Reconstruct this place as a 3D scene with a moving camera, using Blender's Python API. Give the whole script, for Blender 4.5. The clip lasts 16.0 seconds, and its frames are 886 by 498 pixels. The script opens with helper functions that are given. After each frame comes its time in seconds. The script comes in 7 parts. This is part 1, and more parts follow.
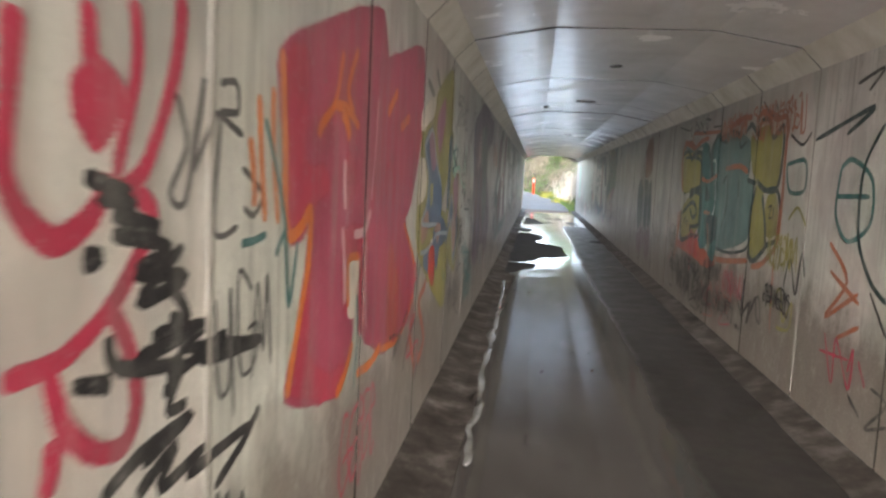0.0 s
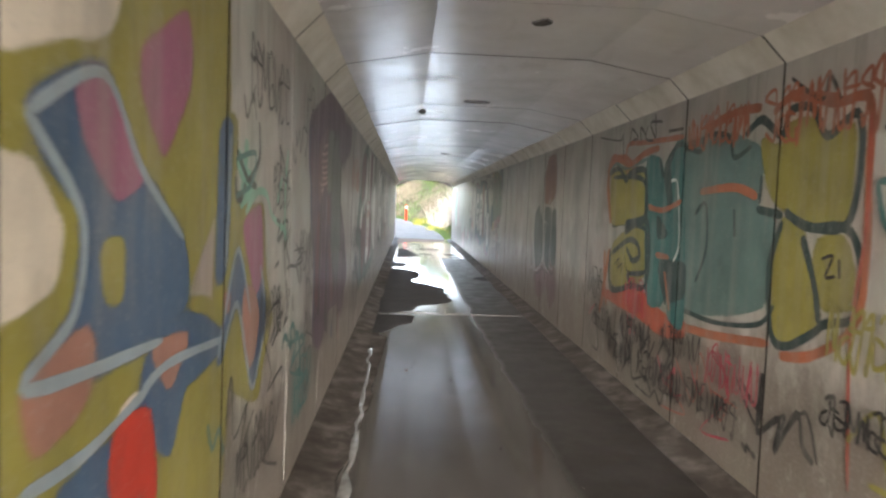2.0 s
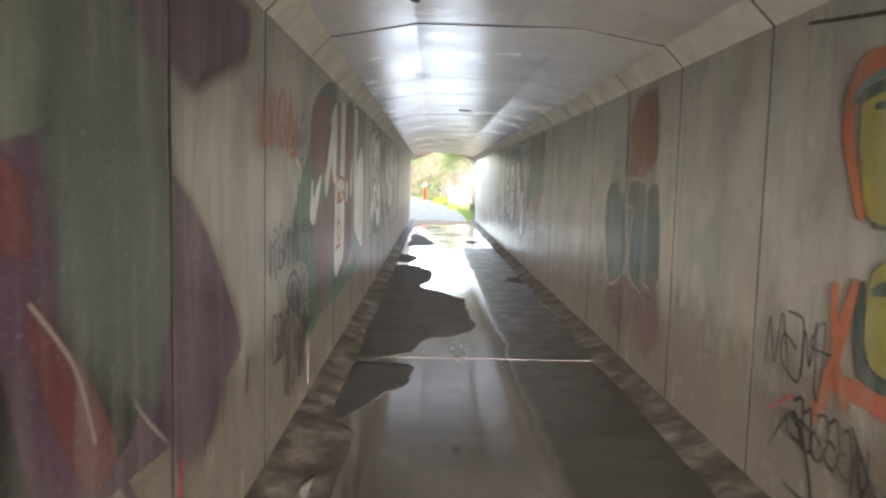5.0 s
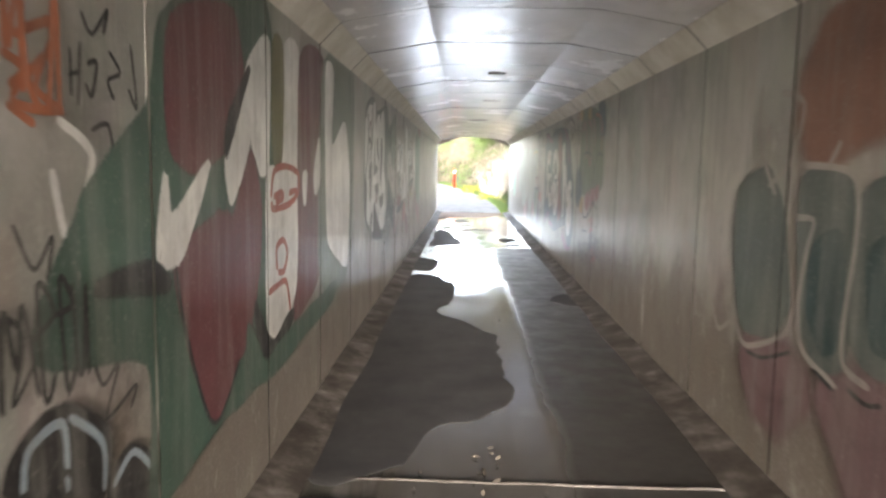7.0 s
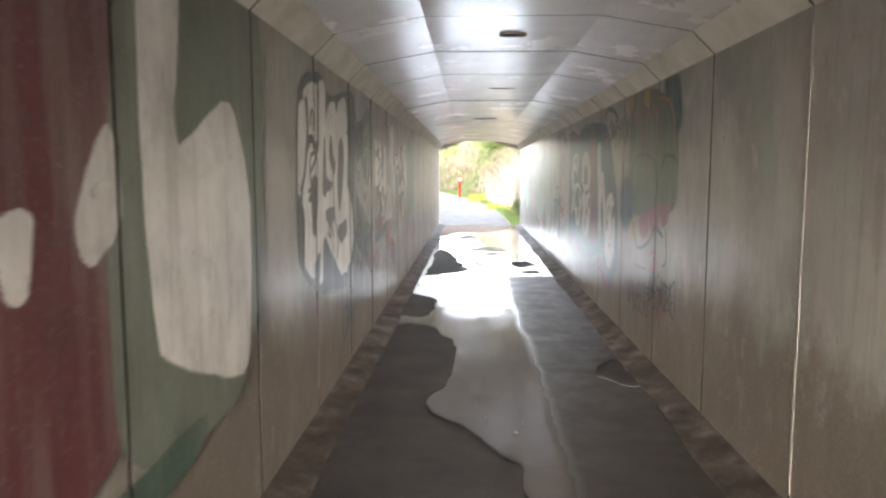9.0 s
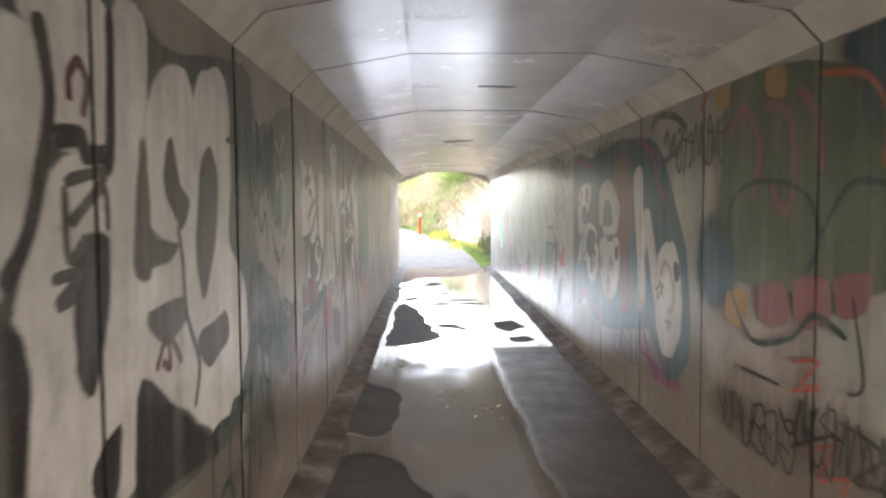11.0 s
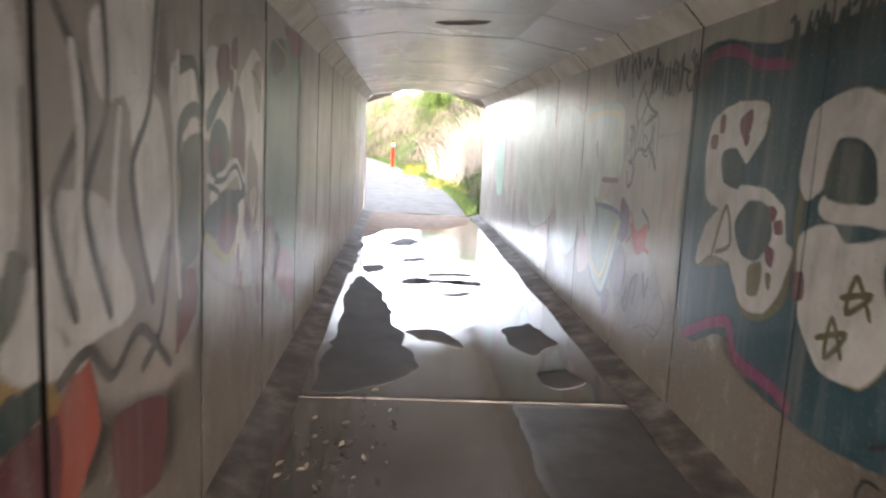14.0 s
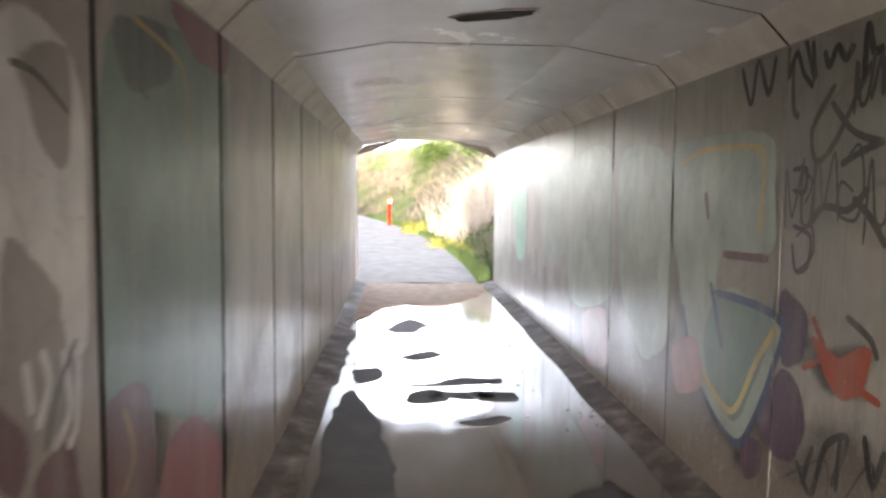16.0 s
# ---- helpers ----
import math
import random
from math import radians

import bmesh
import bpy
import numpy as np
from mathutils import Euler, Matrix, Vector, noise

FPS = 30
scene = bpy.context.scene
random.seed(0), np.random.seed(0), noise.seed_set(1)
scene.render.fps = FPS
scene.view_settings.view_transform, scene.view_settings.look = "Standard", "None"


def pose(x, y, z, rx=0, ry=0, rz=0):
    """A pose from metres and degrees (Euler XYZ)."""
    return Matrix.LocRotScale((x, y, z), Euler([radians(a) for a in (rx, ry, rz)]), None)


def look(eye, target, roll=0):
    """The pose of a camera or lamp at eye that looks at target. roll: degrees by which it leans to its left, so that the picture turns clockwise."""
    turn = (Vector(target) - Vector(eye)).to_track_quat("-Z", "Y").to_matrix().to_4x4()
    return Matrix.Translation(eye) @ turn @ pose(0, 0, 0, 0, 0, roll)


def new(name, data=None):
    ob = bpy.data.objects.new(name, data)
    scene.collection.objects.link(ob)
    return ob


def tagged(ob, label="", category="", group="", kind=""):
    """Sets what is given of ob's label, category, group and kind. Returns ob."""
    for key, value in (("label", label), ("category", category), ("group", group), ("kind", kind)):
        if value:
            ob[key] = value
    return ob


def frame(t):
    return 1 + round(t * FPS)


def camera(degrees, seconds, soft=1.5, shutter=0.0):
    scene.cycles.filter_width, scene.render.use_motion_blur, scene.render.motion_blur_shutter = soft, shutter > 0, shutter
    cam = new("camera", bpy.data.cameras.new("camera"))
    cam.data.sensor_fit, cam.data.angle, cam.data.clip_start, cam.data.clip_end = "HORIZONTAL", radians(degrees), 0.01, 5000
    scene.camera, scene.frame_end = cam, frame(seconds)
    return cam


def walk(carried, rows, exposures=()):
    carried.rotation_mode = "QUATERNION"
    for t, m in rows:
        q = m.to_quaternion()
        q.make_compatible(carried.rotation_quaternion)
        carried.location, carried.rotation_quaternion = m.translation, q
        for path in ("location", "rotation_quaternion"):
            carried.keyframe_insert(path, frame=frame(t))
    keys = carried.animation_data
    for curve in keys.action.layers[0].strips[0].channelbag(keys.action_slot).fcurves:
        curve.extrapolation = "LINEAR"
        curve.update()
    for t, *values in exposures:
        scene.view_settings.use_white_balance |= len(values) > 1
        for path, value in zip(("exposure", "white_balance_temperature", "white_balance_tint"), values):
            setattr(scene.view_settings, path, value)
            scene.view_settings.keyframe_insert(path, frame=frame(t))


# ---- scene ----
cam = camera(63.1, 16.0, soft=2.4, shutter=0.5)
EXPOSURES = [(0, 6.4, 6050, 9), (2.5, 6.95, 6350, 9), (4.5, 7.15, 6500, 9), (7, 7.25, 6700, 11), (11, 7.2, 6900, 14), (14, 7.1, 6900, 16), (16, 6.95, 7050, 17)]
PATH = [
    (0, (-0.628, -0.696, 1.548), (-0.875, 1.278, 1.34), 2.7),
    (0.5, (-0.679, 0.074, 1.548), (-0.859, 2.054, 1.327), 1.7),
    (1, (-0.731, 0.811, 1.548), (-0.855, 2.796, 1.338), 1.8),
    (1.5, (-0.727, 1.549, 1.574), (-0.788, 3.542, 1.419), 2.9),
    (2, (-0.671, 2.273, 1.577), (-0.573, 4.267, 1.455), 2.2),
    (2.5, (-0.65, 2.955, 1.571), (-0.635, 4.941, 1.335), 2.1),
    (3, (-0.616, 3.663, 1.568), (-0.659, 5.648, 1.325), 2.9),
    (3.5, (-0.482, 4.362, 1.56), (-0.5, 6.35, 1.344), 1.2),
    (4, (-0.476, 5.017, 1.569), (-0.46, 7.012, 1.433), 1.6),
    (4.5, (-0.425, 5.74, 1.55), (-0.384, 7.734, 1.397), 1.3),
    (4.7, (-0.427, 5.978, 1.568), (-0.39, 7.97, 1.392), 1.4),
    (6.8, (-0.331, 8.823, 1.576), (-0.343, 10.812, 1.363), 0.4),
    (7, (-0.295, 9.131, 1.591), (-0.351, 11.117, 1.365), 1.0),
    (7.5, (-0.276, 9.843, 1.584), (-0.43, 11.82, 1.317), 1.5),
    (8, (-0.222, 10.57, 1.61), (-0.41, 12.549, 1.387), 0.4),
    (8.5, (-0.225, 11.328, 1.614), (-0.403, 13.306, 1.379), -0.0),
    (8.7, (-0.234, 11.597, 1.622), (-0.362, 13.58, 1.398), -0.3),
    (10.8, (-0.417, 14.542, 1.742), (-0.404, 16.535, 1.573), 0.3),
    (11, (-0.442, 14.884, 1.686), (-0.403, 16.88, 1.57), -0.4),
    (11.5, (-0.399, 15.567, 1.686), (-0.342, 17.564, 1.581), 2.1),
    (12, (-0.434, 16.242, 1.685), (-0.393, 18.237, 1.538), 1.6),
    (12.5, (-0.463, 16.947, 1.678), (-0.397, 18.939, 1.518), 1.0),
    (13, (-0.469, 17.638, 1.659), (-0.429, 19.628, 1.46), 1.9),
    (13.5, (-0.5, 18.346, 1.658), (-0.39, 20.32, 1.357), 2.7),
    (14, (-0.469, 19.062, 1.663), (-0.346, 21.035, 1.361), 2.9),
    (14.5, (-0.454, 19.802, 1.639), (-0.181, 21.77, 1.406), 0.3),
    (15, (-0.489, 20.446, 1.652), (-0.435, 22.427, 1.383), -0.5),
    (15.5, (-0.527, 20.944, 1.693), (-0.538, 22.935, 1.503), 0.8),
    (16, (-0.492, 21.465, 1.707), (-0.37, 23.455, 1.548), 0.6),
]
walk(cam, [(t, look(eye, target, roll)) for t, eye, target, roll in PATH], EXPOSURES)

# ---- light: hazy sky and a low veiled sun at the walker's back ----
SUN_HEIGHT, SUN_TURN = 1.7, 180.0   # low hazy sun behind the walker, shining along the tunnel
world = bpy.data.worlds.new("sky")
scene.world = world
world.use_nodes = True
wn = world.node_tree.nodes
sky = wn.new("ShaderNodeTexSky")
sky.sky_type = "NISHITA"
sky.sun_disc = False
sky.sun_elevation = radians(SUN_HEIGHT)
sky.sun_rotation = radians(SUN_TURN)
sky.air_density, sky.dust_density, sky.ozone_density = 0.32, 2.6, 0.5
wn["Background"].inputs["Strength"].default_value = 0.105
haze = wn.new("ShaderNodeHueSaturation")
haze.inputs["Saturation"].default_value = 0.5
world.node_tree.links.new(sky.outputs[0], haze.inputs["Color"])
world.node_tree.links.new(haze.outputs[0], wn["Background"].inputs["Color"])
sun = new("sun", bpy.data.lights.new("sun", "SUN"))
sun.data.energy, sun.data.angle, sun.data.color = 0.68, radians(5), (1.0, 0.94, 0.89)
sun.matrix_world = look((0, 0, 0), (-math.sin(radians(SUN_TURN)), -math.cos(radians(SUN_TURN)), -math.tan(radians(SUN_HEIGHT))))

# ---- plan ----
HALF = 1.28          # half the clear width
WALL_TOP = 2.39
CROWN = 2.635        # soffit at the middle
START, END = -8.65, 34.84
UNIT, FIRST = 1.335, 4.70   # precast units and the joint they are counted from
JOINTS = [FIRST + UNIT * k for k in range(-10, 23)]
THICK = 0.22


# ---- helpers ----
def mesh_object(name, bm, material, parent=None):
    data = bpy.data.meshes.new(name)
    bm.to_mesh(data)
    bm.free()
    ob = new(name, data)
    for m in (material if isinstance(material, (list, tuple)) else [material]):
        data.materials.append(m)
    if parent is not None:
        ob.parent = parent
    return ob


def part(name, bm, material, parent, label=""):
    ob = mesh_object(name, bm, material, parent)
    return tagged(ob, label) if label else ob


def prism(bm, outline, y0, y1):
    """A bar along y with the given (x, z) outline."""
    a = [bm.verts.new((x, y0, z)) for x, z in outline]
    b = [bm.verts.new((x, y1, z)) for x, z in outline]
    n = len(outline)
    bm.faces.new(a)
    bm.faces.new(b[::-1])
    for i in range(n):
        bm.faces.new((a[i], b[i], b[(i + 1) % n], a[(i + 1) % n]))
    bmesh.ops.recalc_face_normals(bm, faces=bm.faces)


def box(bm, x0, x1, y0, y1, z0, z1):
    prism(bm, [(x0, z0), (x1, z0), (x1, z1), (x0, z1)], y0, y1)


# ---- materials ----
class Nodes:
    """A short way to write a node material."""

    def __init__(self, name):
        self.mat = bpy.data.materials.new(name)
        self.mat.use_nodes = True
        self.tree = self.mat.node_tree
        self.bsdf = self.tree.nodes["Principled BSDF"]
        self.out = self.tree.nodes["Material Output"]
        self.geo = self.tree.nodes.new("ShaderNodeNewGeometry")
        self.pos = self.geo.outputs["Position"]

    def link(self, a, b):
        self.tree.links.new(a, b)

    def scaled(self, sx, sy, sz):
        m = self.tree.nodes.new("ShaderNodeMapping")
        m.inputs["Scale"].default_value = (sx, sy, sz)
        self.link(self.pos, m.inputs["Vector"])
        return m.outputs[0]

    def noise(self, scale, detail=4, rough=0.55, vec=None):
        n = self.tree.nodes.new("ShaderNodeTexNoise")
        n.inputs["Scale"].default_value = scale
        n.inputs["Detail"].default_value = detail
        n.inputs["Roughness"].default_value = rough
        self.link(vec or self.pos, n.inputs["Vector"])
        return n.outputs["Fac"]

    def ramp(self, fac, *stops):
        r = self.tree.nodes.new("ShaderNodeValToRGB")
        els = r.color_ramp.elements
        while len(els) < len(stops):
            els.new(0.5)
        for e, (p, c) in zip(els, stops):
            e.position = p
            e.color = (c, c, c, 1) if isinstance(c, (int, float)) else (*c, 1)
        self.link(fac, r.inputs[0])
        return r.outputs[0]

    def mix(self, fac, a, b, mode="MIX"):
        m = self.tree.nodes.new("ShaderNodeMix")
        m.data_type, m.blend_type = "RGBA", mode
        for i, v in ((0, fac), (6, a), (7, b)):
            if hasattr(v, "is_output"):
                self.link(v, m.inputs[i])
            elif i == 0:
                m.inputs[i].default_value = v
            else:
                m.inputs[i].default_value = (*v, 1)
        return m.outputs[2]

    def bump(self, height, strength=0.3, distance=0.01):
        b = self.tree.nodes.new("ShaderNodeBump")
        b.inputs["Strength"].default_value = strength
        b.inputs["Distance"].default_value = distance
        self.link(height, b.inputs["Height"])
        self.link(b.outputs[0], self.bsdf.inputs["Normal"])

    def set(self, colour=None, rough=None, **more):
        for key, v in (("Base Color", colour), ("Roughness", rough), *more.items()):
            if v is None:
                continue
            sock = self.bsdf.inputs[key]
            if hasattr(v, "is_output"):
                self.link(v, sock)
            elif isinstance(v, tuple):
                sock.default_value = (*v, 1)
            else:
                sock.default_value = v
        return self.mat


def painted_wall():
    """Old off-white paint on concrete: tinted panel by panel, streaked, chipped and scuffed."""
    n = Nodes("painted_concrete")
    info = n.tree.nodes.new("ShaderNodeObjectInfo")
    streak = n.noise(1.0, 5, 0.62, n.scaled(2, 6, 0.45))
    blot = n.noise(1.1, 6, 0.62)
    smear = n.noise(2.6, 5, 0.7, n.scaled(1, 1.0, 0.6))
    grain = n.noise(60, 3, 0.6)
    c = n.ramp(blot, (0.3, (0.50, 0.48, 0.45)), (0.5, (0.62, 0.60, 0.57)), (0.7, (0.70, 0.685, 0.66)))
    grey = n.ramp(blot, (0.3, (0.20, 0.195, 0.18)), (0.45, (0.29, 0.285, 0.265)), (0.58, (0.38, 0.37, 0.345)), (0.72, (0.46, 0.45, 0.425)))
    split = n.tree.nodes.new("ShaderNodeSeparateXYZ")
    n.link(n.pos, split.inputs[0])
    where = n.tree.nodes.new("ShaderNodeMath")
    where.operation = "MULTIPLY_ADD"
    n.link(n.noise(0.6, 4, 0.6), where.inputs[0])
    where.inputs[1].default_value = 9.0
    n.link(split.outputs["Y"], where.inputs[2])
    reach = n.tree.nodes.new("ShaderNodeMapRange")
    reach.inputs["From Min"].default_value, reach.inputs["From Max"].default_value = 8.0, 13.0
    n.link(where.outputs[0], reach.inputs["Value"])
    c = n.mix(reach.outputs[0], c, grey)     # cream gives way to a darker patchy grey some way in
    panel = n.ramp(info.outputs["Random"], (0.0, (0.92, 0.95, 0.86)), (0.3, (0.97, 0.90, 0.86)), (0.6, (0.86, 0.93, 0.89)), (1.0, (1.0, 0.98, 0.95)))
    c = n.mix(0.8, c, panel, "MULTIPLY")
    c = n.mix(n.ramp(n.noise(0.7, 4, 0.6), (0.48, 0.0), (0.64, 0.6)), c, (0.42, 0.48, 0.40))
    c = n.mix(n.ramp(n.noise(0.9, 4, 0.6, n.scaled(1, 1.3, 0.9)), (0.30, 0.45), (0.45, 0.0)), c, (0.54, 0.42, 0.40))
    c = n.mix(n.ramp(smear, (0.48, 0.0), (0.68, 0.6)), c, (0.38, 0.365, 0.35))
    c = n.mix(n.ramp(streak, (0.54, 0.0), (0.74, 0.4)), c, (0.33, 0.31, 0.26))
    # ghosts of older paint, rolled over and rubbed thin
    for where_at, tint, amount in ((3.1, (0.16, 0.19, 0.16), 0.55), (7.7, (0.30, 0.17, 0.14), 0.40), (12.3, (0.21, 0.17, 0.20), 0.40), (17.9, (0.48, 0.47, 0.45), 0.5)):
        shift = n.tree.nodes.new("ShaderNodeVectorMath")
        shift.inputs[1].default_value = (where_at, where_at * 2, 0)
        n.link(n.scaled(1, 1.5, 0.8), shift.inputs[0])
        ghost = n.ramp(n.noise(1.5, 3, 0.5, shift.outputs[0]), (0.54, 0.0), (0.59, amount))
        c = n.mix(ghost, c, n.mix(0.5, c, tint))
    # brown splash marks with a ragged top along the foot, darkened further as shade
    foot = n.tree.nodes.new("ShaderNodeMath")
    foot.operation = "MULTIPLY_ADD"
    n.link(n.noise(1.0, 6, 0.7, n.scaled(3, 3, 1.5)), foot.inputs[0])
    foot.inputs[1].default_value = -1.3
    n.link(split.outputs["Z"], foot.inputs[2])
    c = n.mix(n.ramp(foot.outputs[0], (0.0, 0.78), (0.3, 0.0)), c, (0.12, 0.09, 0.068))
    drip = n.noise(1.0, 3, 0.7, n.scaled(2, 16, 0.55))
    c = n.mix(n.ramp(drip, (0.55, 0.0), (0.68, 0.45)), c, (0.17, 0.165, 0.145))
    runs = n.noise(1.0, 5, 0.65, n.scaled(4, 34, 1.1))
    c = n.mix(n.ramp(runs, (0.56, 0.0), (0.70, 0.4)), c, (0.15, 0.15, 0.125))
    scuff = n.noise(5.0, 6, 0.78, n.scaled(1, 1.6, 1))
    c = n.mix(n.ramp(scuff, (0.30, 0.5), (0.44, 0.0)), c, (0.52, 0.51, 0.48))
    chips = n.noise(16, 4, 0.75, n.scaled(1, 1, 0.45))
    c = n.mix(n.ramp(chips, (0.665, 0.0), (0.70, 0.75)), c, (0.14, 0.13, 0.12))
    c = n.mix(n.ramp(grain, (0.35, 0.25), (0.5, 0.0)), c, (0.42, 0.40, 0.36))
    n.bump(n.mix(0.4, grain, chips), 0.25, 0.005)
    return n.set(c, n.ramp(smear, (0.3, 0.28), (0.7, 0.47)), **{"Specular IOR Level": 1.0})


def soffit_concrete():
    n = Nodes("soffit_concrete")
    blot = n.noise(1.3, 6, 0.65)
    grain = n.noise(45, 3)
    streak = n.noise(1.0, 4, 0.6, n.scaled(5, 1.2, 5))
    c = n.ramp(blot, (0.3, (0.72, 0.70, 0.69)), (0.7, (0.85, 0.83, 0.82)))
    c = n.mix(n.ramp(streak, (0.55, 0.0), (0.78, 0.35)), c, (0.42, 0.39, 0.38))
    n.bump(grain, 0.2, 0.004)
    return n.set(c, n.ramp(blot, (0.3, 0.17), (0.7, 0.30)))


def chamfer_concrete():
    n = Nodes("chamfer_concrete")
    blot = n.noise(2.5, 6, 0.65)
    c = n.ramp(blot, (0.32, (0.62, 0.59, 0.50)), (0.6, (0.82, 0.80, 0.73)))
    n.bump(n.noise(50, 3), 0.25, 0.005)
    return n.set(c, 0.6)


def wet_floor():
    n = Nodes("wet_concrete")
    blot = n.noise(0.8, 6, 0.6)
    grain = n.noise(70, 4, 0.65)
    c = n.ramp(blot, (0.3, (0.045, 0.040, 0.036)), (0.7, (0.11, 0.10, 0.09)))
    c = n.mix(n.ramp(grain, (0.4, 0.5), (0.6, 0.0)), c, (0.012, 0.010, 0.009))
    rough = n.ramp(n.noise(1.7, 5, 0.7), (0.35, 0.03), (0.72, 0.14))
    # the side away from the channel is rougher, its dark wall reflection painted in
    split = n.tree.nodes.new("ShaderNodeSeparateXYZ")
    n.link(n.pos, split.inputs[0])
    edge = n.tree.nodes.new("ShaderNodeMath")
    edge.operation = "MULTIPLY_ADD"
    n.link(n.noise(1.3, 4, 0.55, n.scaled(1, 0.5, 1)), edge.inputs[0])
    edge.inputs[1].default_value = 0.22
    n.link(split.outputs["X"], edge.inputs[2])
    wall_reflection = n.ramp(edge.outputs[0], (0.35, 0.0), (0.47, 1.0))
    until = n.tree.nodes.new("ShaderNodeMapRange")
    until.inputs["From Min"].default_value, until.inputs["From Max"].default_value = 23.5, 23.4
    n.link(split.outputs["Y"], until.inputs["Value"])
    wall_reflection = n.mix(1.0, wall_reflection, until.outputs[0], "MULTIPLY")
    rough = n.mix(wall_reflection, rough, n.ramp(n.noise(3.0, 5, 0.65), (0.3, 0.34), (0.7, 0.6)))
    c = n.mix(wall_reflection, c, n.mix(0.75, c, (0.006, 0.004, 0.003)))
    n.bump(n.mix(0.6, n.noise(9, 3), n.noise(2.6, 3, 0.6, n.scaled(0.7, 1.6, 1))), 0.10, 0.01)
    return n.set(c, rough, **{"IOR": 1.95, "Specular IOR Level": n.ramp(wall_reflection, (0.0, 0.5), (1.0, 0.22))})


def damp_silt():
    n = Nodes("damp_silt")
    blot = n.noise(3.0, 6, 0.6)
    grain = n.noise(90, 4, 0.7)
    c = n.ramp(blot, (0.3, (0.018, 0.017, 0.018)), (0.7, (0.045, 0.043, 0.042)))
    c = n.mix(n.ramp(grain, (0.45, 0.5), (0.65, 0.0)), c, (0.012, 0.011, 0.011))
    n.bump(grain, 0.6, 0.006)
    return n.set(c, 0.75, **{"Specular IOR Level": 0.15})


def fillet_concrete():
    n = Nodes("fillet_concrete")
    blot = n.noise(4.0, 6, 0.65)
    c = n.ramp(blot, (0.3, (0.022, 0.018, 0.015)), (0.5, (0.05, 0.042, 0.036)), (0.66, (0.11, 0.098, 0.088)), (0.74, (0.19, 0.175, 0.16)))
    n.bump(n.mix(0.5, n.noise(60, 4), n.noise(9, 3)), 0.4, 0.008)
    return n.set(c, n.ramp(n.noise(2.2, 4, 0.6), (0.4, 0.65), (0.6, 0.9)), **{"Specular IOR Level": 0.15})


def plain(name, colour, rough=0.6, spread=0.15, scale=8.0, relief=0.2, sheen=0.3):
    """A surface of one colour with blotches and a fine grain."""
    n = Nodes(name)
    lo = tuple(v * (1 - spread) for v in colour)
    hi = tuple(min(1.0, v * (1 + spread)) for v in colour)
    c = n.ramp(n.noise(scale, 5, 0.6), (0.3, lo), (0.7, hi))
    n.bump(n.noise(scale * 8, 3), relief, 0.004)
    return n.set(c, rough, **{"Specular IOR Level": sheen})


WALL = painted_wall()
SOFFIT = soffit_concrete()
CHAMFER = chamfer_concrete()
WET = wet_floor()
SILT = damp_silt()
FILLET = fillet_concrete()
JOINT = plain("joint_filler", (0.05, 0.045, 0.04), 0.8)
ASPHALT = plain("asphalt_path", (0.25, 0.245, 0.24), 0.9, 0.2, 3.0, 0.5, 0.1)
SOIL = plain("bank_soil", (0.055, 0.050, 0.030), 0.95, 0.35, 1.2, 0.6, 0.05)
POST_ORANGE = plain("orange_plastic", (0.34, 0.010, 0.003), 0.7, 0.15, 8.0, 0.1, 0.05)

# ---- structure: floor, walls, soffit ----
bm = bmesh.new()
box(bm, -HALF - THICK, HALF + THICK, START, END, -0.25, 0.0)
floor = tagged(mesh_object("floor", bm, WET), "wet dark concrete underpass floor with a film of water", "floor", kind="structure")


GAPS = {}


def wall_panels(name, side, label):
    """One side wall: a backing with a precast panel for every unit."""
    bm = bmesh.new()
    x0, x1 = sorted((side * (HALF + 0.02), side * (HALF + THICK)))
    box(bm, x0, x1, START, END, 0.0, CROWN + 0.25)
    wall = tagged(mesh_object(name, bm, JOINT), label, "wall", kind="structure")
    rng = random.Random(5 if side > 0 else 6)
    for k, y0 in enumerate(JOINTS):
        y1 = y0 + UNIT
        gap = rng.choice((0.004, 0.006, 0.009)) if side > 0 else rng.choice((0.006, 0.009, 0.012)) if y0 < 17 else rng.choice((0.012, 0.018, 0.024))
        GAPS[side, k] = gap
        a, b = max(y0 + gap, START), min(y1 - gap, END)
        if b - a < 0.05:
            continue
        bm = bmesh.new()
        face, back = side * HALF, side * (HALF + 0.019)
        prism_bevelled(bm, face, back, a, b, 0.0, WALL_TOP)
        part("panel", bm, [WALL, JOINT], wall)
    return wall


def prism_bevelled(bm, face, back, y0, y1, z0, z1):
    """A wall panel with its two upright edges chamfered."""
    e = 0.0035
    d = e if back > face else -e
    rows = [(back, y0), (face + d, y0), (face, y0 + e), (face, y1 - e), (face + d, y1), (back, y1)]
    lo = [bm.verts.new((x, y, z0)) for x, y in rows]
    hi = [bm.verts.new((x, y, z1)) for x, y in rows]
    bm.faces.new(lo)
    bm.faces.new(hi[::-1])
    for i in range(6):
        j = (i + 1) % 6
        bm.faces.new((lo[i], lo[j], hi[j], hi[i])).material_index = 0 if i == 2 else 1
    bmesh.ops.recalc_face_normals(bm, faces=bm.faces)


wall_left = wall_panels("wall_left", -1, "white-painted precast concrete panel wall covered in graffiti")
wall_right = wall_panels("wall_right", 1, "white-painted precast concrete panel wall covered in graffiti")

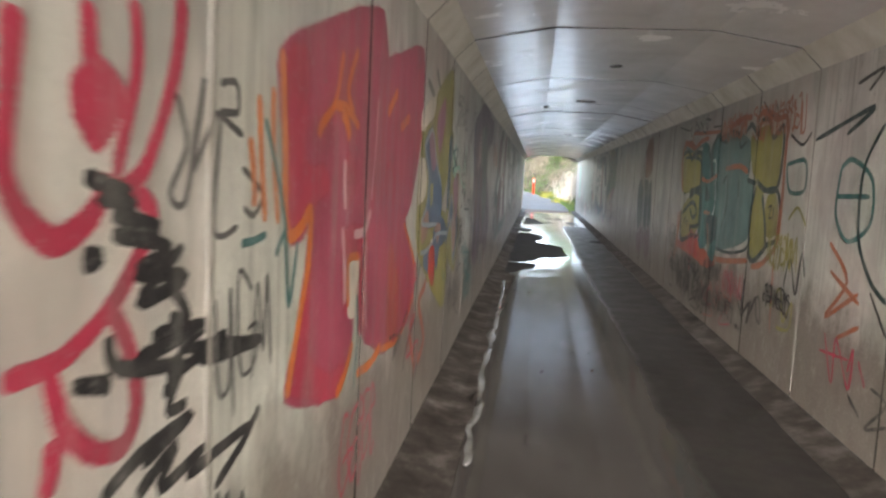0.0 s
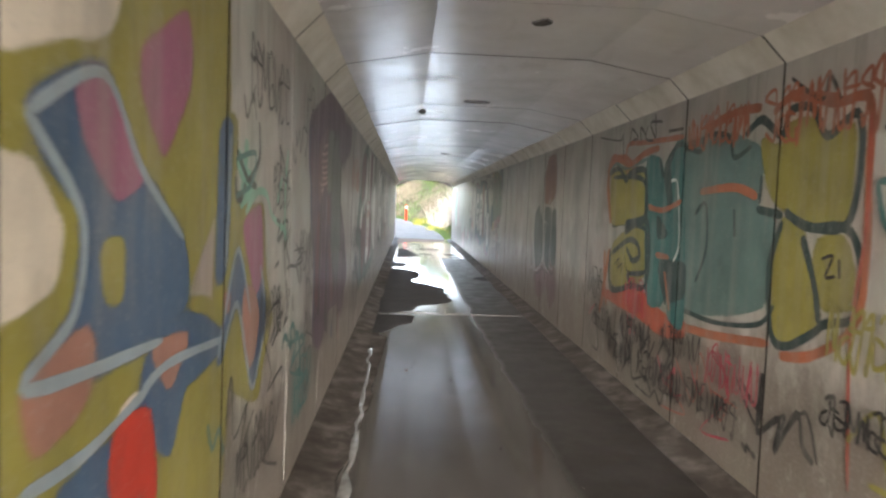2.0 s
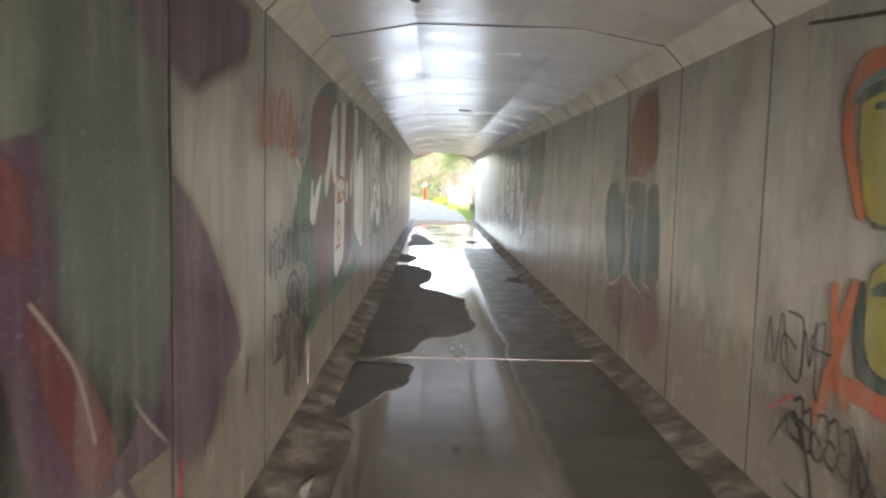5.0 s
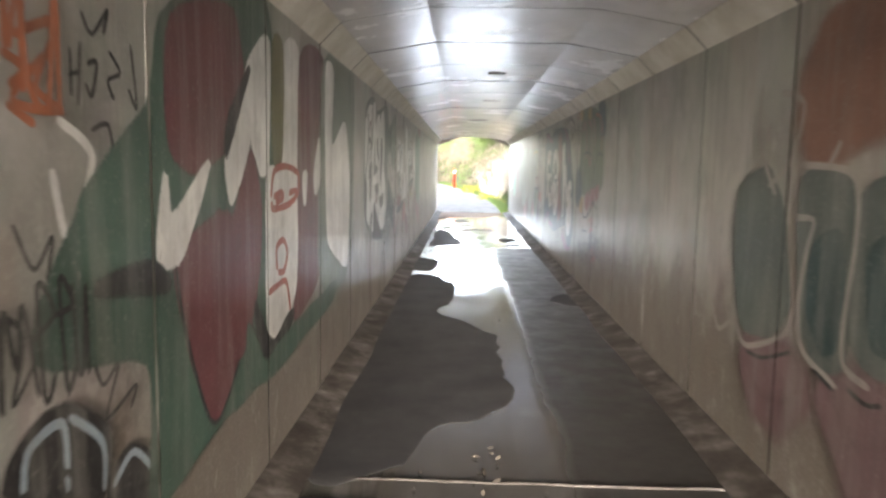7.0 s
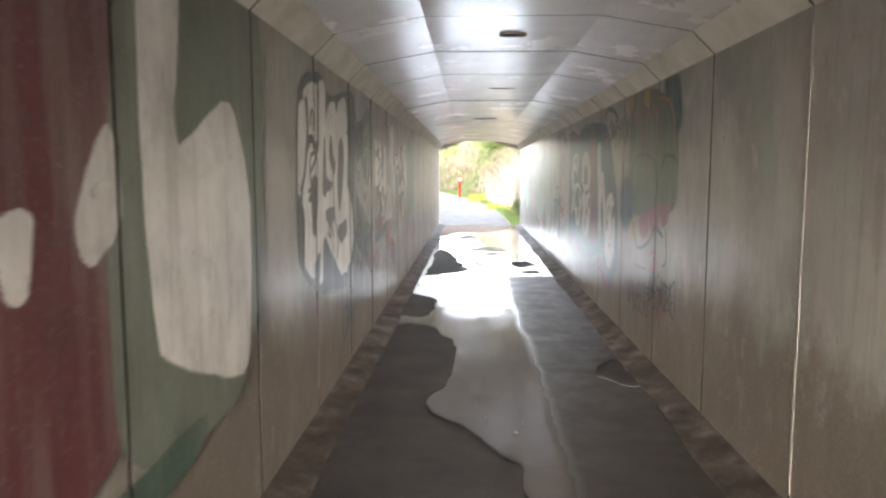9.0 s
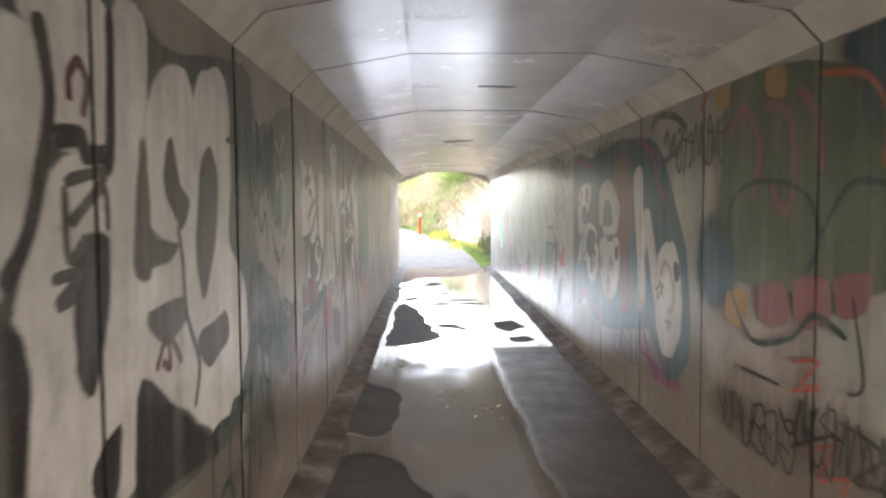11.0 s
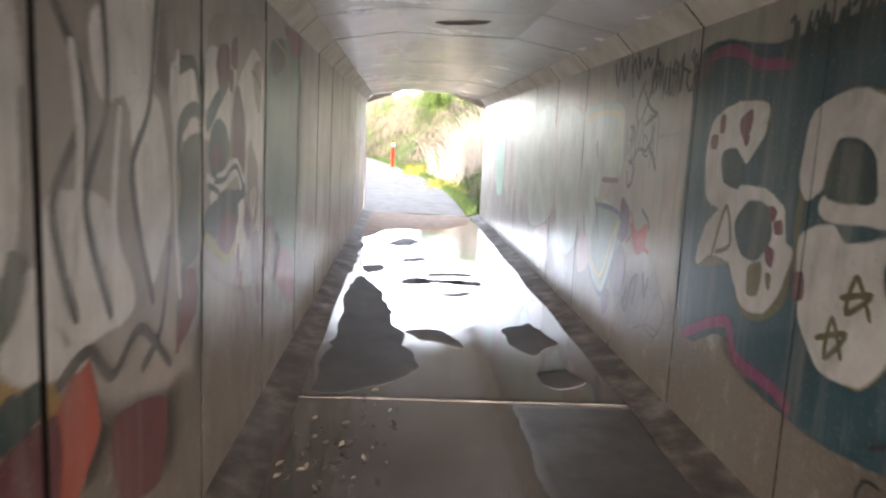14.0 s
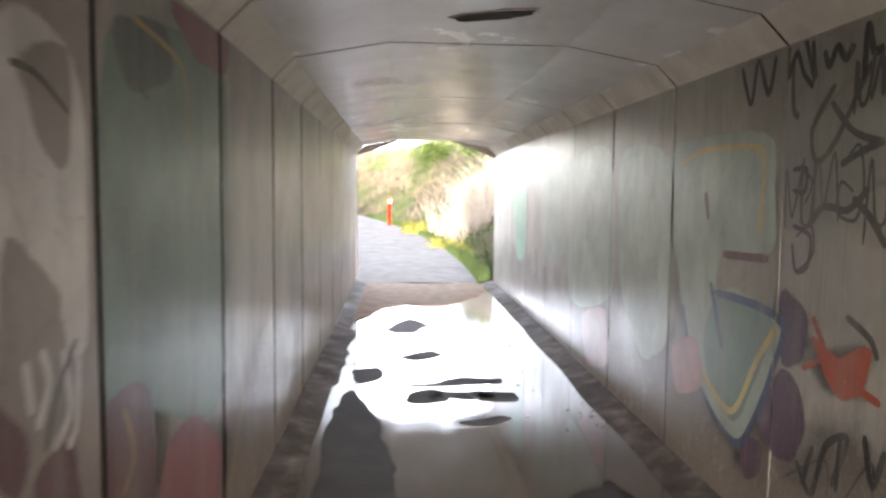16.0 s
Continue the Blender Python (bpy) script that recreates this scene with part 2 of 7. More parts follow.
# the soffit: three facets over a chamfer at each side, unit by unit
PROFILE = [(-1.14, 2.53), (-0.56, CROWN), (0.56, CROWN), (1.14, 2.53)]
bm = bmesh.new()
rng = random.Random(11)
for k, y0 in enumerate(JOINTS):
    a, b = max(y0 + 0.006, START), min(y0 + UNIT - 0.006, END)
    if b - a < 0.05:
        continue
    dz = rng.uniform(-0.006, 0.006)
    low = [(x, z + dz) for x, z in PROFILE]
    prism(bm, low + [(1.14, 2.9), (-1.14, 2.9)], a, b)
for f in bm.faces:
    f.material_index = 1 if abs(f.normal.y) > 0.9 else 0
ceiling = tagged(mesh_object("ceiling", bm, [SOFFIT, JOINT]), "pale faceted concrete soffit of precast units", "ceiling", kind="structure")
bm = bmesh.new()
box(bm, -HALF - THICK, HALF + THICK, START, END, 2.9, 3.1)
tagged(mesh_object("roof_slab", bm, JOINT), "buried concrete roof slab above the soffit", "roof", kind="structure")

for side, word in ((-1, "left"), (1, "right")):
    bm = bmesh.new()
    box(bm, *sorted((side * 1.16, side * (HALF + 0.02))), START, END, WALL_TOP + 0.17, 2.9)
    strip = tagged(mesh_object("trim_" + word, bm, JOINT), "cream concrete chamfer along the top of the wall", "trim", kind="structure")
    for y0 in JOINTS:
        a, b = max(y0 + 0.009, START), min(y0 + UNIT - 0.009, END)
        if b - a < 0.05:
            continue
        bm = bmesh.new()
        prism(bm, [(side * HALF, WALL_TOP), (side * 1.14, 2.53), (side * 1.14, 2.56), (side * (HALF + 0.02), 2.56), (side * (HALF + 0.02), WALL_TOP)], a, b)
        for f in bm.faces:
            f.material_index = 1 if abs(f.normal.y) > 0.9 else 0
        part("chamfer_block", bm, [CHAMFER, JOINT], strip)
    # the mortar fillet at the foot of the wall
    bm = bmesh.new()
    rng = random.Random(21 + side)
    prev = None
    n = 190
    for i in range(n + 1):
        y = START + (END - START) * i / n
        w = 0.22 + 0.03 * noise.noise((side * 5, y * 0.9, 0))
        h = 0.055 + 0.012 * noise.noise((side * 9, y * 0.7, 3))
        ring = [bm.verts.new((side * x, y, z)) for x, z in ((HALF, h), (HALF - w * 0.5, h * 0.5), (HALF - w, 0.004), (HALF - w, -0.05), (HALF, -0.05))]
        if prev:
            for j in range(5):
                bm.faces.new((prev[j], ring[j], ring[(j + 1) % 5], prev[(j + 1) % 5]))
        prev = ring
    bmesh.ops.recalc_face_normals(bm, faces=bm.faces)
    tagged(mesh_object("baseboard_" + word, bm, FILLET), "rough stained mortar fillet along the foot of the wall", "fillet", kind="structure")

# rim of the far mouth: headwall shade as dark corner pieces, dark jamb strip
RIM = plain("rim_dark", (0.05, 0.04, 0.035), 0.6, 0.3)
for side, word in ((-1, "left"), (1, "right")):
    bm = bmesh.new()
    prism(bm, [(side * 1.277, 2.335), (side * 0.50, 2.618), (side * 0.56, 2.630), (side * 1.135, 2.524), (side * 1.277, 2.386)], END - 0.06, END - 0.01)
    tagged(mesh_object("trim_bracket_" + word, bm, RIM), "dark strip standing in for headwall shade in the portal corner", "bracket", kind="structure")
bm = bmesh.new()
prism(bm, [(-1.277, 0.1), (-1.25, 0.1), (-1.25, 2.05), (-1.277, 2.05)], END - 0.05, END - 0.01)
tagged(mesh_object("trim_jamb", bm, RIM), "dark rusty strip down the portal jamb", "trim", kind="structure")
# ---- the marks on the joints ----
BEAD = plain("joint_bead", (0.36, 0.34, 0.30), 0.6)
for side, wall, ks in ((-1, wall_left, (-3, 1, 5)), (1, wall_right, (0, 3, 8, 15))):
    for k in ks:
        y = FIRST + UNIT * k
        bm = bmesh.new()
        prism(bm, [(side * (HALF + 0.015), 0.1), (side * (HALF - 0.0004), 0.1), (side * (HALF - 0.0004), WALL_TOP), (side * (HALF + 0.015), WALL_TOP)], y - 0.012, y + 0.012)
        part("joint_bead", bm, BEAD, wall, "pale sealant bead in a wall joint")


from mathutils.geometry import delaunay_2d_cdt


# ---- graffiti: thin coats of spray paint on the walls ----
def spray(name, colour, rough=0.38):
    """Old spray paint: uneven, rubbed and dusty, with the wall showing through."""
    n = Nodes("spray_" + name)
    patch = n.noise(2.2, 6, 0.65)
    grain = n.noise(55, 4, 0.7)
    streak = n.noise(1.0, 4, 0.6, n.scaled(3, 9, 0.9))
    lo = tuple(v * 0.72 for v in colour)
    hi = tuple(min(0.85, v * 1.18 + 0.01) for v in colour)
    c = n.ramp(patch, (0.3, lo), (0.7, hi))
    c = n.mix(n.ramp(streak, (0.47, 0.0), (0.74, 0.5)), c, (0.29, 0.28, 0.25))
    rub = n.noise(4.5, 6, 0.75, n.scaled(1, 1.4, 0.8))
    c = n.mix(n.ramp(rub, (0.52, 0.0), (0.66, 0.42)), c, n.mix(0.6, c, (0.08, 0.08, 0.075)))
    c = n.mix(n.ramp(n.noise(18, 4, 0.75, n.scaled(1, 1, 0.5)), (0.64, 0.0), (0.69, 0.6)), c, (0.20, 0.19, 0.175))
    c = n.mix(n.ramp(grain, (0.3, 0.4), (0.42, 0.0)), c, (0.40, 0.385, 0.35))
    n.bump(grain, 0.2, 0.004)
    # the can's mist: paint thins out towards the edge of each pass
    mist = n.tree.nodes.new("ShaderNodeAttribute")
    mist.attribute_name = "mist"
    add = n.tree.nodes.new("ShaderNodeMath")
    add.operation = "MULTIPLY_ADD"
    add.inputs[1].default_value = 0.6
    n.link(mist.outputs["Fac"], add.inputs[0])
    n.link(n.ramp(n.noise(230, 2, 0.6), (0.28, 0.0), (0.72, 0.4)), add.inputs[2])
    cover = n.ramp(add.outputs[0], (0.48, 0.0), (0.52, 1.0))
    return n.set(c, rough, Alpha=cover, **{"Specular IOR Level": 0.7})


CRIMSON = spray("crimson", (0.42, 0.03, 0.07))
PINK = spray("pink", (0.38, 0.055, 0.105))
PINKPALE = spray("pale_pink", (0.66, 0.40, 0.42))
PINKGREY = spray("grey_pink", (0.42, 0.28, 0.28))
ROSE = spray("rose", (0.26, 0.11, 0.12))
RED = spray("red", (0.52, 0.04, 0.02))
REDDULL = spray("dull_red", (0.40, 0.09, 0.06))
ORANGE = spray("orange", (0.62, 0.16, 0.02))
ORANGEDULL = spray("dull_orange", (0.38, 0.12, 0.055))
ORANGERED = spray("orange_red", (0.40, 0.085, 0.04))
SALMON = spray("salmon", (0.34, 0.17, 0.13))
OCHRE = spray("ochre", (0.42, 0.27, 0.09))
OCHREPALE = spray("pale_ochre", (0.55, 0.45, 0.20))
OLIVE = spray("olive", (0.27, 0.245, 0.05))
OLIVEDARK = spray("dark_olive", (0.13, 0.12, 0.05))
SAGE = spray("sage", (0.15, 0.18, 0.145))
DULLGREEN = spray("dull_green", (0.10, 0.135, 0.09))
GREENDARK = spray("dark_green", (0.05, 0.10, 0.075))
GREENBLACK = spray("black_green", (0.025, 0.055, 0.055))
MINT = spray("mint", (0.25, 0.52, 0.40))
MINTPALE = spray("pale_mint", (0.36, 0.44, 0.39))
TEAL = spray("teal", (0.04, 0.16, 0.155))
TEALMID = spray("mid_teal", (0.11, 0.19, 0.18))
TEALDARK = spray("dark_teal", (0.015, 0.065, 0.085))
TEALGREY = spray("grey_teal", (0.15, 0.23, 0.19))
BLUE = spray("blue", (0.055, 0.105, 0.19))
PALEBLUE = spray("pale_blue", (0.28, 0.35, 0.40))
NAVY = spray("navy", (0.03, 0.05, 0.11))
PURPLE = spray("purple", (0.085, 0.045, 0.075))
PLUM = spray("plum", (0.085, 0.045, 0.075))
MAUVE = spray("mauve", (0.30, 0.10, 0.18))
MAUVEDARK = spray("dark_mauve", (0.15, 0.085, 0.09))
MAGENTA = spray("magenta", (0.20, 0.04, 0.11))
MAROON = spray("maroon", (0.125, 0.035, 0.04))
RUST = spray("rust", (0.16, 0.05, 0.035))
RUSTBROWN = spray("brown_rust", (0.22, 0.11, 0.075))
CREAM = spray("cream", (0.66, 0.60, 0.50))
WHITE = spray("white", (0.56, 0.555, 0.53))
GREYWHITE = spray("grey_white", (0.70, 0.695, 0.67))
GREYWARM = spray("warm_grey", (0.34, 0.31, 0.28))
MOSS = spray("moss", (0.13, 0.145, 0.12))
CHARCOAL = spray("charcoal", (0.09, 0.085, 0.08))
GREENGREY = spray("grey_green", (0.085, 0.105, 0.095))
BLACK = spray("black", (0.018, 0.017, 0.018))


def curve_through(points, closed, n=5, pull=0.33):
    """A smooth run of points through the given ones."""
    out = []
    m = len(points)
    for i in range(m if closed else m - 1):
        p = [points[(i + k) % m] if closed else points[min(max(i + k, 0), m - 1)] for k in (-1, 0, 1, 2)]
        for j in range(n):
            t = j / n
            h1, h2, h3, h4 = 2 * t ** 3 - 3 * t * t + 1, 3 * t * t - 2 * t ** 3, t ** 3 - 2 * t * t + t, t ** 3 - t * t
            out.append(tuple(h1 * b + h2 * c + pull * (h3 * (c - a) + h4 * (d - b)) for a, b, c, d in zip(*p)))
    if not closed:
        out.append(points[-1])
    return out


def on_wall(side, y, z, lift):
    return (side * (HALF - lift), min(max(y, START + 0.02), END - 0.02), min(max(z, 0.1), WALL_TOP - 0.01))


def wobble(y, z, size):
    return size * noise.noise((y * 14, z * 14, 0)), size * noise.noise((y * 14, z * 14, 9))


def coat(bm, side, points, lift, haze=False):
    """A filled patch of paint with a thin misted rim."""
    flat = []
    for y, z in curve_through(points, True):
        dy, dz = wobble(y, z, 0.010)
        flat.append(Vector((y + dy, z + dz)))
    n = len(flat)
    mist = bm.verts.layers.float.new("mist")
    verts, _, faces, *_ = delaunay_2d_cdt(flat, [], [list(range(n))], 1, 1e-5)
    made = [bm.verts.new(on_wall(side, v.x, v.y, lift)) for v in verts]
    for v in made:
        v[mist] = 1.0
    for f in faces:
        bm.faces.new([made[i] for i in f])
    turn = 1 if sum(flat[i - 1].x * flat[i].y - flat[i].x * flat[i - 1].y for i in range(n)) > 0 else -1
    size = max(max(abs(a.x - flat[0].x) + abs(a.y - flat[0].y) for a in flat), 0.05)
    rim = min(0.035, 0.012 + 0.05 * size)
    if haze:
        rim = 0.22
    ring = []
    for i, p in enumerate(flat):
        d = flat[(i + 1) % n] - flat[i - 1]
        d = d.normalized() if d.length > 1e-6 else Vector((1, 0))
        reach = rim * (1 + 0.5 * noise.noise((p.x * 5, p.y * 5, 2)))
        a = bm.verts.new(on_wall(side, p.x, p.y, lift - 2e-6))
        b = bm.verts.new(on_wall(side, p.x + d.y * turn * reach, p.y - d.x * turn * reach, lift - 3e-6))
        a[mist], b[mist] = 1.0, 0.0
        ring.append((a, b))
    for i in range(n):
        (a, b), (c, d) = ring[i - 1], ring[i]
        bm.faces.new((a, b, d, c))


def stroke(bm, side, points, width, lift):
    """One pass of the can: a ribbon that thins and thickens, misted at its sides."""
    pts = curve_through(points, False, 6, 0.45)
    pts = [p for i, p in enumerate(pts) if i == 0 or abs(p[0] - pts[i - 1][0]) + abs(p[1] - pts[i - 1][1]) > 1e-4]
    mist = bm.verts.layers.float.new("mist")
    prev = None
    n = len(pts)
    for i, (y, z) in enumerate(pts):
        a, b = pts[max(i - 1, 0)], pts[min(i + 1, n - 1)]
        ty, tz = b[0] - a[0], b[1] - a[1]
        size = math.hypot(ty, tz) or 1.0
        ny, nz = -tz / size, ty / size
        w = width * 0.5 * (1 + 0.25 * noise.noise((y * 6, z * 6, 4)))
        w *= 0.55 if i in (0, n - 1) else 1.0
        row = []
        for s, m in ((1.45, 0.0), (0.7, 1.0), (-0.7, 1.0), (-1.45, 0.0)):
            v = bm.verts.new(on_wall(side, y + ny * w * s, z + nz * w * s, lift + i * 2e-7))
            v[mist] = m
            row.append(v)
        if prev:
            for q in range(3):
                bm.faces.new((prev[q], prev[q + 1], row[q + 1], row[q]))
        prev = row


def cut_at_joints(bm, side):
    """The paint breaks off at the open joints."""
    ys = [v.co.y for v in bm.verts]
    lo, hi = min(ys), max(ys)
    for k, y in enumerate(JOINTS):
        if not lo < y < hi:
            continue
        g0, g1 = GAPS.get((side, k - 1), 0.006), GAPS.get((side, k), 0.006)
        for cut in (y - g0, y + g1):
            bmesh.ops.bisect_plane(bm, geom=bm.verts[:] + bm.edges[:] + bm.faces[:], plane_co=(0, cut, 0), plane_no=(0, 1, 0))
        inside = [f for f in bm.faces if y - g0 < f.calc_center_median().y < y + g1]
        bmesh.ops.delete(bm, geom=inside, context="FACES")


def piece(name, side, label, layers):
    """One piece of graffiti: an empty with a mesh for each coat of paint."""
    ys = [float(v.split()[0]) for layer in layers for s in layer[3] for v in s.split(",")]
    root = new(name)
    root.location = (side * HALF, sum(ys) / len(ys), 0.0)
    tagged(root, label, "graffiti", group="graffiti on the underpass walls")
    bpy.context.view_layer.update()
    for i, (kind, paint, width, runs) in enumerate(layers):
        for r, run in enumerate(runs):
            bm = bmesh.new()
            points = [tuple(float(v) for v in pair.split()) for pair in run.split(",")]
            lift = 0.0006 + 0.00003 * i + 0.000002 * r + PIECE_LIFT[side]
            if width:
                stroke(bm, side, points, width, lift)
            else:
                coat(bm, side, points, lift, kind == "haze")
            cut_at_joints(bm, side)
            bmesh.ops.recalc_face_normals(bm, faces=bm.faces)
            ob = part(kind, bm, paint, root)
            ob.matrix_parent_inverse = Matrix.Translation(root.location).inverted()
    PIECE_LIFT[side] += 0.00003 * len(layers)


PIECE_LIFT = {-1: 0.0, 1: 0.0}


def scribble(side, label, paint, y, z, width, height, thick, seed):
    """A quick unreadable tag: loops and jags run along a line."""
    g = random.Random(seed)
    runs = []
    x = 0.0
    while x < width:
        w = g.uniform(0.5, 1.0) * height * 0.7
        kind = g.randrange(4)
        base = y + x
        if kind == 0:
            run = [(base, z), (base + w * 0.2, z + height), (base + w * 0.5, z + height * 0.2), (base + w * 0.8, z + height * 0.9), (base + w, z)]
        elif kind == 1:
            run = [(base + w * 0.8, z + height * 0.9), (base + w * 0.2, z + height), (base, z + height * 0.5), (base + w * 0.3, z), (base + w, z + height * 0.15), (base + w * 0.9, z + height * 0.5), (base + w * 0.3, z + height * 0.45)]
        elif kind == 2:
            run = [(base, z + height), (base + w * 0.1, z + height * 0.1), (base + w * 0.5, z), (base + w * 0.7, z + height * 0.8), (base + w * 0.75, z - height * 0.2)]
        else:
            run = [(base, z + height * 0.6), (base + w, z + height * 0.7), (base + w * 0.4, z + height * 0.95), (base + w * 0.5, z - height * 0.1), (base + w * 0.9, z + height * 0.1)]
        run = [(a + g.gauss(0, 0.05) * height, b + g.gauss(0, 0.07) * height) for a, b in run]
        runs.append(", ".join("%.3f %.3f" % p for p in run))
        x += w * g.uniform(0.7, 1.0)
    piece("graffiti_tag", side, label, [("stroke", paint, thick, runs)])


piece("graffiti_drawing", -1, "crimson outlined bubble drawing with a solid dot", [
    ("dot", CRIMSON, 0, ["0.31 1.69, 0.37 1.66, 0.37 1.62, 0.31 1.57, 0.26 1.61, 0.26 1.65"]),
    ("outline", CRIMSON, 0.036, ["0.14 1.73, 0.13 1.63, 0.12 1.53, 0.15 1.47, 0.21 1.43, 0.28 1.45, 0.34 1.5", "0.41 1.8, 0.42 1.7, 0.36 1.52", "0.57 1.84, 0.54 1.7, 0.45 1.54, 0.36 1.49", "0.29 1.77, 0.3 1.68", "0.11 1.26, 0.22 1.26, 0.32 1.3, 0.4 1.36, 0.47 1.45, 0.42 1.49, 0.3 1.51", "0.2 1.25, 0.23 1.16, 0.31 1.09, 0.39 1.08, 0.42 1.15, 0.39 1.25, 0.34 1.32", "0.21 1.15, 0.19 1.07"]),
    ("mark", BLACK, 0, ["0.28 1.41, 0.32 1.4, 0.32 1.38, 0.28 1.38", "0.26 1.22, 0.33 1.2, 0.33 1.18, 0.26 1.2"]),
])
piece("graffiti_tag", -1, "dense black marker tags beside the joint", [
    ("stroke", BLACK, 0.028, ["0.28 1.52, 0.4 1.49, 0.32 1.49, 0.42 1.47", "0.35 1.43, 0.53 1.39, 0.42 1.36, 0.59 1.33, 0.43 1.31, 0.58 1.39", "0.47 1.24, 0.67 1.22, 0.6 1.19, 0.98 1.12, 0.65 1.15", "0.42 1.21, 0.6 1.21, 0.53 1.15, 0.78 1.18", "0.32 1.01, 0.44 1.04, 0.62 1.05, 0.44 1.02", "0.6 0.93, 0.92 0.92, 0.73 0.85", "0.85 0.88, 0.98 0.95", "0.53 1.33, 0.6 1.25, 0.53 1.26", "0.34 1.27, 0.37 1.21, 0.6 1.16", "0.35 1.46, 0.49 1.43, 0.4 1.42", "0.51 1.12, 0.58 1.16, 0.53 1.09, 0.6 1.08", "0.42 0.97, 0.56 1.01, 0.5 0.95, 0.68 0.96"]),
])
piece("graffiti_tag", -1, "faded grey script tag on cream paint", [
    ("stroke", CHARCOAL, 0.016, ["0.55 1.67, 0.59 1.58, 0.53 1.49, 0.59 1.48, 0.66 1.71, 0.61 1.53, 0.73 1.65, 0.71 1.41, 0.83 1.41", "0.73 1.71, 0.81 1.72, 0.82 1.66, 0.73 1.65, 0.85 1.61", "0.85 1.54, 0.97 1.48, 0.92 1.43, 0.86 1.45"]),
])
piece("graffiti_letters", -1, "large pink bubble letters with orange edges", [
    ("fill", PINK, 0, ["1.08 1.83, 1.56 2.01, 2.25 2.17, 2.39 1.72, 2.27 1.33, 2.19 1.29, 1.87 1.31, 1.91 1.08, 1.86 0.89, 1.71 0.81, 1.49 0.81, 1.17 0.91, 1.29 1.13, 1.36 1.42, 1.28 1.36, 1.18 1.35, 1.14 1.43, 1.12 1.62"]),
    ("fill", PINK, 0, ["2.2 1.93, 2.59 2.06, 3.27 2.2, 3.29 1.74, 3.06 1.4, 2.88 1.3, 3.24 1.04, 3.19 0.86, 2.84 0.71, 2.57 0.73, 2.4 0.75, 2.08 0.9, 2.06 1.13, 2.11 1.38, 2.18 1.51"]),
    ("shade", CRIMSON, 0, ["1.14 1.82, 1.29 1.86, 1.29 1.56, 1.47 1.54, 1.52 1.49, 1.32 1.43, 1.22 1.37, 1.18 1.38, 1.15 1.53", "1.3 1.21, 1.37 1.26, 1.36 0.99, 1.55 0.86, 1.81 0.83, 1.69 0.77, 1.41 0.85, 1.21 0.92, 1.26 1.07"]),
    ("shade", CRIMSON, 0, ["1.74 1.59, 1.81 1.59, 1.87 1.53, 1.84 1.46, 1.75 1.41", "1.74 1.32, 2.09 1.29, 2.06 0.93, 1.98 0.96, 1.99 1.16, 1.97 1.23, 1.82 1.24, 1.8 1.21, 1.81 1.04, 1.76 1.07"]),
    ("shade", REDDULL, 0, ["2.55 1.21, 2.71 1.08, 2.81 0.89, 2.75 0.77, 2.57 0.75, 2.54 0.95"]),
    ("gap", CREAM, 0, ["1.83 1.2, 1.96 1.21, 1.93 1.11, 1.91 1, 1.83 1.03"]),
    ("outline", ORANGE, 0.04, ["1.09 1.84, 1.12 1.62, 1.14 1.42, 1.18 1.36, 1.27 1.38, 1.35 1.42, 1.34 1.26, 1.27 1.11, 1.21 0.98, 1.18 0.91", "1.69 0.76, 1.81 0.81, 1.9 0.9", "1.98 0.76, 2.21 0.74, 2.41 0.77"]),
    ("outline", ORANGE, 0.03, ["1.96 1.22, 1.81 1.22, 1.82 1.05", "2.43 0.75, 2.84 0.71, 3.21 0.84, 3.24 1.04, 2.88 1.29"]),
    ("highlight", PINKPALE, 0.035, ["1.72 1.58, 1.72 1.5, 1.74 1.41", "1.71 1.35, 1.75 1.21, 1.77 1.07", "1.87 1.31, 2.02 1.31, 2.08 1.34, 2.13 1.39"]),
    ("seam", PINKPALE, 0.018, ["2.07 1.27, 2.08 1.12, 2.12 0.91", "2.2 1.84, 2.18 1.65, 2.13 1.43"]),
    ("line", CRIMSON, 0.03, ["2.3 1.91, 2.3 1.68, 2.22 1.51, 2.14 1.39", "3.15 2.12, 3.17 1.77, 3 1.44", "2.43 1.43, 2.39 1.54, 2.49 1.58, 2.6 1.5, 2.56 1.38"]),
    ("scribble", ORANGE, 0.035, ["1.66 1.93, 1.58 1.76, 1.44 1.68, 1.41 1.64", "1.58 1.75, 1.73 1.75, 1.89 1.7", "1.85 1.97, 1.73 1.82, 1.81 1.74"]),
    ("scribble", ORANGE, 0.045, ["1.66 1.73, 1.72 1.71, 1.77 1.65", "2.39 1.79, 2.59 1.91", "2.69 1.75, 2.92 1.82"]),
    ("stripe", ORANGE, 0.028, ["0.94 1.71, 0.96 1.57, 0.99 1.41", "1.03 1.74, 1.04 1.58, 1.08 1.4", "0.89 1.61, 0.92 1.51, 0.92 1.45"]),
    ("scribble", TEAL, 0.02, ["0.98 1.66, 1.06 1.54, 1.13 1.41, 1.15 1.3, 1.18 1.17, 1.24 1.34", "1.14 1.38, 1.1 1.35, 1.07 1.32", "0.85 1.37, 0.92 1.37, 1 1.38"]),
    ("scribble", TEAL, 0.018, ["1.95 1.08, 1.97 0.91, 1.94 0.71"]),
])
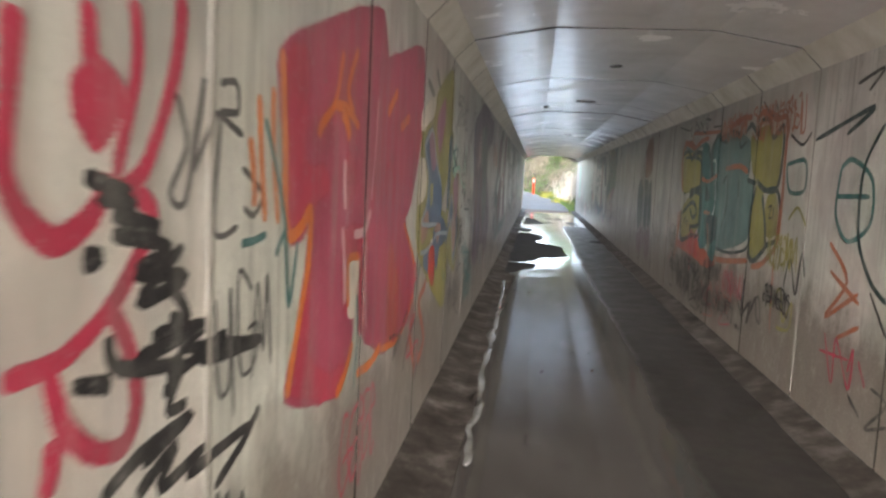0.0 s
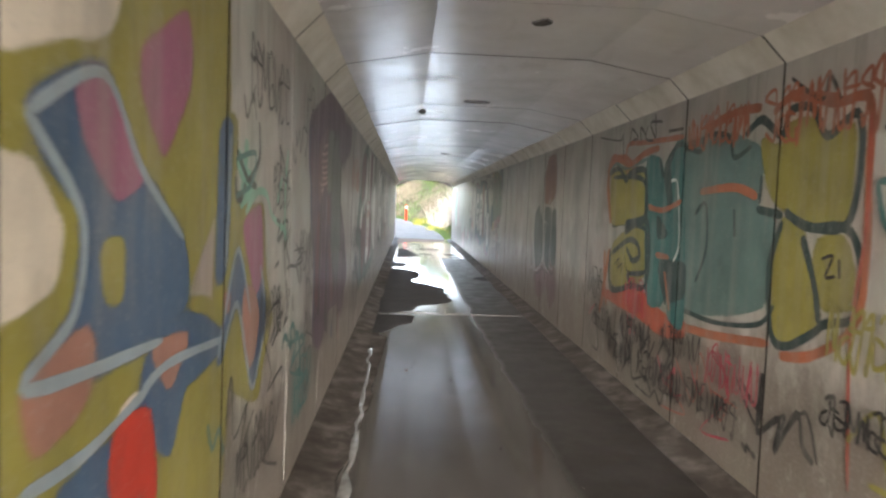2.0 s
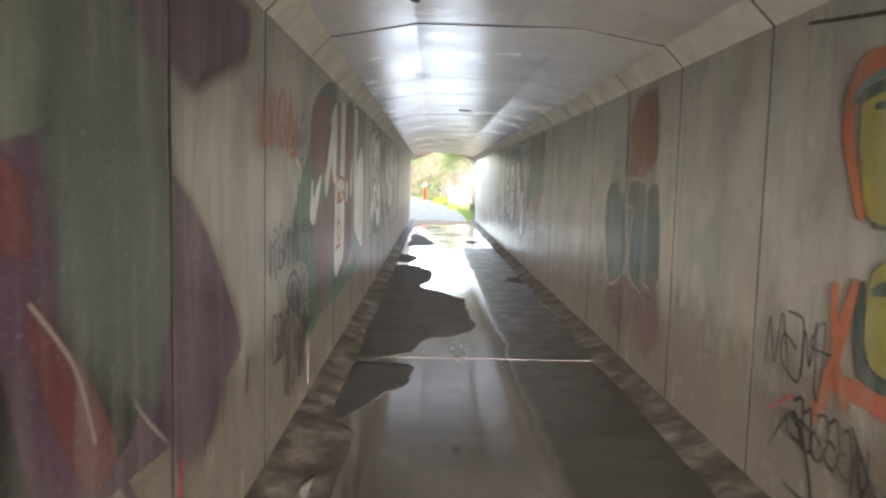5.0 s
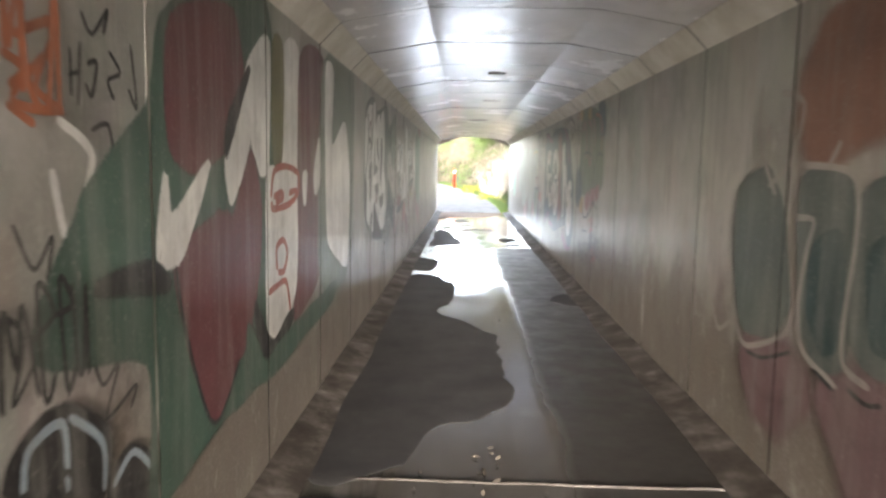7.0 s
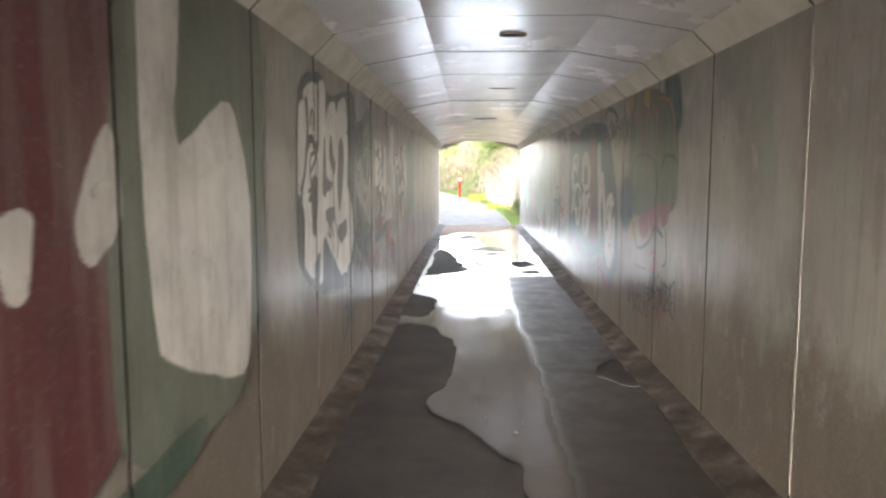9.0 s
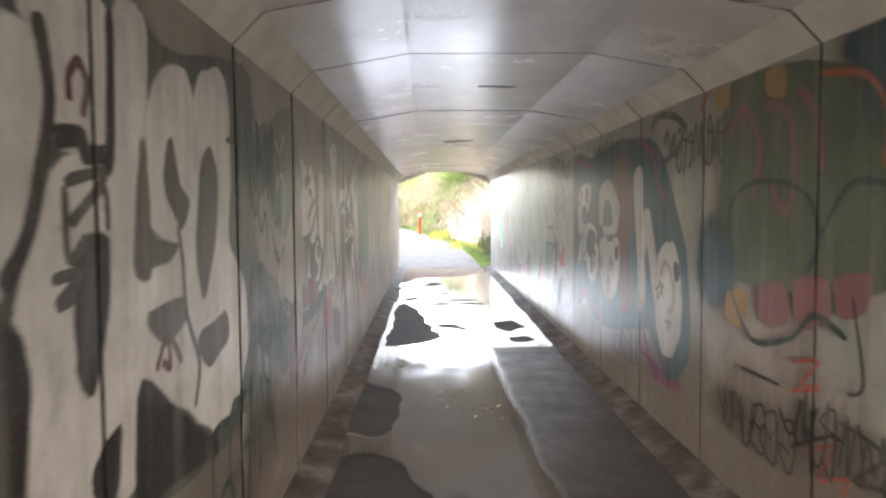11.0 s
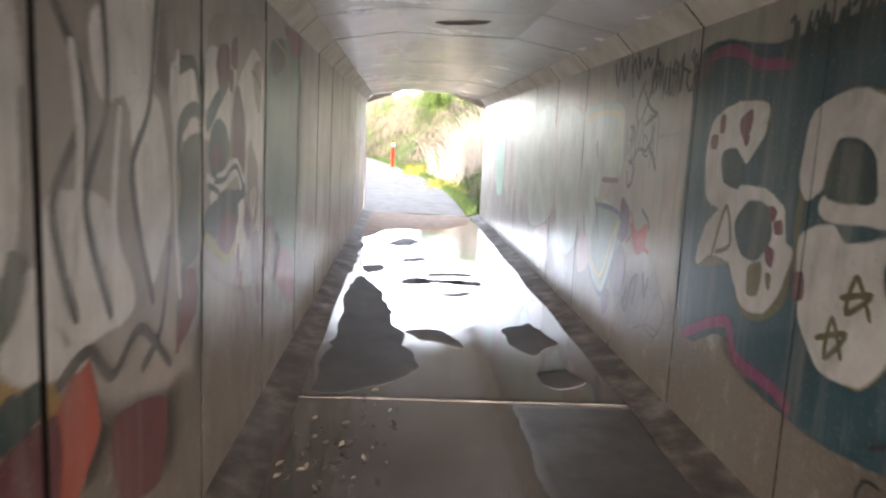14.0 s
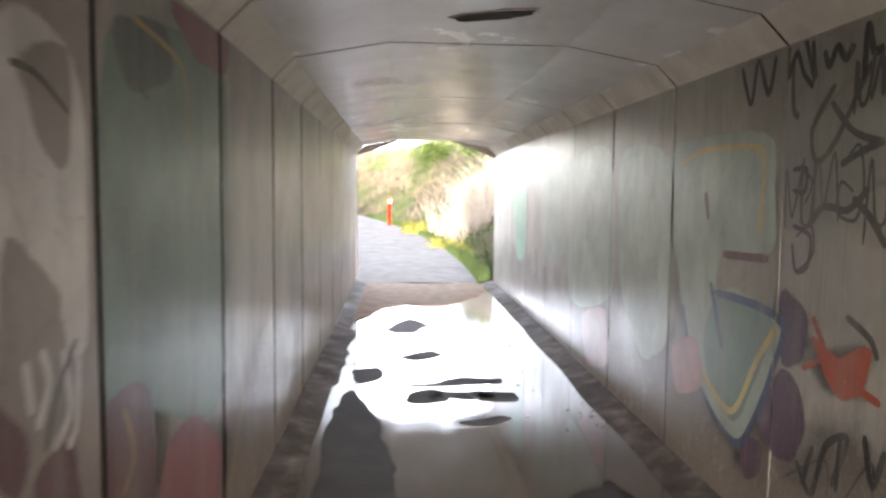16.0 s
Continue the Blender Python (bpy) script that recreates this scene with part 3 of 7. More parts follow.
piece("graffiti_tag", -1, "tangled red black and orange tags near the wall foot", [
    ("stroke", ORANGERED, 0.05, ["3.93 1.06, 3.69 0.86, 3.47 0.78, 3.72 0.51, 3.5 0.41", "3.37 0.74, 3.2 0.65, 3.4 0.4"]),
    ("stroke", BLACK, 0.02, ["3.11 0.82, 2.9 0.73, 2.72 0.66", "3.38 0.72, 3.12 0.62, 3.01 0.49", "3.5 0.41, 3.4 0.33", "2.61 0.76, 2.9 0.71, 2.72 0.63"]),
    ("stroke", CRIMSON, 0.02, ["3.24 0.72, 3.12 0.54, 3.49 0.55, 3.35 0.34"]),
    ("stroke", MOSS, 0.05, ["3.47 2.08, 3.83 1.97, 3.65 1.84", "3.8 2.19, 4.1 2.08, 4.61 2.31", "3.44 1.17, 3.9 1.26, 3.45 1, 3.37 0.85"]),
])
piece("graffiti_letters", -1, "blue and yellow interlocking letters with pale edges", [
    ("fill", OLIVE, 0, ["3.32 1.79, 3.55 1.83, 3.78 1.9, 3.9 2.04, 4.66 2.28, 4.7 1.67, 4.3 1.3, 4.74 1.17, 4.64 0.56, 3.32 1.12, 3.32 1.68"]),
    ("fill", OLIVE, 0, ["4.63 1.78, 4.84 1.83, 4.82 1.61, 5.03 1.53, 5.32 1.53, 5.4 1.27, 5.56 1.04, 5.4 0.89, 5.3 0.76, 5.12 0.79, 4.6 1.06"]),
    ("hole", CREAM, 0, ["3.32 1.61, 3.46 1.6, 3.56 1.51, 3.54 1.42, 3.41 1.39, 3.32 1.39", "3.32 1.87, 3.78 2.01, 3.76 1.91, 3.55 1.85, 3.32 1.79", "3.83 1.09, 3.96 1.11, 3.99 1.02, 3.88 1"]),
    ("fill_blue", BLUE, 0, ["3.46 1.71, 3.74 1.81, 3.91 1.64, 4.24 1.46, 4.3 1.3, 4.07 1.22, 3.67 1.23, 3.45 1.26, 3.62 1.35, 3.65 1.53", "4 1.18, 4.3 1.24, 4.75 1.09, 4.31 1.05, 4.17 0.91, 3.97 1.05", "3.56 1.02, 3.81 1.05, 4 1.11, 3.97 0.97, 3.75 0.94"]),
    ("fill_blue", BLUE, 0, ["4.64 1.04, 4.73 1.19, 4.9 1.39, 5.12 1.12, 5.2 1.2, 5.29 1.3, 5.43 1.07, 5.3 0.9, 5.16 0.82, 4.9 1.19, 4.7 1.05", "4.63 1.78, 4.77 1.81, 4.75 1.52, 4.71 1.34, 4.61 1.33"]),
    ("shade", MAUVE, 0, ["3.64 1.77, 3.76 1.79, 3.95 1.62, 3.81 1.58, 3.68 1.67", "3.97 1.9, 4.26 2.05, 4.29 1.89, 4.1 1.69, 3.96 1.81"]),
    ("shade", MAUVE, 0, ["4.99 1.47, 5.27 1.53, 5.33 1.28, 5.2 1.2, 5.06 1.36"]),
    ("cloud", SALMON, 0, ["5.01 1.22, 5.17 1.2, 5.27 1.08, 5.2 0.94, 5.11 0.93, 5 1.06", "4.7 1.24, 4.78 1.24, 4.78 1.19, 4.72 1.19"]),
    ("cloud", SALMON, 0, ["3.45 1.26, 3.67 1.3, 3.69 1.22, 3.62 1.16, 3.48 1.14", "4.04 1.2, 4.3 1.18, 4.17 1.08"]),
    ("flame", RED, 0, ["3.82 1.07, 4.01 1.04, 4.05 0.81, 3.81 0.92"]),
    ("petal", OLIVE, 0, ["3.74 1.46, 3.84 1.47, 3.84 1.36, 3.77 1.36"]),
    ("outline", PALEBLUE, 0.025, ["3.45 1.7, 3.74 1.81, 3.95 1.63, 4.26 1.46", "3.45 1.7, 3.65 1.53, 3.62 1.35, 3.44 1.26, 3.67 1.23, 4.1 1.21", "3.96 1.11, 4.16 1.14, 4.71 1.1", "3.43 1.08, 3.67 1.07, 4 1.11"]),
    ("outline", PALEBLUE, 0.025, ["4.64 1.05, 4.73 1.19, 4.9 1.39, 5.12 1.12", "4.7 1.05, 4.9 1.19, 5.16 0.82, 5.3 0.9, 5.43 1.07, 5.29 1.3", "4.76 1.79, 4.74 1.52, 4.71 1.34"]),
    ("scrawl", MINT, 0.06, ["4.86 1.73, 4.94 1.66, 5.12 1.63, 4.9 1.56", "5 1.79, 4.97 1.67, 4.92 1.54"]),
    ("scrawl", MINT, 0.03, ["5 1.52, 5.2 1.6, 5.39 1.59, 5.52 1.5, 5.85 1.42, 5.91 1.37"]),
    ("scrawl", BLACK, 0.025, ["4.85 1.74, 4.93 1.69, 5.04 1.64, 5.18 1.62", "5.21 1.88, 5.22 1.73, 5.04 1.64", "4.83 1.65, 4.85 1.58, 4.92 1.57, 4.99 1.63"]),
])
piece("graffiti_letters", 1, "olive and teal letters outlined in dark green", [
    ("fill_teal", TEALMID, 0, ["7.5 2.02, 6.75 2.08, 6.22 1.94, 6.25 1.65, 6.04 1.53, 6.11 1.1, 6.84 0.94, 7.44 0.91, 7.74 1.26"]),
    ("fill", OLIVE, 0, ["6.23 2, 6.01 1.94, 5.94 2.06, 5.73 2.06, 5.58 1.94, 5.41 2, 5.4 1.58, 5.67 1.57, 6 1.65, 6.13 1.75", "5.96 1.56, 5.77 1.54, 5.72 1.4, 5.57 1.12, 5.8 0.97, 5.97 0.97, 6.01 1.29", "5.61 1.47, 5.43 1.49, 5.33 1.36, 5.36 1.2, 5.53 1.17, 5.64 1.3"]),
    ("outline", GREENBLACK, 0.045, ["6.44 2.05, 6.25 2.12, 6.02 2.01, 5.95 2.13, 5.74 2.12, 5.6 1.97, 5.38 2.05, 5.33 1.85, 5.4 1.56, 5.72 1.54, 5.94 1.61", "5.72 1.53, 5.4 1.54, 5.28 1.39, 5.29 1.16, 5.52 1.09, 5.61 1.03, 5.85 0.92, 6 0.96, 6.07 1.29, 5.96 1.56", "5.76 1.49, 5.63 1.27, 5.57 1.09", "6.25 1.62, 5.96 1.59"]),
    ("outline", GREENBLACK, 0.03, ["7.73 1.96, 7.51 2.07, 7.09 2, 7.01 2.1, 6.67 2.07, 6.57 1.93, 6.36 1.98", "7.12 1.58, 6.95 1.65, 6.9 1.36, 7.05 1.12", "6.53 1.62, 6.5 1.45", "6.21 1.81, 6.22 1.65", "7.44 0.91, 6.75 0.9, 6.16 0.98, 5.99 1.11"]),
    ("surround", ORANGEDULL, 0.05, ["6.12 2.14, 5.91 2.21, 5.55 2.12, 5.3 2.1, 5.27 1.8, 5.27 1.17, 5.59 0.93, 5.9 0.86", "7.92 0.75, 6.82 0.81, 6.02 0.9", "7.05 1.73, 6.55 1.75, 6.25 1.69", "7.02 2.14, 6.61 2.2, 6.26 2.19"]),
    ("line", REDDULL, 0.02, ["5.28 2.04, 5.26 1.56, 5.32 1.06, 5.26 0.4"]),
    ("scrawl", BLACK, 0.016, ["5.58 1.39, 5.49 1.41, 5.54 1.31, 5.46 1.32", "5.44 1.4, 5.43 1.31"]),
])
piece("graffiti_tag", 1, "bold black tag with dots below it", [
    ("stroke", BLACK, 0.03, ["6.32 0.64, 6.1 0.53, 6.06 0.73, 6.08 0.41, 5.86 0.54, 5.89 0.35, 5.7 0.62, 5.63 0.47, 5.53 0.42", "6.25 0.28, 6.18 0.25", "6.13 0.27, 6.08 0.25"]),
    ("stroke", CRIMSON, 0.014, ["7.07 0.57, 6.85 0.4, 6.72 0.72, 6.45 0.5, 6.82 0.18, 6.41 0.24", "6.64 0.74, 6.46 0.57"]),
])
piece("graffiti_tag", -1, "small black and teal tags low on cream paint", [
    ("stroke", BLACK, 0.014, ["4.75 0.78, 4.83 0.94, 4.88 0.7, 5.09 0.77, 4.98 0.61, 5.22 0.71", "5.43 0.94, 5.59 0.77, 5.51 0.71, 5.89 0.73, 5.7 0.46, 5.44 0.42, 5.8 0.27", "5.68 1.01, 5.59 0.9, 5.88 1.02", "4.94 1.95, 4.99 1.87, 5.09 1.97, 5.15 1.88"]),
    ("stroke", TEAL, 0.02, ["6 0.82, 6.71 0.74, 6.13 0.66, 6.74 0.49, 6.27 0.51", "4.53 0.86, 4.59 0.76, 4.67 0.8, 4.74 0.69", "4.84 1.71, 5.15 1.75, 5.09 1.63, 4.84 1.58"]),
])
piece("graffiti_tag", -1, "tangled black marker tags over cream paint", [
    ("stroke", BLACK, 0.018, ["5.66 1.82, 5.76 1.77, 5.85 1.66, 5.85 1.33, 5.91 1.19", "5.63 1.48, 5.72 1.46, 5.66 1.38, 5.81 1.42, 5.69 1.37", "5.79 1.46, 5.95 1.46, 5.85 1.33, 6.03 1.43, 5.92 1.34, 6.05 1.23", "5.62 1.26, 5.72 1.28, 5.65 1.26", "5.94 1.22, 6.05 1.23, 6.27 1.2, 6.38 1.1", "5.93 1.18, 5.98 1.03, 5.89 0.93", "6.07 1.11, 6 1.02", "5.68 1.02, 5.73 1.09, 5.82 0.93, 5.7 1, 5.85 1.02", "5.89 0.95, 6.03 0.97", "6.13 1.94, 6.18 1.86, 6.25 1.95, 6.31 1.84, 6.39 1.98, 6.56 1.95, 6.47 1.82", "6.01 1.92, 6.11 1.77, 6.17 1.8", "6.51 1.88, 6.51 1.76", "5.69 1.83, 5.7 1.7", "6.16 1.06, 6.19 0.97"]),
    ("stroke", MINT, 0.03, ["5.91 1.82, 5.85 1.66, 5.86 1.38", "5.64 1.56, 5.75 1.68"]),
])
piece("graffiti_tag", -1, "teal bubble tag near the wall foot", [
    ("stroke", TEAL, 0.035, ["5.86 0.83, 5.94 0.88, 6.14 0.79, 6.12 0.88, 6.22 0.89, 6.31 0.76, 6.17 0.69", "6.29 0.83, 6.41 0.79, 6.49 0.59, 6.36 0.6", "6.5 0.79, 6.65 0.7, 6.59 0.49"]),
])
piece("graffiti_tag", -1, "upright black scribbled tag", [
    ("stroke", BLACK, 0.014, ["6.67 1.13, 6.72 0.91, 6.63 0.78, 6.9 1.02, 6.83 0.76, 6.65 0.62, 6.96 0.63, 6.88 0.42", "6.62 1.23, 6.67 1.07, 6.82 1.16, 6.78 0.97", "7.04 0.93, 6.96 0.71, 6.87 0.87", "6.17 1.3, 6.53 1.29, 6.24 1.22, 6.48 1.23, 6.21 1.34", "6.61 0.92, 6.8 0.79, 6.6 0.72, 6.82 0.55"]),
])
piece("graffiti_letters", -1, "dark plum and maroon letters with pale pink hatching", [
    ("fill", PLUM, 0, ["6.71 2.08, 6.67 1.81, 6.76 1.67, 6.81 1.45, 7 1.16, 7.02 0.7, 7.39 0.53, 7.71 0.61, 8.02 0.72, 8.8 0.69, 9.54 0.81, 9.05 1.34, 8.49 1.69, 8.07 2, 8.99 2.29, 7.97 2.41"]),
    ("fill_red", MAUVEDARK, 0, ["7.16 1.94, 7.65 2.08, 7.65 1.65, 7.42 1.61, 7.39 1.58, 7.15 1.6"]),
    ("edge", NAVY, 0.05, ["6.71 2.05, 6.67 1.81, 6.76 1.67, 6.81 1.45, 7 1.16, 7.02 0.73"]),
    ("streak", PINKGREY, 0.018, ["7.29 1.9, 7.43 1.9, 7.66 1.93", "7.3 1.85, 7.45 1.85, 7.66 1.88", "7.29 1.8, 7.45 1.81, 7.66 1.83", "7.31 1.77, 7.45 1.77, 7.66 1.79", "7.33 1.73, 7.45 1.73, 7.65 1.75", "7.28 1.68, 7.45 1.69, 7.65 1.71", "7.26 1.64, 7.42 1.65, 7.65 1.67", "7.19 1.7, 7.28 1.68", "7.41 1.95, 7.66 1.99"]),
    ("patch", SAGE, 0, ["7.69 2.06, 8.07 2.09, 8.04 1.92, 7.99 1.71, 7.73 1.64, 7.65 1.8"]),
    ("shade", BLACK, 0, ["7.26 1.44, 7.37 1.6, 7.39 1.39, 7.39 0.82, 7.26 0.85", "7.67 1.23, 7.75 1.09, 7.9 0.58, 7.67 0.69", "8.13 1.05, 8.29 0.81, 8.42 0.9, 8.3 1.09, 8.08 1.24", "8.05 2.1, 8.26 2.11, 8.43 1.93, 8.14 1.79"]),
    ("column", PURPLE, 0, ["7.41 1.59, 7.65 1.63, 7.67 1.2, 7.66 0.8, 7.42 0.82"]),
    ("band", MAROON, 0, ["7.86 1.27, 8.08 1.09, 8.25 0.82, 8.12 0.77, 7.95 1.01", "7.14 1.45, 7.25 1.44, 7.24 0.88, 7.12 0.93", "7.71 1.6, 7.84 1.55, 7.86 1.4, 7.73 1.44"]),
    ("streak", GREYWARM, 0.014, ["7.86 1.29, 8.05 1.1, 8.15 0.87", "8.26 2.11, 8.43 1.99, 8.4 1.62", "7.65 1.59, 7.65 1.21", "8.3 1.09, 8.42 0.88, 8.72 0.64", "8.8 2.07, 8.98 1.89, 8.89 1.44"]),
    ("haze", GREENGREY, 0, ["8.15 1.94, 8.5 2.06, 8.57 1.62, 8.64 0.94, 8.13 1.2, 8.04 1.61"]),
    ("haze", PLUM, 0, ["8.57 2.18, 9.4 2.26, 9.66 2.23, 8.98 2.01, 8.64 2.02", "8.72 1.02, 9.19 0.94, 9.08 0.64, 8.76 0.68"]),
    ("drip", PLUM, 0.04, ["8.76 0.7, 8.78 0.5", "9.3 0.69, 9.28 0.53", "8.29 0.73, 8.39 0.59", "9.69 0.73, 9.66 0.55"]),
    ("drip", CRIMSON, 0.03, ["8.8 0.58, 8.76 0.46, 8.82 0.33"]),
    ("letter", NAVY, 0, ["8.19 0.58, 8.24 0.59, 8.28 0.48, 8.22 0.45, 8.15 0.49"]),
])
piece("graffiti_tag", -1, "orange and black marker tags on grey paint", [
    ("stroke", ORANGEDULL, 0.02, ["10.7 1.86, 10.88 1.92, 10.78 1.76, 10.89 1.71, 10.69 1.72, 10.83 1.84", "10.67 1.71, 10.77 1.67", "10.66 1.82, 10.74 1.79, 10.68 1.75"]),
    ("stroke", BLACK, 0.013, ["10.93 1.87, 10.93 1.75", "10.98 1.89, 10.96 1.73", "10.92 1.8, 10.98 1.82", "11.01 1.84, 11.06 1.85, 11.03 1.76, 11 1.79", "11.13 1.89, 11.19 1.84, 11.12 1.81, 11.15 1.76", "11.26 1.93, 11.29 1.75, 11.24 1.8", "10.99 1.97, 11.04 1.92, 11.13 2, 11.1 1.93", "10.62 1.26, 10.69 1.19, 10.64 1.05, 10.73 1.13", "10.86 1, 10.95 1.13, 11.03 0.98, 11.13 1.02, 11.05 0.88, 11.23 0.92, 11.19 0.86", "10.67 1.45, 10.74 1.34, 10.82 1.41, 10.79 1.3", "11.02 1.67, 11.11 1.69, 11.14 1.6"]),
    ("stroke", GREYWHITE, 0.03, ["10.86 1.69, 11.02 1.6, 10.89 1.4, 10.83 1.57"]),
])
piece("graffiti_letters", -1, "black and steel-blue letters at the wall foot", [
    ("fill", BLACK, 0, ["10.62 0.85, 10.67 0.95, 10.84 0.98, 11.05 0.83, 11.01 0.67", "11.04 0.65, 11.18 0.74, 11.46 0.55, 11.41 0.48"]),
    ("outline", PALEBLUE, 0.025, ["10.66 0.84, 10.69 0.93, 10.83 0.94, 10.84 0.76", "10.86 0.95, 11.02 0.82, 11.02 0.68", "11.07 0.67, 11.2 0.72, 11.33 0.61"]),
])
piece("graffiti_letters", -1, "green ground with maroon leaf shapes and white blades", [
    ("fill", GREENDARK, 0, ["10.73 1.13, 10.98 1.5, 11.37 1.77, 11.56 2.11, 12.73 2.37, 12.9 1.27, 12.71 0.58, 11.91 0.53, 11.46 0.47, 11.32 0.52, 11.32 0.97"]),
    ("leaf", MAROON, 0, ["11.56 2.07, 12.21 2.22, 12.34 1.81, 11.84 1.57, 11.53 1.64", "11.55 1.24, 11.64 0.96, 11.91 0.56, 12.29 0.8, 12.53 1.11, 12.09 1.38, 11.66 1.31"]),
    ("blade", GREYWHITE, 0, ["11.48 1.55, 11.41 1.28, 11.61 1.27, 11.9 1.59, 11.72 1.5, 11.52 1.4"]),
    ("shade", BLACK, 0, ["11.01 1.25, 11.22 1.27, 11.35 1.27, 11.5 1.19, 11.34 1.19"]),
    ("outline", BLACK, 0.02, ["11.55 1.24, 11.64 0.96, 11.91 0.55, 12.29 0.78, 12.53 1.11", "12.38 0.89, 12.66 0.6, 12.77 0.69"]),
])
piece("graffiti_letters", -1, "maroon and white columns with a red scrawled eye", [
    ("leaf", MAROON, 0, ["12.45 1.65, 12.6 1.38, 12.56 1.1, 12.47 0.93, 12.31 0.75, 12.02 0.77, 11.92 0.89, 11.96 1.38, 12.14 1.34, 12.27 1.46"]),
    ("blade", GREYWHITE, 0, ["12.09 1.61, 12.25 1.8, 12.45 2.07, 12.77 2.19, 12.73 1.6, 12.59 1.55, 12.46 1.69, 12.46 1.78, 12.4 1.66, 12.27 1.52, 12.15 1.43"]),
    ("fill", GREYWHITE, 0, ["13.07 2.21, 13.42 2.22, 13.39 1.37, 13.35 0.92, 13.13 0.75, 12.83 0.68, 12.69 0.8, 12.69 1.15, 12.72 1.55, 12.99 1.6"]),
    ("stripe", OLIVEDARK, 0, ["12.84 2.19, 13.04 2.2, 13 1.62, 12.83 1.63"]),
    ("column", MAROON, 0, ["13.44 2.2, 14.14 2.3, 14.08 1.74, 14.01 0.87, 13.28 0.69, 13.38 1"]),
    ("ground", SAGE, 0, ["14.16 2.29, 15.48 2.39, 15.41 1.14, 15.05 0.66, 14.02 0.81"]),
    ("blade", GREYWHITE, 0, ["14.24 2.26, 14.52 2.27, 14.46 1.9, 14.5 1.72, 15.04 1.93, 15.28 1.49, 15.19 0.78, 14.7 0.88, 14.31 1.06, 14.23 1.51", "13.51 1.52, 13.62 1.53, 13.59 1.36, 13.52 1.37", "14 1.76, 13.83 1.52, 13.88 1.4, 14.05 1.52"]),
    ("shade", BLACK, 0, ["12.48 0.93, 12.7 0.71, 12.84 0.66, 13.13 0.74, 13.26 0.73, 13 0.6, 12.65 0.6, 12.55 0.71", "12.31 1.93, 12.44 2.02, 12.26 1.81, 12.09 1.63, 12.13 1.77"]),
    ("ground", GREENDARK, 0, ["12.36 0.85, 12.52 0.71, 12.65 0.59, 12.91 0.62, 13.34 0.65, 14.62 0.7, 14.49 0.58, 13.47 0.54, 12.85 0.5, 12.38 0.57"]),
    ("scrawl", REDDULL, 0.035, ["12.78 1.42, 12.84 1.55, 13.07 1.58, 13.37 1.54, 13.38 1.43, 13.16 1.37, 12.83 1.36, 12.79 1.4", "12.83 1.42, 12.99 1.44, 13.02 1.41, 12.87 1.39", "13.16 1.43, 13.33 1.44, 13.3 1.4", "12.89 1.03, 12.88 1.15, 13.02 1.18, 13.11 1.1, 13.03 1.01, 12.91 1.02", "12.72 0.94, 12.88 0.95, 13.08 0.94, 13.17 0.76"]),
])
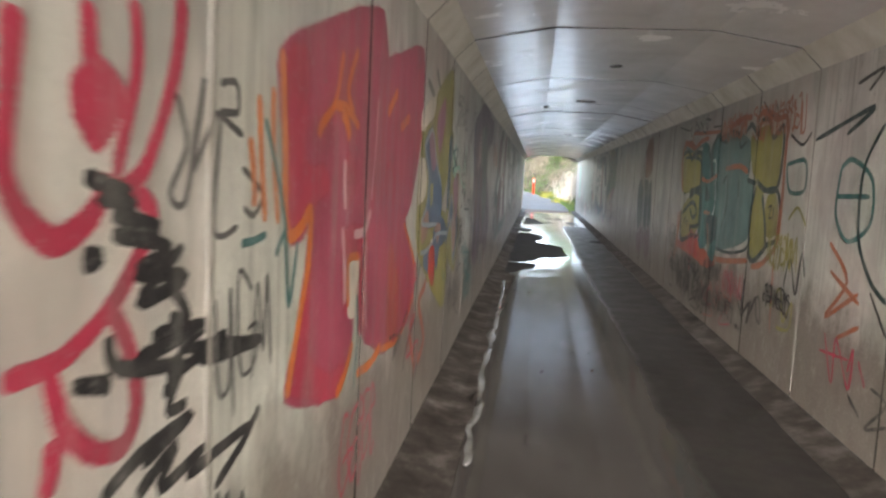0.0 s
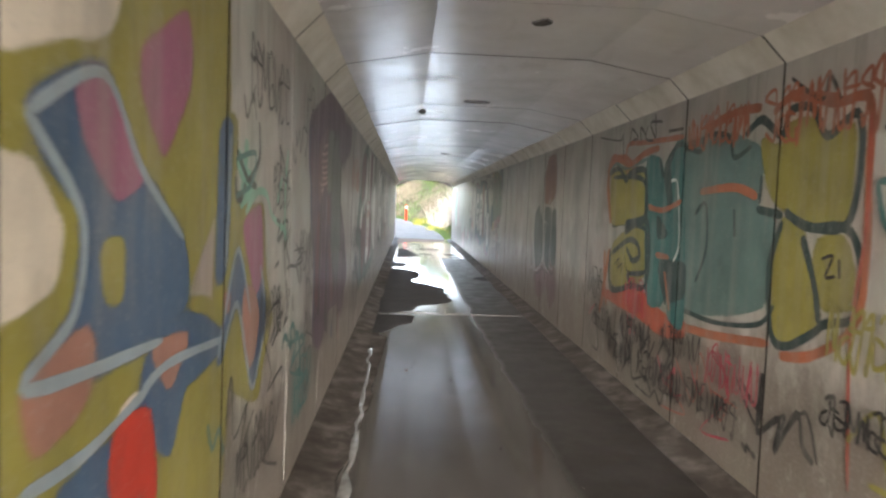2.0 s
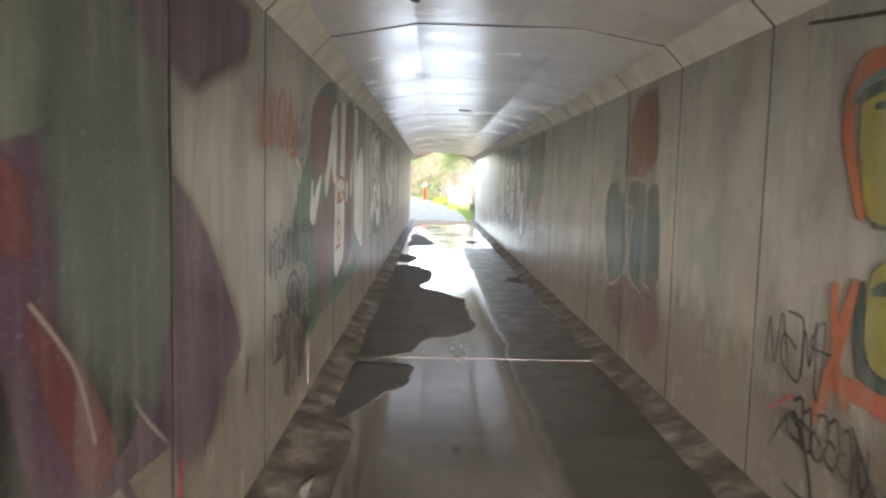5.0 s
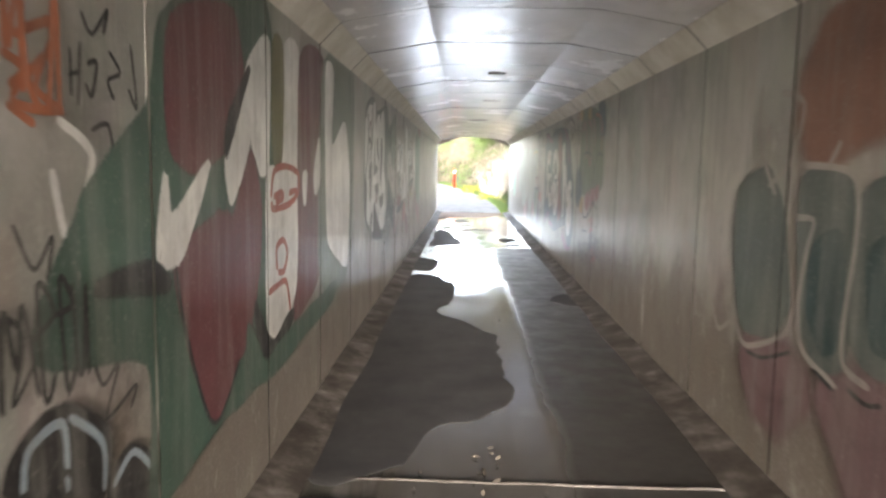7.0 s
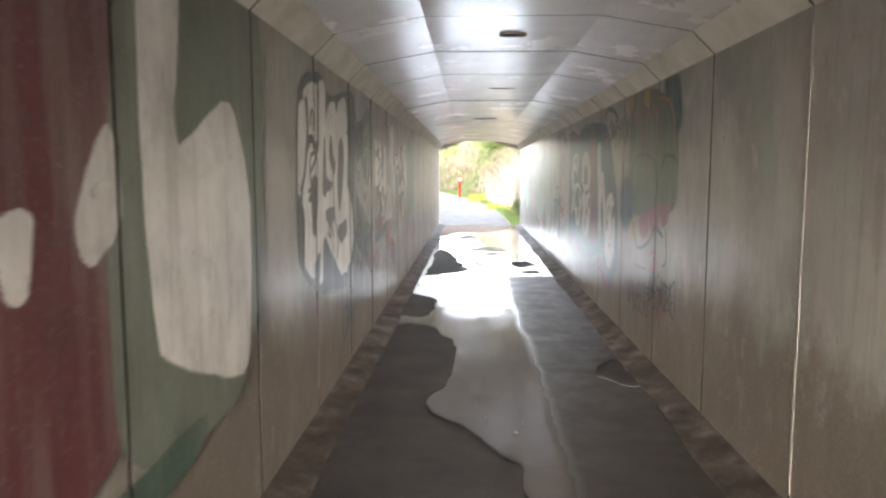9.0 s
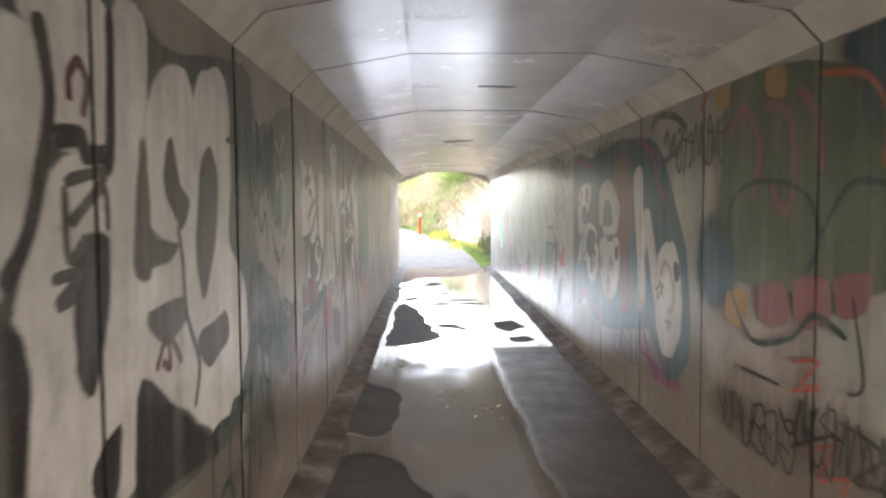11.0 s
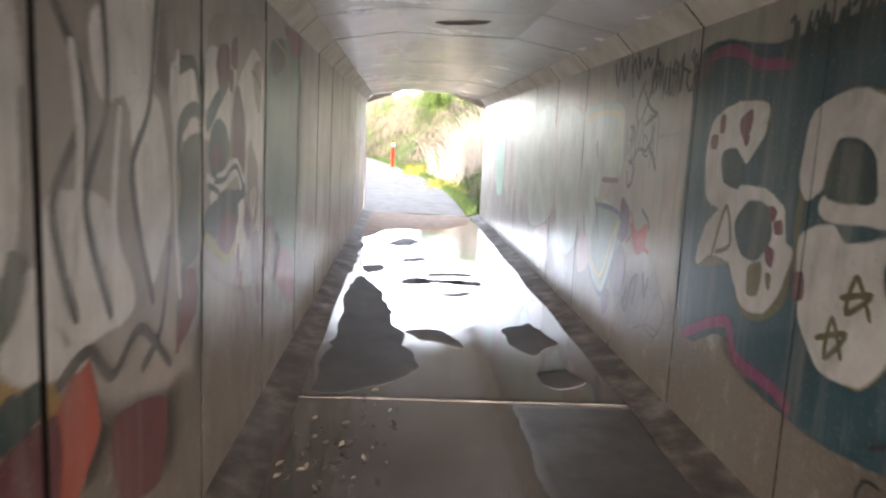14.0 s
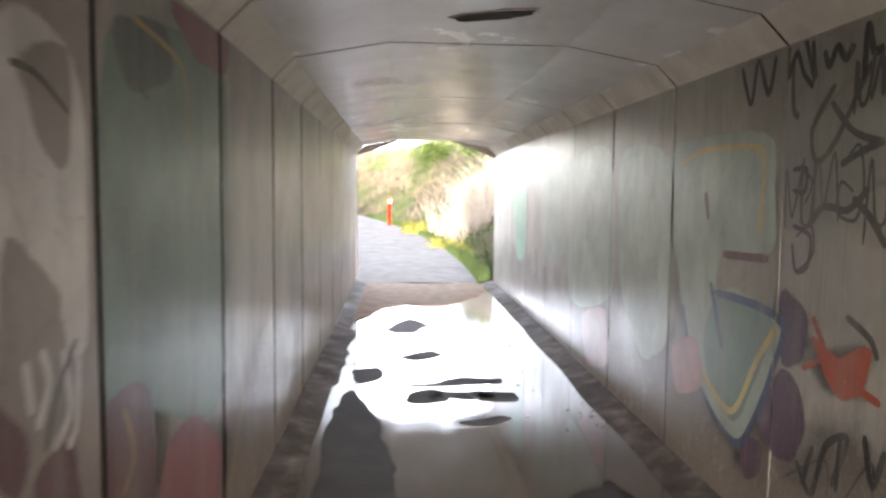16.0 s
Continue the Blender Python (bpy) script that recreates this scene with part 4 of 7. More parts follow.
piece("graffiti_letters", -1, "tall white letters edged in black on dark ground", [
    ("ground", GREENGREY, 0, ["16.29 2.13, 16.87 2.29, 17.09 2.21, 17.28 2.18, 18.32 2.29, 18.24 1.4, 18.26 0.97, 17.81 0.74, 16.94 0.82, 16.22 1.13"]),
    ("letter", GREYWHITE, 0, ["16.41 2.12, 16.65 2.21, 16.81 2.19, 16.82 2.01, 16.79 1.85, 16.67 1.83, 16.53 1.85, 16.52 2", "16.28 2.02, 16.46 2.06, 16.5 1.9, 16.44 1.65, 16.34 1.56, 16.25 1.55", "16.39 1.55, 16.54 1.78, 16.8 1.8, 16.78 1.47, 16.75 0.96, 16.39 1.07, 16.29 1.3", "16.86 2.2, 17.07 2.2, 17 1.52, 17.25 1.48, 17.27 1.39, 17.03 1.37, 16.99 1.19, 16.94 0.94, 16.78 0.94, 16.79 1.5", "17.08 1.99, 17.2 2.11, 17.41 2.15, 17.5 2.05, 17.58 2.16, 17.82 2.23, 17.94 2.11, 17.96 1.85, 17.9 1.54, 18.13 1.35, 18.19 1.09, 18 0.88, 17.66 0.84, 17.35 1.01, 17.05 1.14, 17 1.24, 17 1.47, 17.22 1.5, 17.34 1.57, 17.09 1.64, 17.05 1.8"]),
    ("counter", CHARCOAL, 0, ["17.2 1.81, 17.26 1.91, 17.33 1.76, 17.42 1.71, 17.34 1.63, 17.22 1.73", "17.5 1.54, 17.57 1.83, 17.68 1.91, 17.76 1.77, 17.69 1.53, 17.56 1.37", "17.03 1.36, 17.32 1.38, 17.35 1.32, 17.16 1.27", "17.49 1.21, 17.82 1.25, 17.86 1.17, 17.61 1.1", "16.95 1.53, 17.02 1.87, 17.04 1.8, 17.05 1.5"]),
    ("shade", BLACK, 0, ["16.61 1.58, 16.77 1.6, 16.75 1.41, 16.66 1.24, 16.61 1.31", "16.97 1.18, 17.4 0.91, 17.69 0.75, 17.17 0.82, 16.93 0.83", "16.24 1.45, 16.35 1.42, 16.37 1.3, 16.33 1.08, 16.22 1.13", "16.66 1.04, 16.81 1.1, 16.78 0.95, 16.67 0.94"]),
    ("outline", BLACK, 0.05, ["16.47 2.11, 16.51 1.95, 16.48 1.82, 16.4 1.63, 16.3 1.53", "16.52 1.85, 16.65 1.86, 16.67 1.82, 16.8 1.83", "16.83 2.21, 16.81 1.85, 16.78 1.79"]),
    ("outline", CHARCOAL, 0.03, ["17.3 1.63, 17.34 1.51, 17.37 1.32, 17.49 1.13, 17.43 0.98", "17.07 1.36, 17.21 1.27, 17.31 1.17", "16.56 1.75, 16.78 1.78, 16.58 1.65, 16.76 1.74, 16.78 1.63", "16.56 1.74, 16.57 1.57, 16.66 1.62", "16.49 1.53, 16.62 1.53, 16.51 1.47, 16.59 1.48"]),
    ("swirl", MAROON, 0.03, ["16.6 1.94, 16.6 2, 16.65 2.04, 16.69 1.99, 16.66 1.91", "17.08 1.19, 17.17 1.28, 17.2 1.18, 17.13 1.21"]),
])
piece("graffiti_letters", 1, "olive letter outlines with an orange surround", [
    ("surround", ORANGEDULL, 0.07, ["9.16 1.22, 9.31 0.8, 9.41 0.56", "9.16 1.46, 9.32 1.85, 9.17 2.04, 8.79 2.06, 8.45 1.92"]),
    ("outline", GREENBLACK, 0.045, ["9.17 1.78, 9.11 1.94, 8.82 1.93, 8.69 1.82, 8.43 1.78", "9.1 1.44, 8.73 1.48, 8.39 1.43", "9.13 1.22, 9.09 0.9, 8.7 0.83, 8.34 0.97", "8.69 1.48, 8.56 1.39, 8.63 1.34"]),
    ("scrawl", BLACK, 0.016, ["8.96 1.13, 8.83 1.18, 8.86 1.05, 8.69 1.15, 8.72 1.02, 8.53 1.1", "9.7 2.33, 8.99 2.24, 8.91 2.3, 8.86 2.06"]),
])
piece("graffiti_letters", -1, "mossy overpainted patch with dark scribbles", [
    ("fill", MOSS, 0, ["18.37 1.42, 18.64 1.34, 19.03 1.17, 19.31 0.88, 19.3 0.65, 18.35 1.06", "18.4 2.03, 18.68 2.1, 18.69 1.85, 18.51 1.76, 18.39 1.79"]),
    ("patch", SAGE, 0, ["18.73 2.11, 19.36 2.27, 19.34 1.73, 19.05 1.53, 18.74 1.72"]),
    ("outline", GREENBLACK, 0.025, ["18.42 1.71, 18.5 1.57, 18.6 1.66, 18.64 1.45", "18.76 1.55, 18.89 1.39, 19.05 1.47", "18.43 1.5, 18.39 1.44"]),
])
piece("graffiti_tag", -1, "dark green and black tangled scribbles", [
    ("stroke", GREENBLACK, 0.03, ["18.44 1.98, 18.52 1.92, 18.62 2.06, 18.7 1.98, 18.59 1.83, 18.52 1.99", "18.38 1.33, 18.49 1.35, 18.58 1.2, 18.44 1.17, 18.55 1.06, 18.66 1.26", "18.69 1.23, 18.74 1.07, 18.62 0.97, 18.47 1.01", "18.86 0.87, 19.02 0.85, 18.84 1.03, 18.91 1.04, 18.8 0.99, 19.06 0.75", "18.37 1.15, 18.47 1.03, 18.39 1.05", "18.76 2.1, 18.78 1.94, 18.85 2.06"]),
    ("stroke", GREYWHITE, 0.014, ["18.95 1.9, 18.87 1.78, 19.02 1.88, 19.1 1.73, 18.92 1.26, 19.12 1.06, 19.26 1.08", "18.85 2.06, 18.99 2, 19.12 2.12"]),
    ("stroke", ROSE, 0.03, ["19.17 1.14, 19.31 0.99, 19.36 0.68", "19.76 1, 19.48 0.74, 19.3 0.65", "19.25 0.67, 19.36 0.86"]),
])
piece("graffiti_letters", -1, "pale rubbed smears and dark green scrawl on grey", [
    ("smear", GREYWHITE, 0.05, ["19.65 2.01, 19.8 1.83, 19.9 1.61, 19.85 1.37", "20.03 1.98, 19.98 1.75, 20.04 1.56", "20.43 1.77, 20.33 1.45, 20.42 1.06", "19.85 1.37, 19.71 1.18, 19.58 1.08", "20.16 1.31, 20.03 1.13, 19.77 0.97", "19.53 1.5, 19.67 1.49"]),
    ("scrawl", GREENBLACK, 0.05, ["18.39 1.37, 18.49 1.4, 18.44 1.26, 18.56 1.28, 18.5 1.15", "18.63 1.27, 18.58 1.15, 18.71 1.16, 18.65 0.97", "18.92 0.94, 19.03 1, 18.91 0.96, 18.83 0.87", "18.8 0.91, 19.02 0.86, 19.08 0.74", "18.4 1.18, 18.48 1.11, 18.41 1.06", "18.4 1.97, 18.48 1.95, 18.41 1.88", "18.62 2.06, 18.7 2.03, 18.79 2.12"]),
    ("scrawl", CHARCOAL, 0.018, ["18.88 1.21, 18.95 1.11, 19.08 1.16, 19.16 1.03, 19.31 1.01", "18.96 2.07, 19.03 1.99, 19.15 1.98", "18.76 1.44, 18.86 1.45, 18.92 1.35"]),
    ("patch", MAROON, 0, ["19.21 1.06, 19.34 1.08, 19.31 0.64, 19.17 0.7"]),
    ("smear", ROSE, 0.06, ["19.75 0.82, 19.57 0.74, 19.42 0.65", "19.31 0.95, 19.23 0.83"]),
    ("smear", TEALDARK, 0.06, ["19.77 0.7, 19.64 0.59"]),
])
piece("graffiti_letters", -1, "white spiked shapes over rust and ochre paint", [
    ("haze", GREYWARM, 0, ["19.51 1.93, 19.73 1.99, 19.67 1.17, 19.49 1.15", "19.91 2, 20.87 2.01, 20.8 0.92, 19.95 1", "20.72 1.67, 21.65 1.7, 21.84 0.8, 20.69 1.17"]),
    ("spike", GREYWHITE, 0, ["19.65 1.99, 19.84 1.94, 19.91 1.79, 20.02 1.98, 20.24 1.8, 20.25 1.66, 20.38 1.59, 20.6 1.93, 20.65 1.75, 20.45 1.59, 20.29 1.41, 20.46 1.35, 20.44 1.09, 20.18 1.1, 20.11 1.23, 19.89 1.05, 19.86 1.2, 19.95 1.51, 19.84 1.6, 19.91 1.71, 19.74 1.89", "21.08 2.16, 21.45 2.25, 21.53 1.97, 21.34 1.67, 21.14 1.93"]),
    ("spot", MAUVEDARK, 0, ["19.96 1.83, 20.02 1.83, 20 1.77, 19.95 1.78", "19.83 1.87, 19.91 1.89, 19.89 1.83, 19.83 1.83", "20.03 1.82, 20.08 1.8, 20.05 1.76"]),
    ("patch", RUSTBROWN, 0, ["19.88 1.12, 20.12 1.14, 20.3 1.08, 20.32 0.91, 19.91 0.98"]),
    ("flame", OCHRE, 0, ["20.52 0.87, 20.54 1.1, 20.68 1.11, 20.81 0.93, 20.66 0.8"]),
    ("flame", REDDULL, 0, ["20.78 0.95, 20.94 1.04, 21 0.82, 20.86 0.7, 20.74 0.79"]),
    ("zigzag", GREYWHITE, 0, ["20.55 1.26, 20.7 1.32, 20.82 1.09, 20.98 1.15, 20.94 1.04, 20.68 1.08, 20.55 1.15"]),
    ("outline", CHARCOAL, 0.05, ["19.73 0.94, 20.02 0.94, 20.33 0.99, 20.6 1.06", "20.28 1.42, 20.05 1.39, 20.13 1.27, 20.23 1.22", "20.03 1.87, 20.16 1.71, 20.27 1.88"]),
])
piece("graffiti_letters", -1, "white bone shapes and dark sweeping lines over rubbed grey", [
    ("fill", GREYWHITE, 0, ["19.69 1.8, 19.93 1.87, 20.11 1.87, 20.21 1.76, 20.13 1.69, 20.07 1.64, 19.97 1.68, 19.68 1.65", "20.36 1.85, 20.61 1.94, 20.63 1.52, 20.57 1.35, 20.46 1.43, 20.37 1.53", "20.14 1.4, 20.24 1.43, 20.37 1.41, 20.42 1.33, 20.37 1.25, 20.27 1.3, 20.17 1.36", "19.68 1.63, 19.91 1.6, 19.86 1.52, 19.67 1.52", "20.06 1.58, 20.22 1.7, 20.27 1.61, 20.13 1.57", "19.98 1.43, 20.12 1.49, 20.29 1.56, 20.24 1.49, 20.03 1.41"]),
    ("fill", GREYWHITE, 0, ["21.03 1.93, 21.39 2.03, 21.49 1.84, 21.08 1.73", "20.78 1.48, 21.07 1.44, 21.19 1.28, 21.28 1.11, 20.96 1.1, 20.71 1.26", "21.3 1.7, 21.53 1.73, 21.64 1.4, 21.46 1.15, 21.35 1.42"]),
    ("shade", GREENGREY, 0, ["19.95 1.41, 20.11 1.41, 20.18 1.3, 20.3 1.23, 20.13 1.18, 19.96 1.23", "20.23 1.88, 20.34 1.9, 20.34 1.54, 20.26 1.71"]),
    ("spot", MAUVEDARK, 0, ["19.93 1.81, 20 1.82, 20 1.79, 19.94 1.78", "20.02 1.81, 20.07 1.81, 20.06 1.77, 20.02 1.77", "19.79 1.87, 19.89 1.9, 20.01 1.9, 19.93 1.85, 19.82 1.82", "20.29 1.4, 20.37 1.38, 20.37 1.32, 20.3 1.33"]),
    ("patch", RUST, 0, ["19.86 1.18, 20.12 1.14, 20.16 0.98, 19.92 1", "19.64 1.16, 19.79 1.12, 19.82 1.02, 19.63 1.05"]),
    ("patch", MAROON, 0, ["20.52 0.94, 20.76 0.94, 20.74 0.73, 20.55 0.78", "21.13 0.79, 21.56 0.69, 21.5 0.44, 21.17 0.54"]),
    ("outline", CHARCOAL, 0.05, ["20.14 1.37, 20.29 1.47, 20.46 1.36, 20.48 1.23, 20.36 1.12, 20.18 1.13", "19.91 1.61, 20.04 1.69, 20.19 1.75", "20.02 1.4, 19.9 1.44, 19.77 1.44"]),
    ("sweep", GREENBLACK, 0.09, ["19.62 0.95, 20.02 0.95, 20.38 0.99, 20.72 1.03"]),
    ("sweep", OLIVEDARK, 0.04, ["20.01 0.8, 20.24 0.87, 20.45 0.96", "20.44 0.58, 20.58 0.6, 20.66 0.43"]),
    ("fill", GREYWHITE, 0, ["21.68 1.86, 21.92 1.88, 21.99 1.81, 22.03 1.68, 21.91 1.71, 21.79 1.68, 21.74 1.59, 21.71 1.62, 21.66 1.75", "21.8 1.62, 21.9 1.68, 22.02 1.64, 21.89 1.6"]),
    ("block", MOSS, 0, ["21.81 1.58, 22.05 1.6, 22.01 1.19, 21.8 1.17, 21.77 1.36"]),
    ("patch", RUST, 0, ["21.79 1.11, 21.94 1.08, 21.95 0.94, 21.79 0.87, 21.71 0.83, 21.74 1.01"]),
    ("outline", GREENGREY, 0.05, ["21.7 1.85, 21.93 1.9, 22.02 1.78, 22.04 1.65", "21.72 1.58, 21.79 1.69, 21.95 1.73, 22.08 1.68", "21.72 1.58, 21.79 1.45, 21.71 1.2", "21.99 1.2, 21.79 1.12, 21.72 0.96"]),
])
piece("graffiti_drawing", -1, "dark pointed line drawing over white smears", [
    ("stroke", CHARCOAL, 0.035, ["20.8 1.95, 20.97 1.71, 20.78 1.46, 20.89 1.15", "21.08 2.05, 21.11 1.71, 20.96 1.45, 21.11 1.11", "21.53 2.1, 21.44 1.72, 21.28 1.5, 21.46 1.07", "21.64 1.28, 21.54 0.98, 21.34 0.88", "20.77 1.02, 20.96 1.06, 21.11 0.94, 21.34 1.02, 21.64 0.8", "19.7 1.48, 19.9 1.48, 20.09 1.55, 20.33 1.72", "20.42 1.9, 20.35 1.69, 20.4 1.41, 20.52 1.33"]),
    ("stroke", GREYWHITE, 0.04, ["20.9 1.86, 20.94 1.59, 20.85 1.28", "21.2 1.71, 21.14 1.39, 21.23 1.12", "21.74 1.93, 21.69 1.48, 21.75 1.02", "20.77 1.25, 20.9 1.11, 20.96 1.23", "22.42 1.35, 22.36 1.01"]),
    ("smear", MOSS, 0.07, ["19.9 1.46, 19.99 1.37, 19.96 1.23", "19.79 1.47, 19.83 1.35, 19.79 1.22", "20.47 1.2, 20.57 1.27, 20.62 1.38"]),
])
piece("graffiti_letters", -1, "white dripping shapes with dark ovals, waves and red below", [
    ("ground", GREYWARM, 0, ["22.13 1.95, 22.31 2.12, 23.5 2.25, 23.4 1.61, 23.31 0.81, 22.06 1.11"]),
    ("fill", GREYWHITE, 0, ["22.26 1.75, 22.5 1.83, 22.63 2.07, 22.62 1.86, 22.53 1.71, 22.5 1.6, 22.42 1.68, 22.33 1.69, 22.19 1.63, 22.09 1.63, 22.1 1.69", "23.02 2.06, 23.24 2.02, 23.32 1.85, 23.31 1.35, 23.23 1.32, 23.18 1.43, 22.98 1.6, 22.93 1.35, 22.83 1.43, 22.85 1.71, 22.68 1.85", "22.74 1.32, 22.84 1.26, 22.87 1.1, 22.79 1, 22.65 1.08, 22.68 1.24", "22.12 1.95, 22.28 1.99, 22.29 1.86, 22.34 1.82, 22.16 1.76, 22.1 1.74"]),
    ("oval", GREENBLACK, 0, ["22.31 1.69, 22.42 1.67, 22.5 1.58, 22.48 1.52, 22.32 1.46, 22.21 1.46, 22.16 1.55, 22.2 1.64", "22.07 1.26, 22.23 1.34, 22.42 1.36, 22.67 1.34, 22.68 1.21, 22.54 1.21, 22.3 1.2, 22.12 1.19"]),
    ("oval", MAROON, 0, ["22.25 1.57, 22.35 1.56, 22.37 1.51, 22.23 1.49, 22.19 1.53", "22.3 1.22, 22.54 1.26, 22.64 1.2, 22.61 1.09, 22.45 1.06, 22.32 1.12", "22.31 1.98, 22.38 2.01, 22.49 2.01, 22.49 1.9, 22.41 1.81, 22.33 1.85, 22.28 1.92", "22.57 2.05, 22.65 2.08, 22.65 1.96, 22.55 1.96", "22.53 1.91, 22.58 1.92, 22.57 1.84, 22.52 1.85"]),
    ("shade", GREYWARM, 0, ["23.03 1.97, 23.24 2.02, 23.22 1.77, 23.11 1.82, 23.07 1.91", "22.96 1.59, 23.17 1.44, 23.06 1.41, 22.92 1.33"]),
    ("shade", MAUVEDARK, 0, ["22.62 1.81, 22.7 1.84, 22.82 1.7, 22.82 1.45, 22.64 1.51, 22.56 1.53", "22.88 1.28, 23 1.16, 22.96 1.08, 22.85 1.16", "23.04 1.06, 23.2 1.07, 23.24 0.87, 23.08 0.82"]),
    ("sweep", GREENBLACK, 0.07, ["22.11 1.66, 22.26 1.76, 22.4 1.83", "22.65 1.32, 22.75 1.34, 22.86 1.36"]),
    ("wave", GREYWHITE, 0.045, ["22.28 1.44, 22.43 1.45, 22.53 1.49, 22.67 1.49, 22.83 1.38", "22.11 1.46, 22.29 1.4, 22.43 1.41, 22.57 1.44, 22.69 1.45, 22.77 1.36", "22.18 1.35, 22.22 1.37, 22.3 1.37"]),
    ("wave", GREENBLACK, 0.025, ["22.24 1.43, 22.42 1.43, 22.55 1.47, 22.68 1.47, 22.85 1.34", "22.14 1.42, 22.24 1.4, 22.33 1.37"]),
    ("drip", GREYWHITE, 0.03, ["23.08 1.35, 23.11 1.27, 23.05 1.18", "23.18 1.33, 23.21 1.18, 23.12 1.11", "23.26 1.3, 23.24 1.13, 23.19 1.09", "23.01 1.34, 23.03 1.22"]),
    ("edge", OLIVE, 0.05, ["22.09 1.22, 22.22 1.15, 22.4 1.07, 22.53 1.05, 22.64 1.11"]),
    ("streak", RUST, 0.06, ["22.7 1.09, 22.71 0.91", "23.18 0.87, 23.23 0.66", "22.78 0.94, 22.75 0.84"]),
])
piece("graffiti_letters", -1, "teal and orange letters faded into the concrete", [
    ("fill", TEALGREY, 0, ["23.48 2.09, 24.04 2.24, 24.8 2.17, 24.64 0.8, 23.69 1.04, 23.41 1.15"]),
    ("patch", GREENGREY, 0, ["23.55 2.16, 23.98 2.22, 24.03 2.1, 23.66 2.01"]),
    ("patch", MAUVEDARK, 0, ["23.44 1.11, 23.74 1.06, 23.77 0.71, 23.39 0.88"]),
    ("patch", ROSE, 0, ["23.95 0.82, 24.3 0.8, 24.63 0.55, 24.54 0.38, 23.88 0.67", "24.05 2.34, 24.87 2.37, 24.8 2.24, 24.39 2.22"]),
    ("outline", OCHRE, 0.02, ["23.54 1.08, 23.61 0.92, 23.52 0.83", "23.67 2.21, 24.16 2.14, 24.22 1.86", "24.74 0.29, 25.12 0.66"]),
    ("outline", CHARCOAL, 0.016, ["23.66 2.05, 23.8 1.98", "23.08 1.12, 23.15 1.24, 23.25 1.34", "22.99 1.96, 23.1 1.95, 23.25 1.88"]),
])
piece("graffiti_letters", 1, "teal outlined face shape with dark edge", [
    ("outline", TEAL, 0.03, ["4.19 1.7, 4.21 1.41, 4 1.25, 3.72 1.37, 3.75 1.63, 4.04 1.75, 4.19 1.7", "4.23 1.52, 3.76 1.53"]),
    ("outline", GREENBLACK, 0.03, ["3.66 1.94, 3.87 1.69, 3.85 1.29, 3.64 1.05, 3.43 0.96", "4.67 1.9, 3.81 2.05, 4.16 1.91"]),
])
piece("graffiti_tag", 1, "orange and crimson tags low on the wall", [
    ("stroke", ORANGEDULL, 0.03, ["4.25 1.22, 3.94 1.01, 4.22 0.74, 3.77 0.96", "4.01 0.64, 3.72 0.77", "4.2 1.04, 3.75 0.9"]),
    ("stroke", CRIMSON, 0.018, ["4.19 0.64, 4.02 0.35, 4.01 0.64, 3.78 0.38, 3.76 0.63, 3.81 0.48", "4.25 0.51, 3.82 0.55", "3.68 0.58, 3.57 0.45"]),
    ("stroke", BLACK, 0.02, ["3.63 0.99, 3.39 0.78", "3.5 0.47, 3.31 0.43, 3.52 0.23, 3.28 0.32", "3.77 0.35, 3.6 0.27", "4.07 2.21, 3.74 2.26, 3.91 2.15"]),
])
piece("graffiti_tag", 1, "black olive and red tags crowded on cream paint", [
    ("stroke", BLACK, 0.022, ["6.36 0.63, 6.09 0.43, 6.03 0.65, 6.08 0.39, 5.81 0.57, 5.87 0.4, 5.63 0.64, 5.5 0.43", "6.2 0.29, 6.14 0.27", "5.04 0.8, 4.95 1.04, 4.78 0.79, 4.72 1.1, 4.63 0.94", "5.19 1.97, 4.92 1.88, 4.76 1.96", "5.96 2.3, 5.67 2.15, 5.61 2.25, 5.51 2.13"]),
    ("stroke", OLIVE, 0.025, ["5.29 0.61, 5.1 0.79, 4.99 0.55, 4.83 0.72, 4.85 0.52, 5.12 0.48", "5.07 1.32, 4.89 1.42, 4.69 1.29"]),
    ("stroke", TEAL, 0.03, ["5.21 1.74, 4.83 1.76, 4.8 1.55, 5.11 1.54, 5.21 1.74"]),
    ("stroke", REDDULL, 0.012, ["7.33 0.55, 6.96 0.32, 6.89 0.67, 6.54 0.32, 6.38 0.71", "7.45 0.32, 7.09 0.2, 7.56 0.13", "6.71 0.47, 6.32 0.46"]),
])
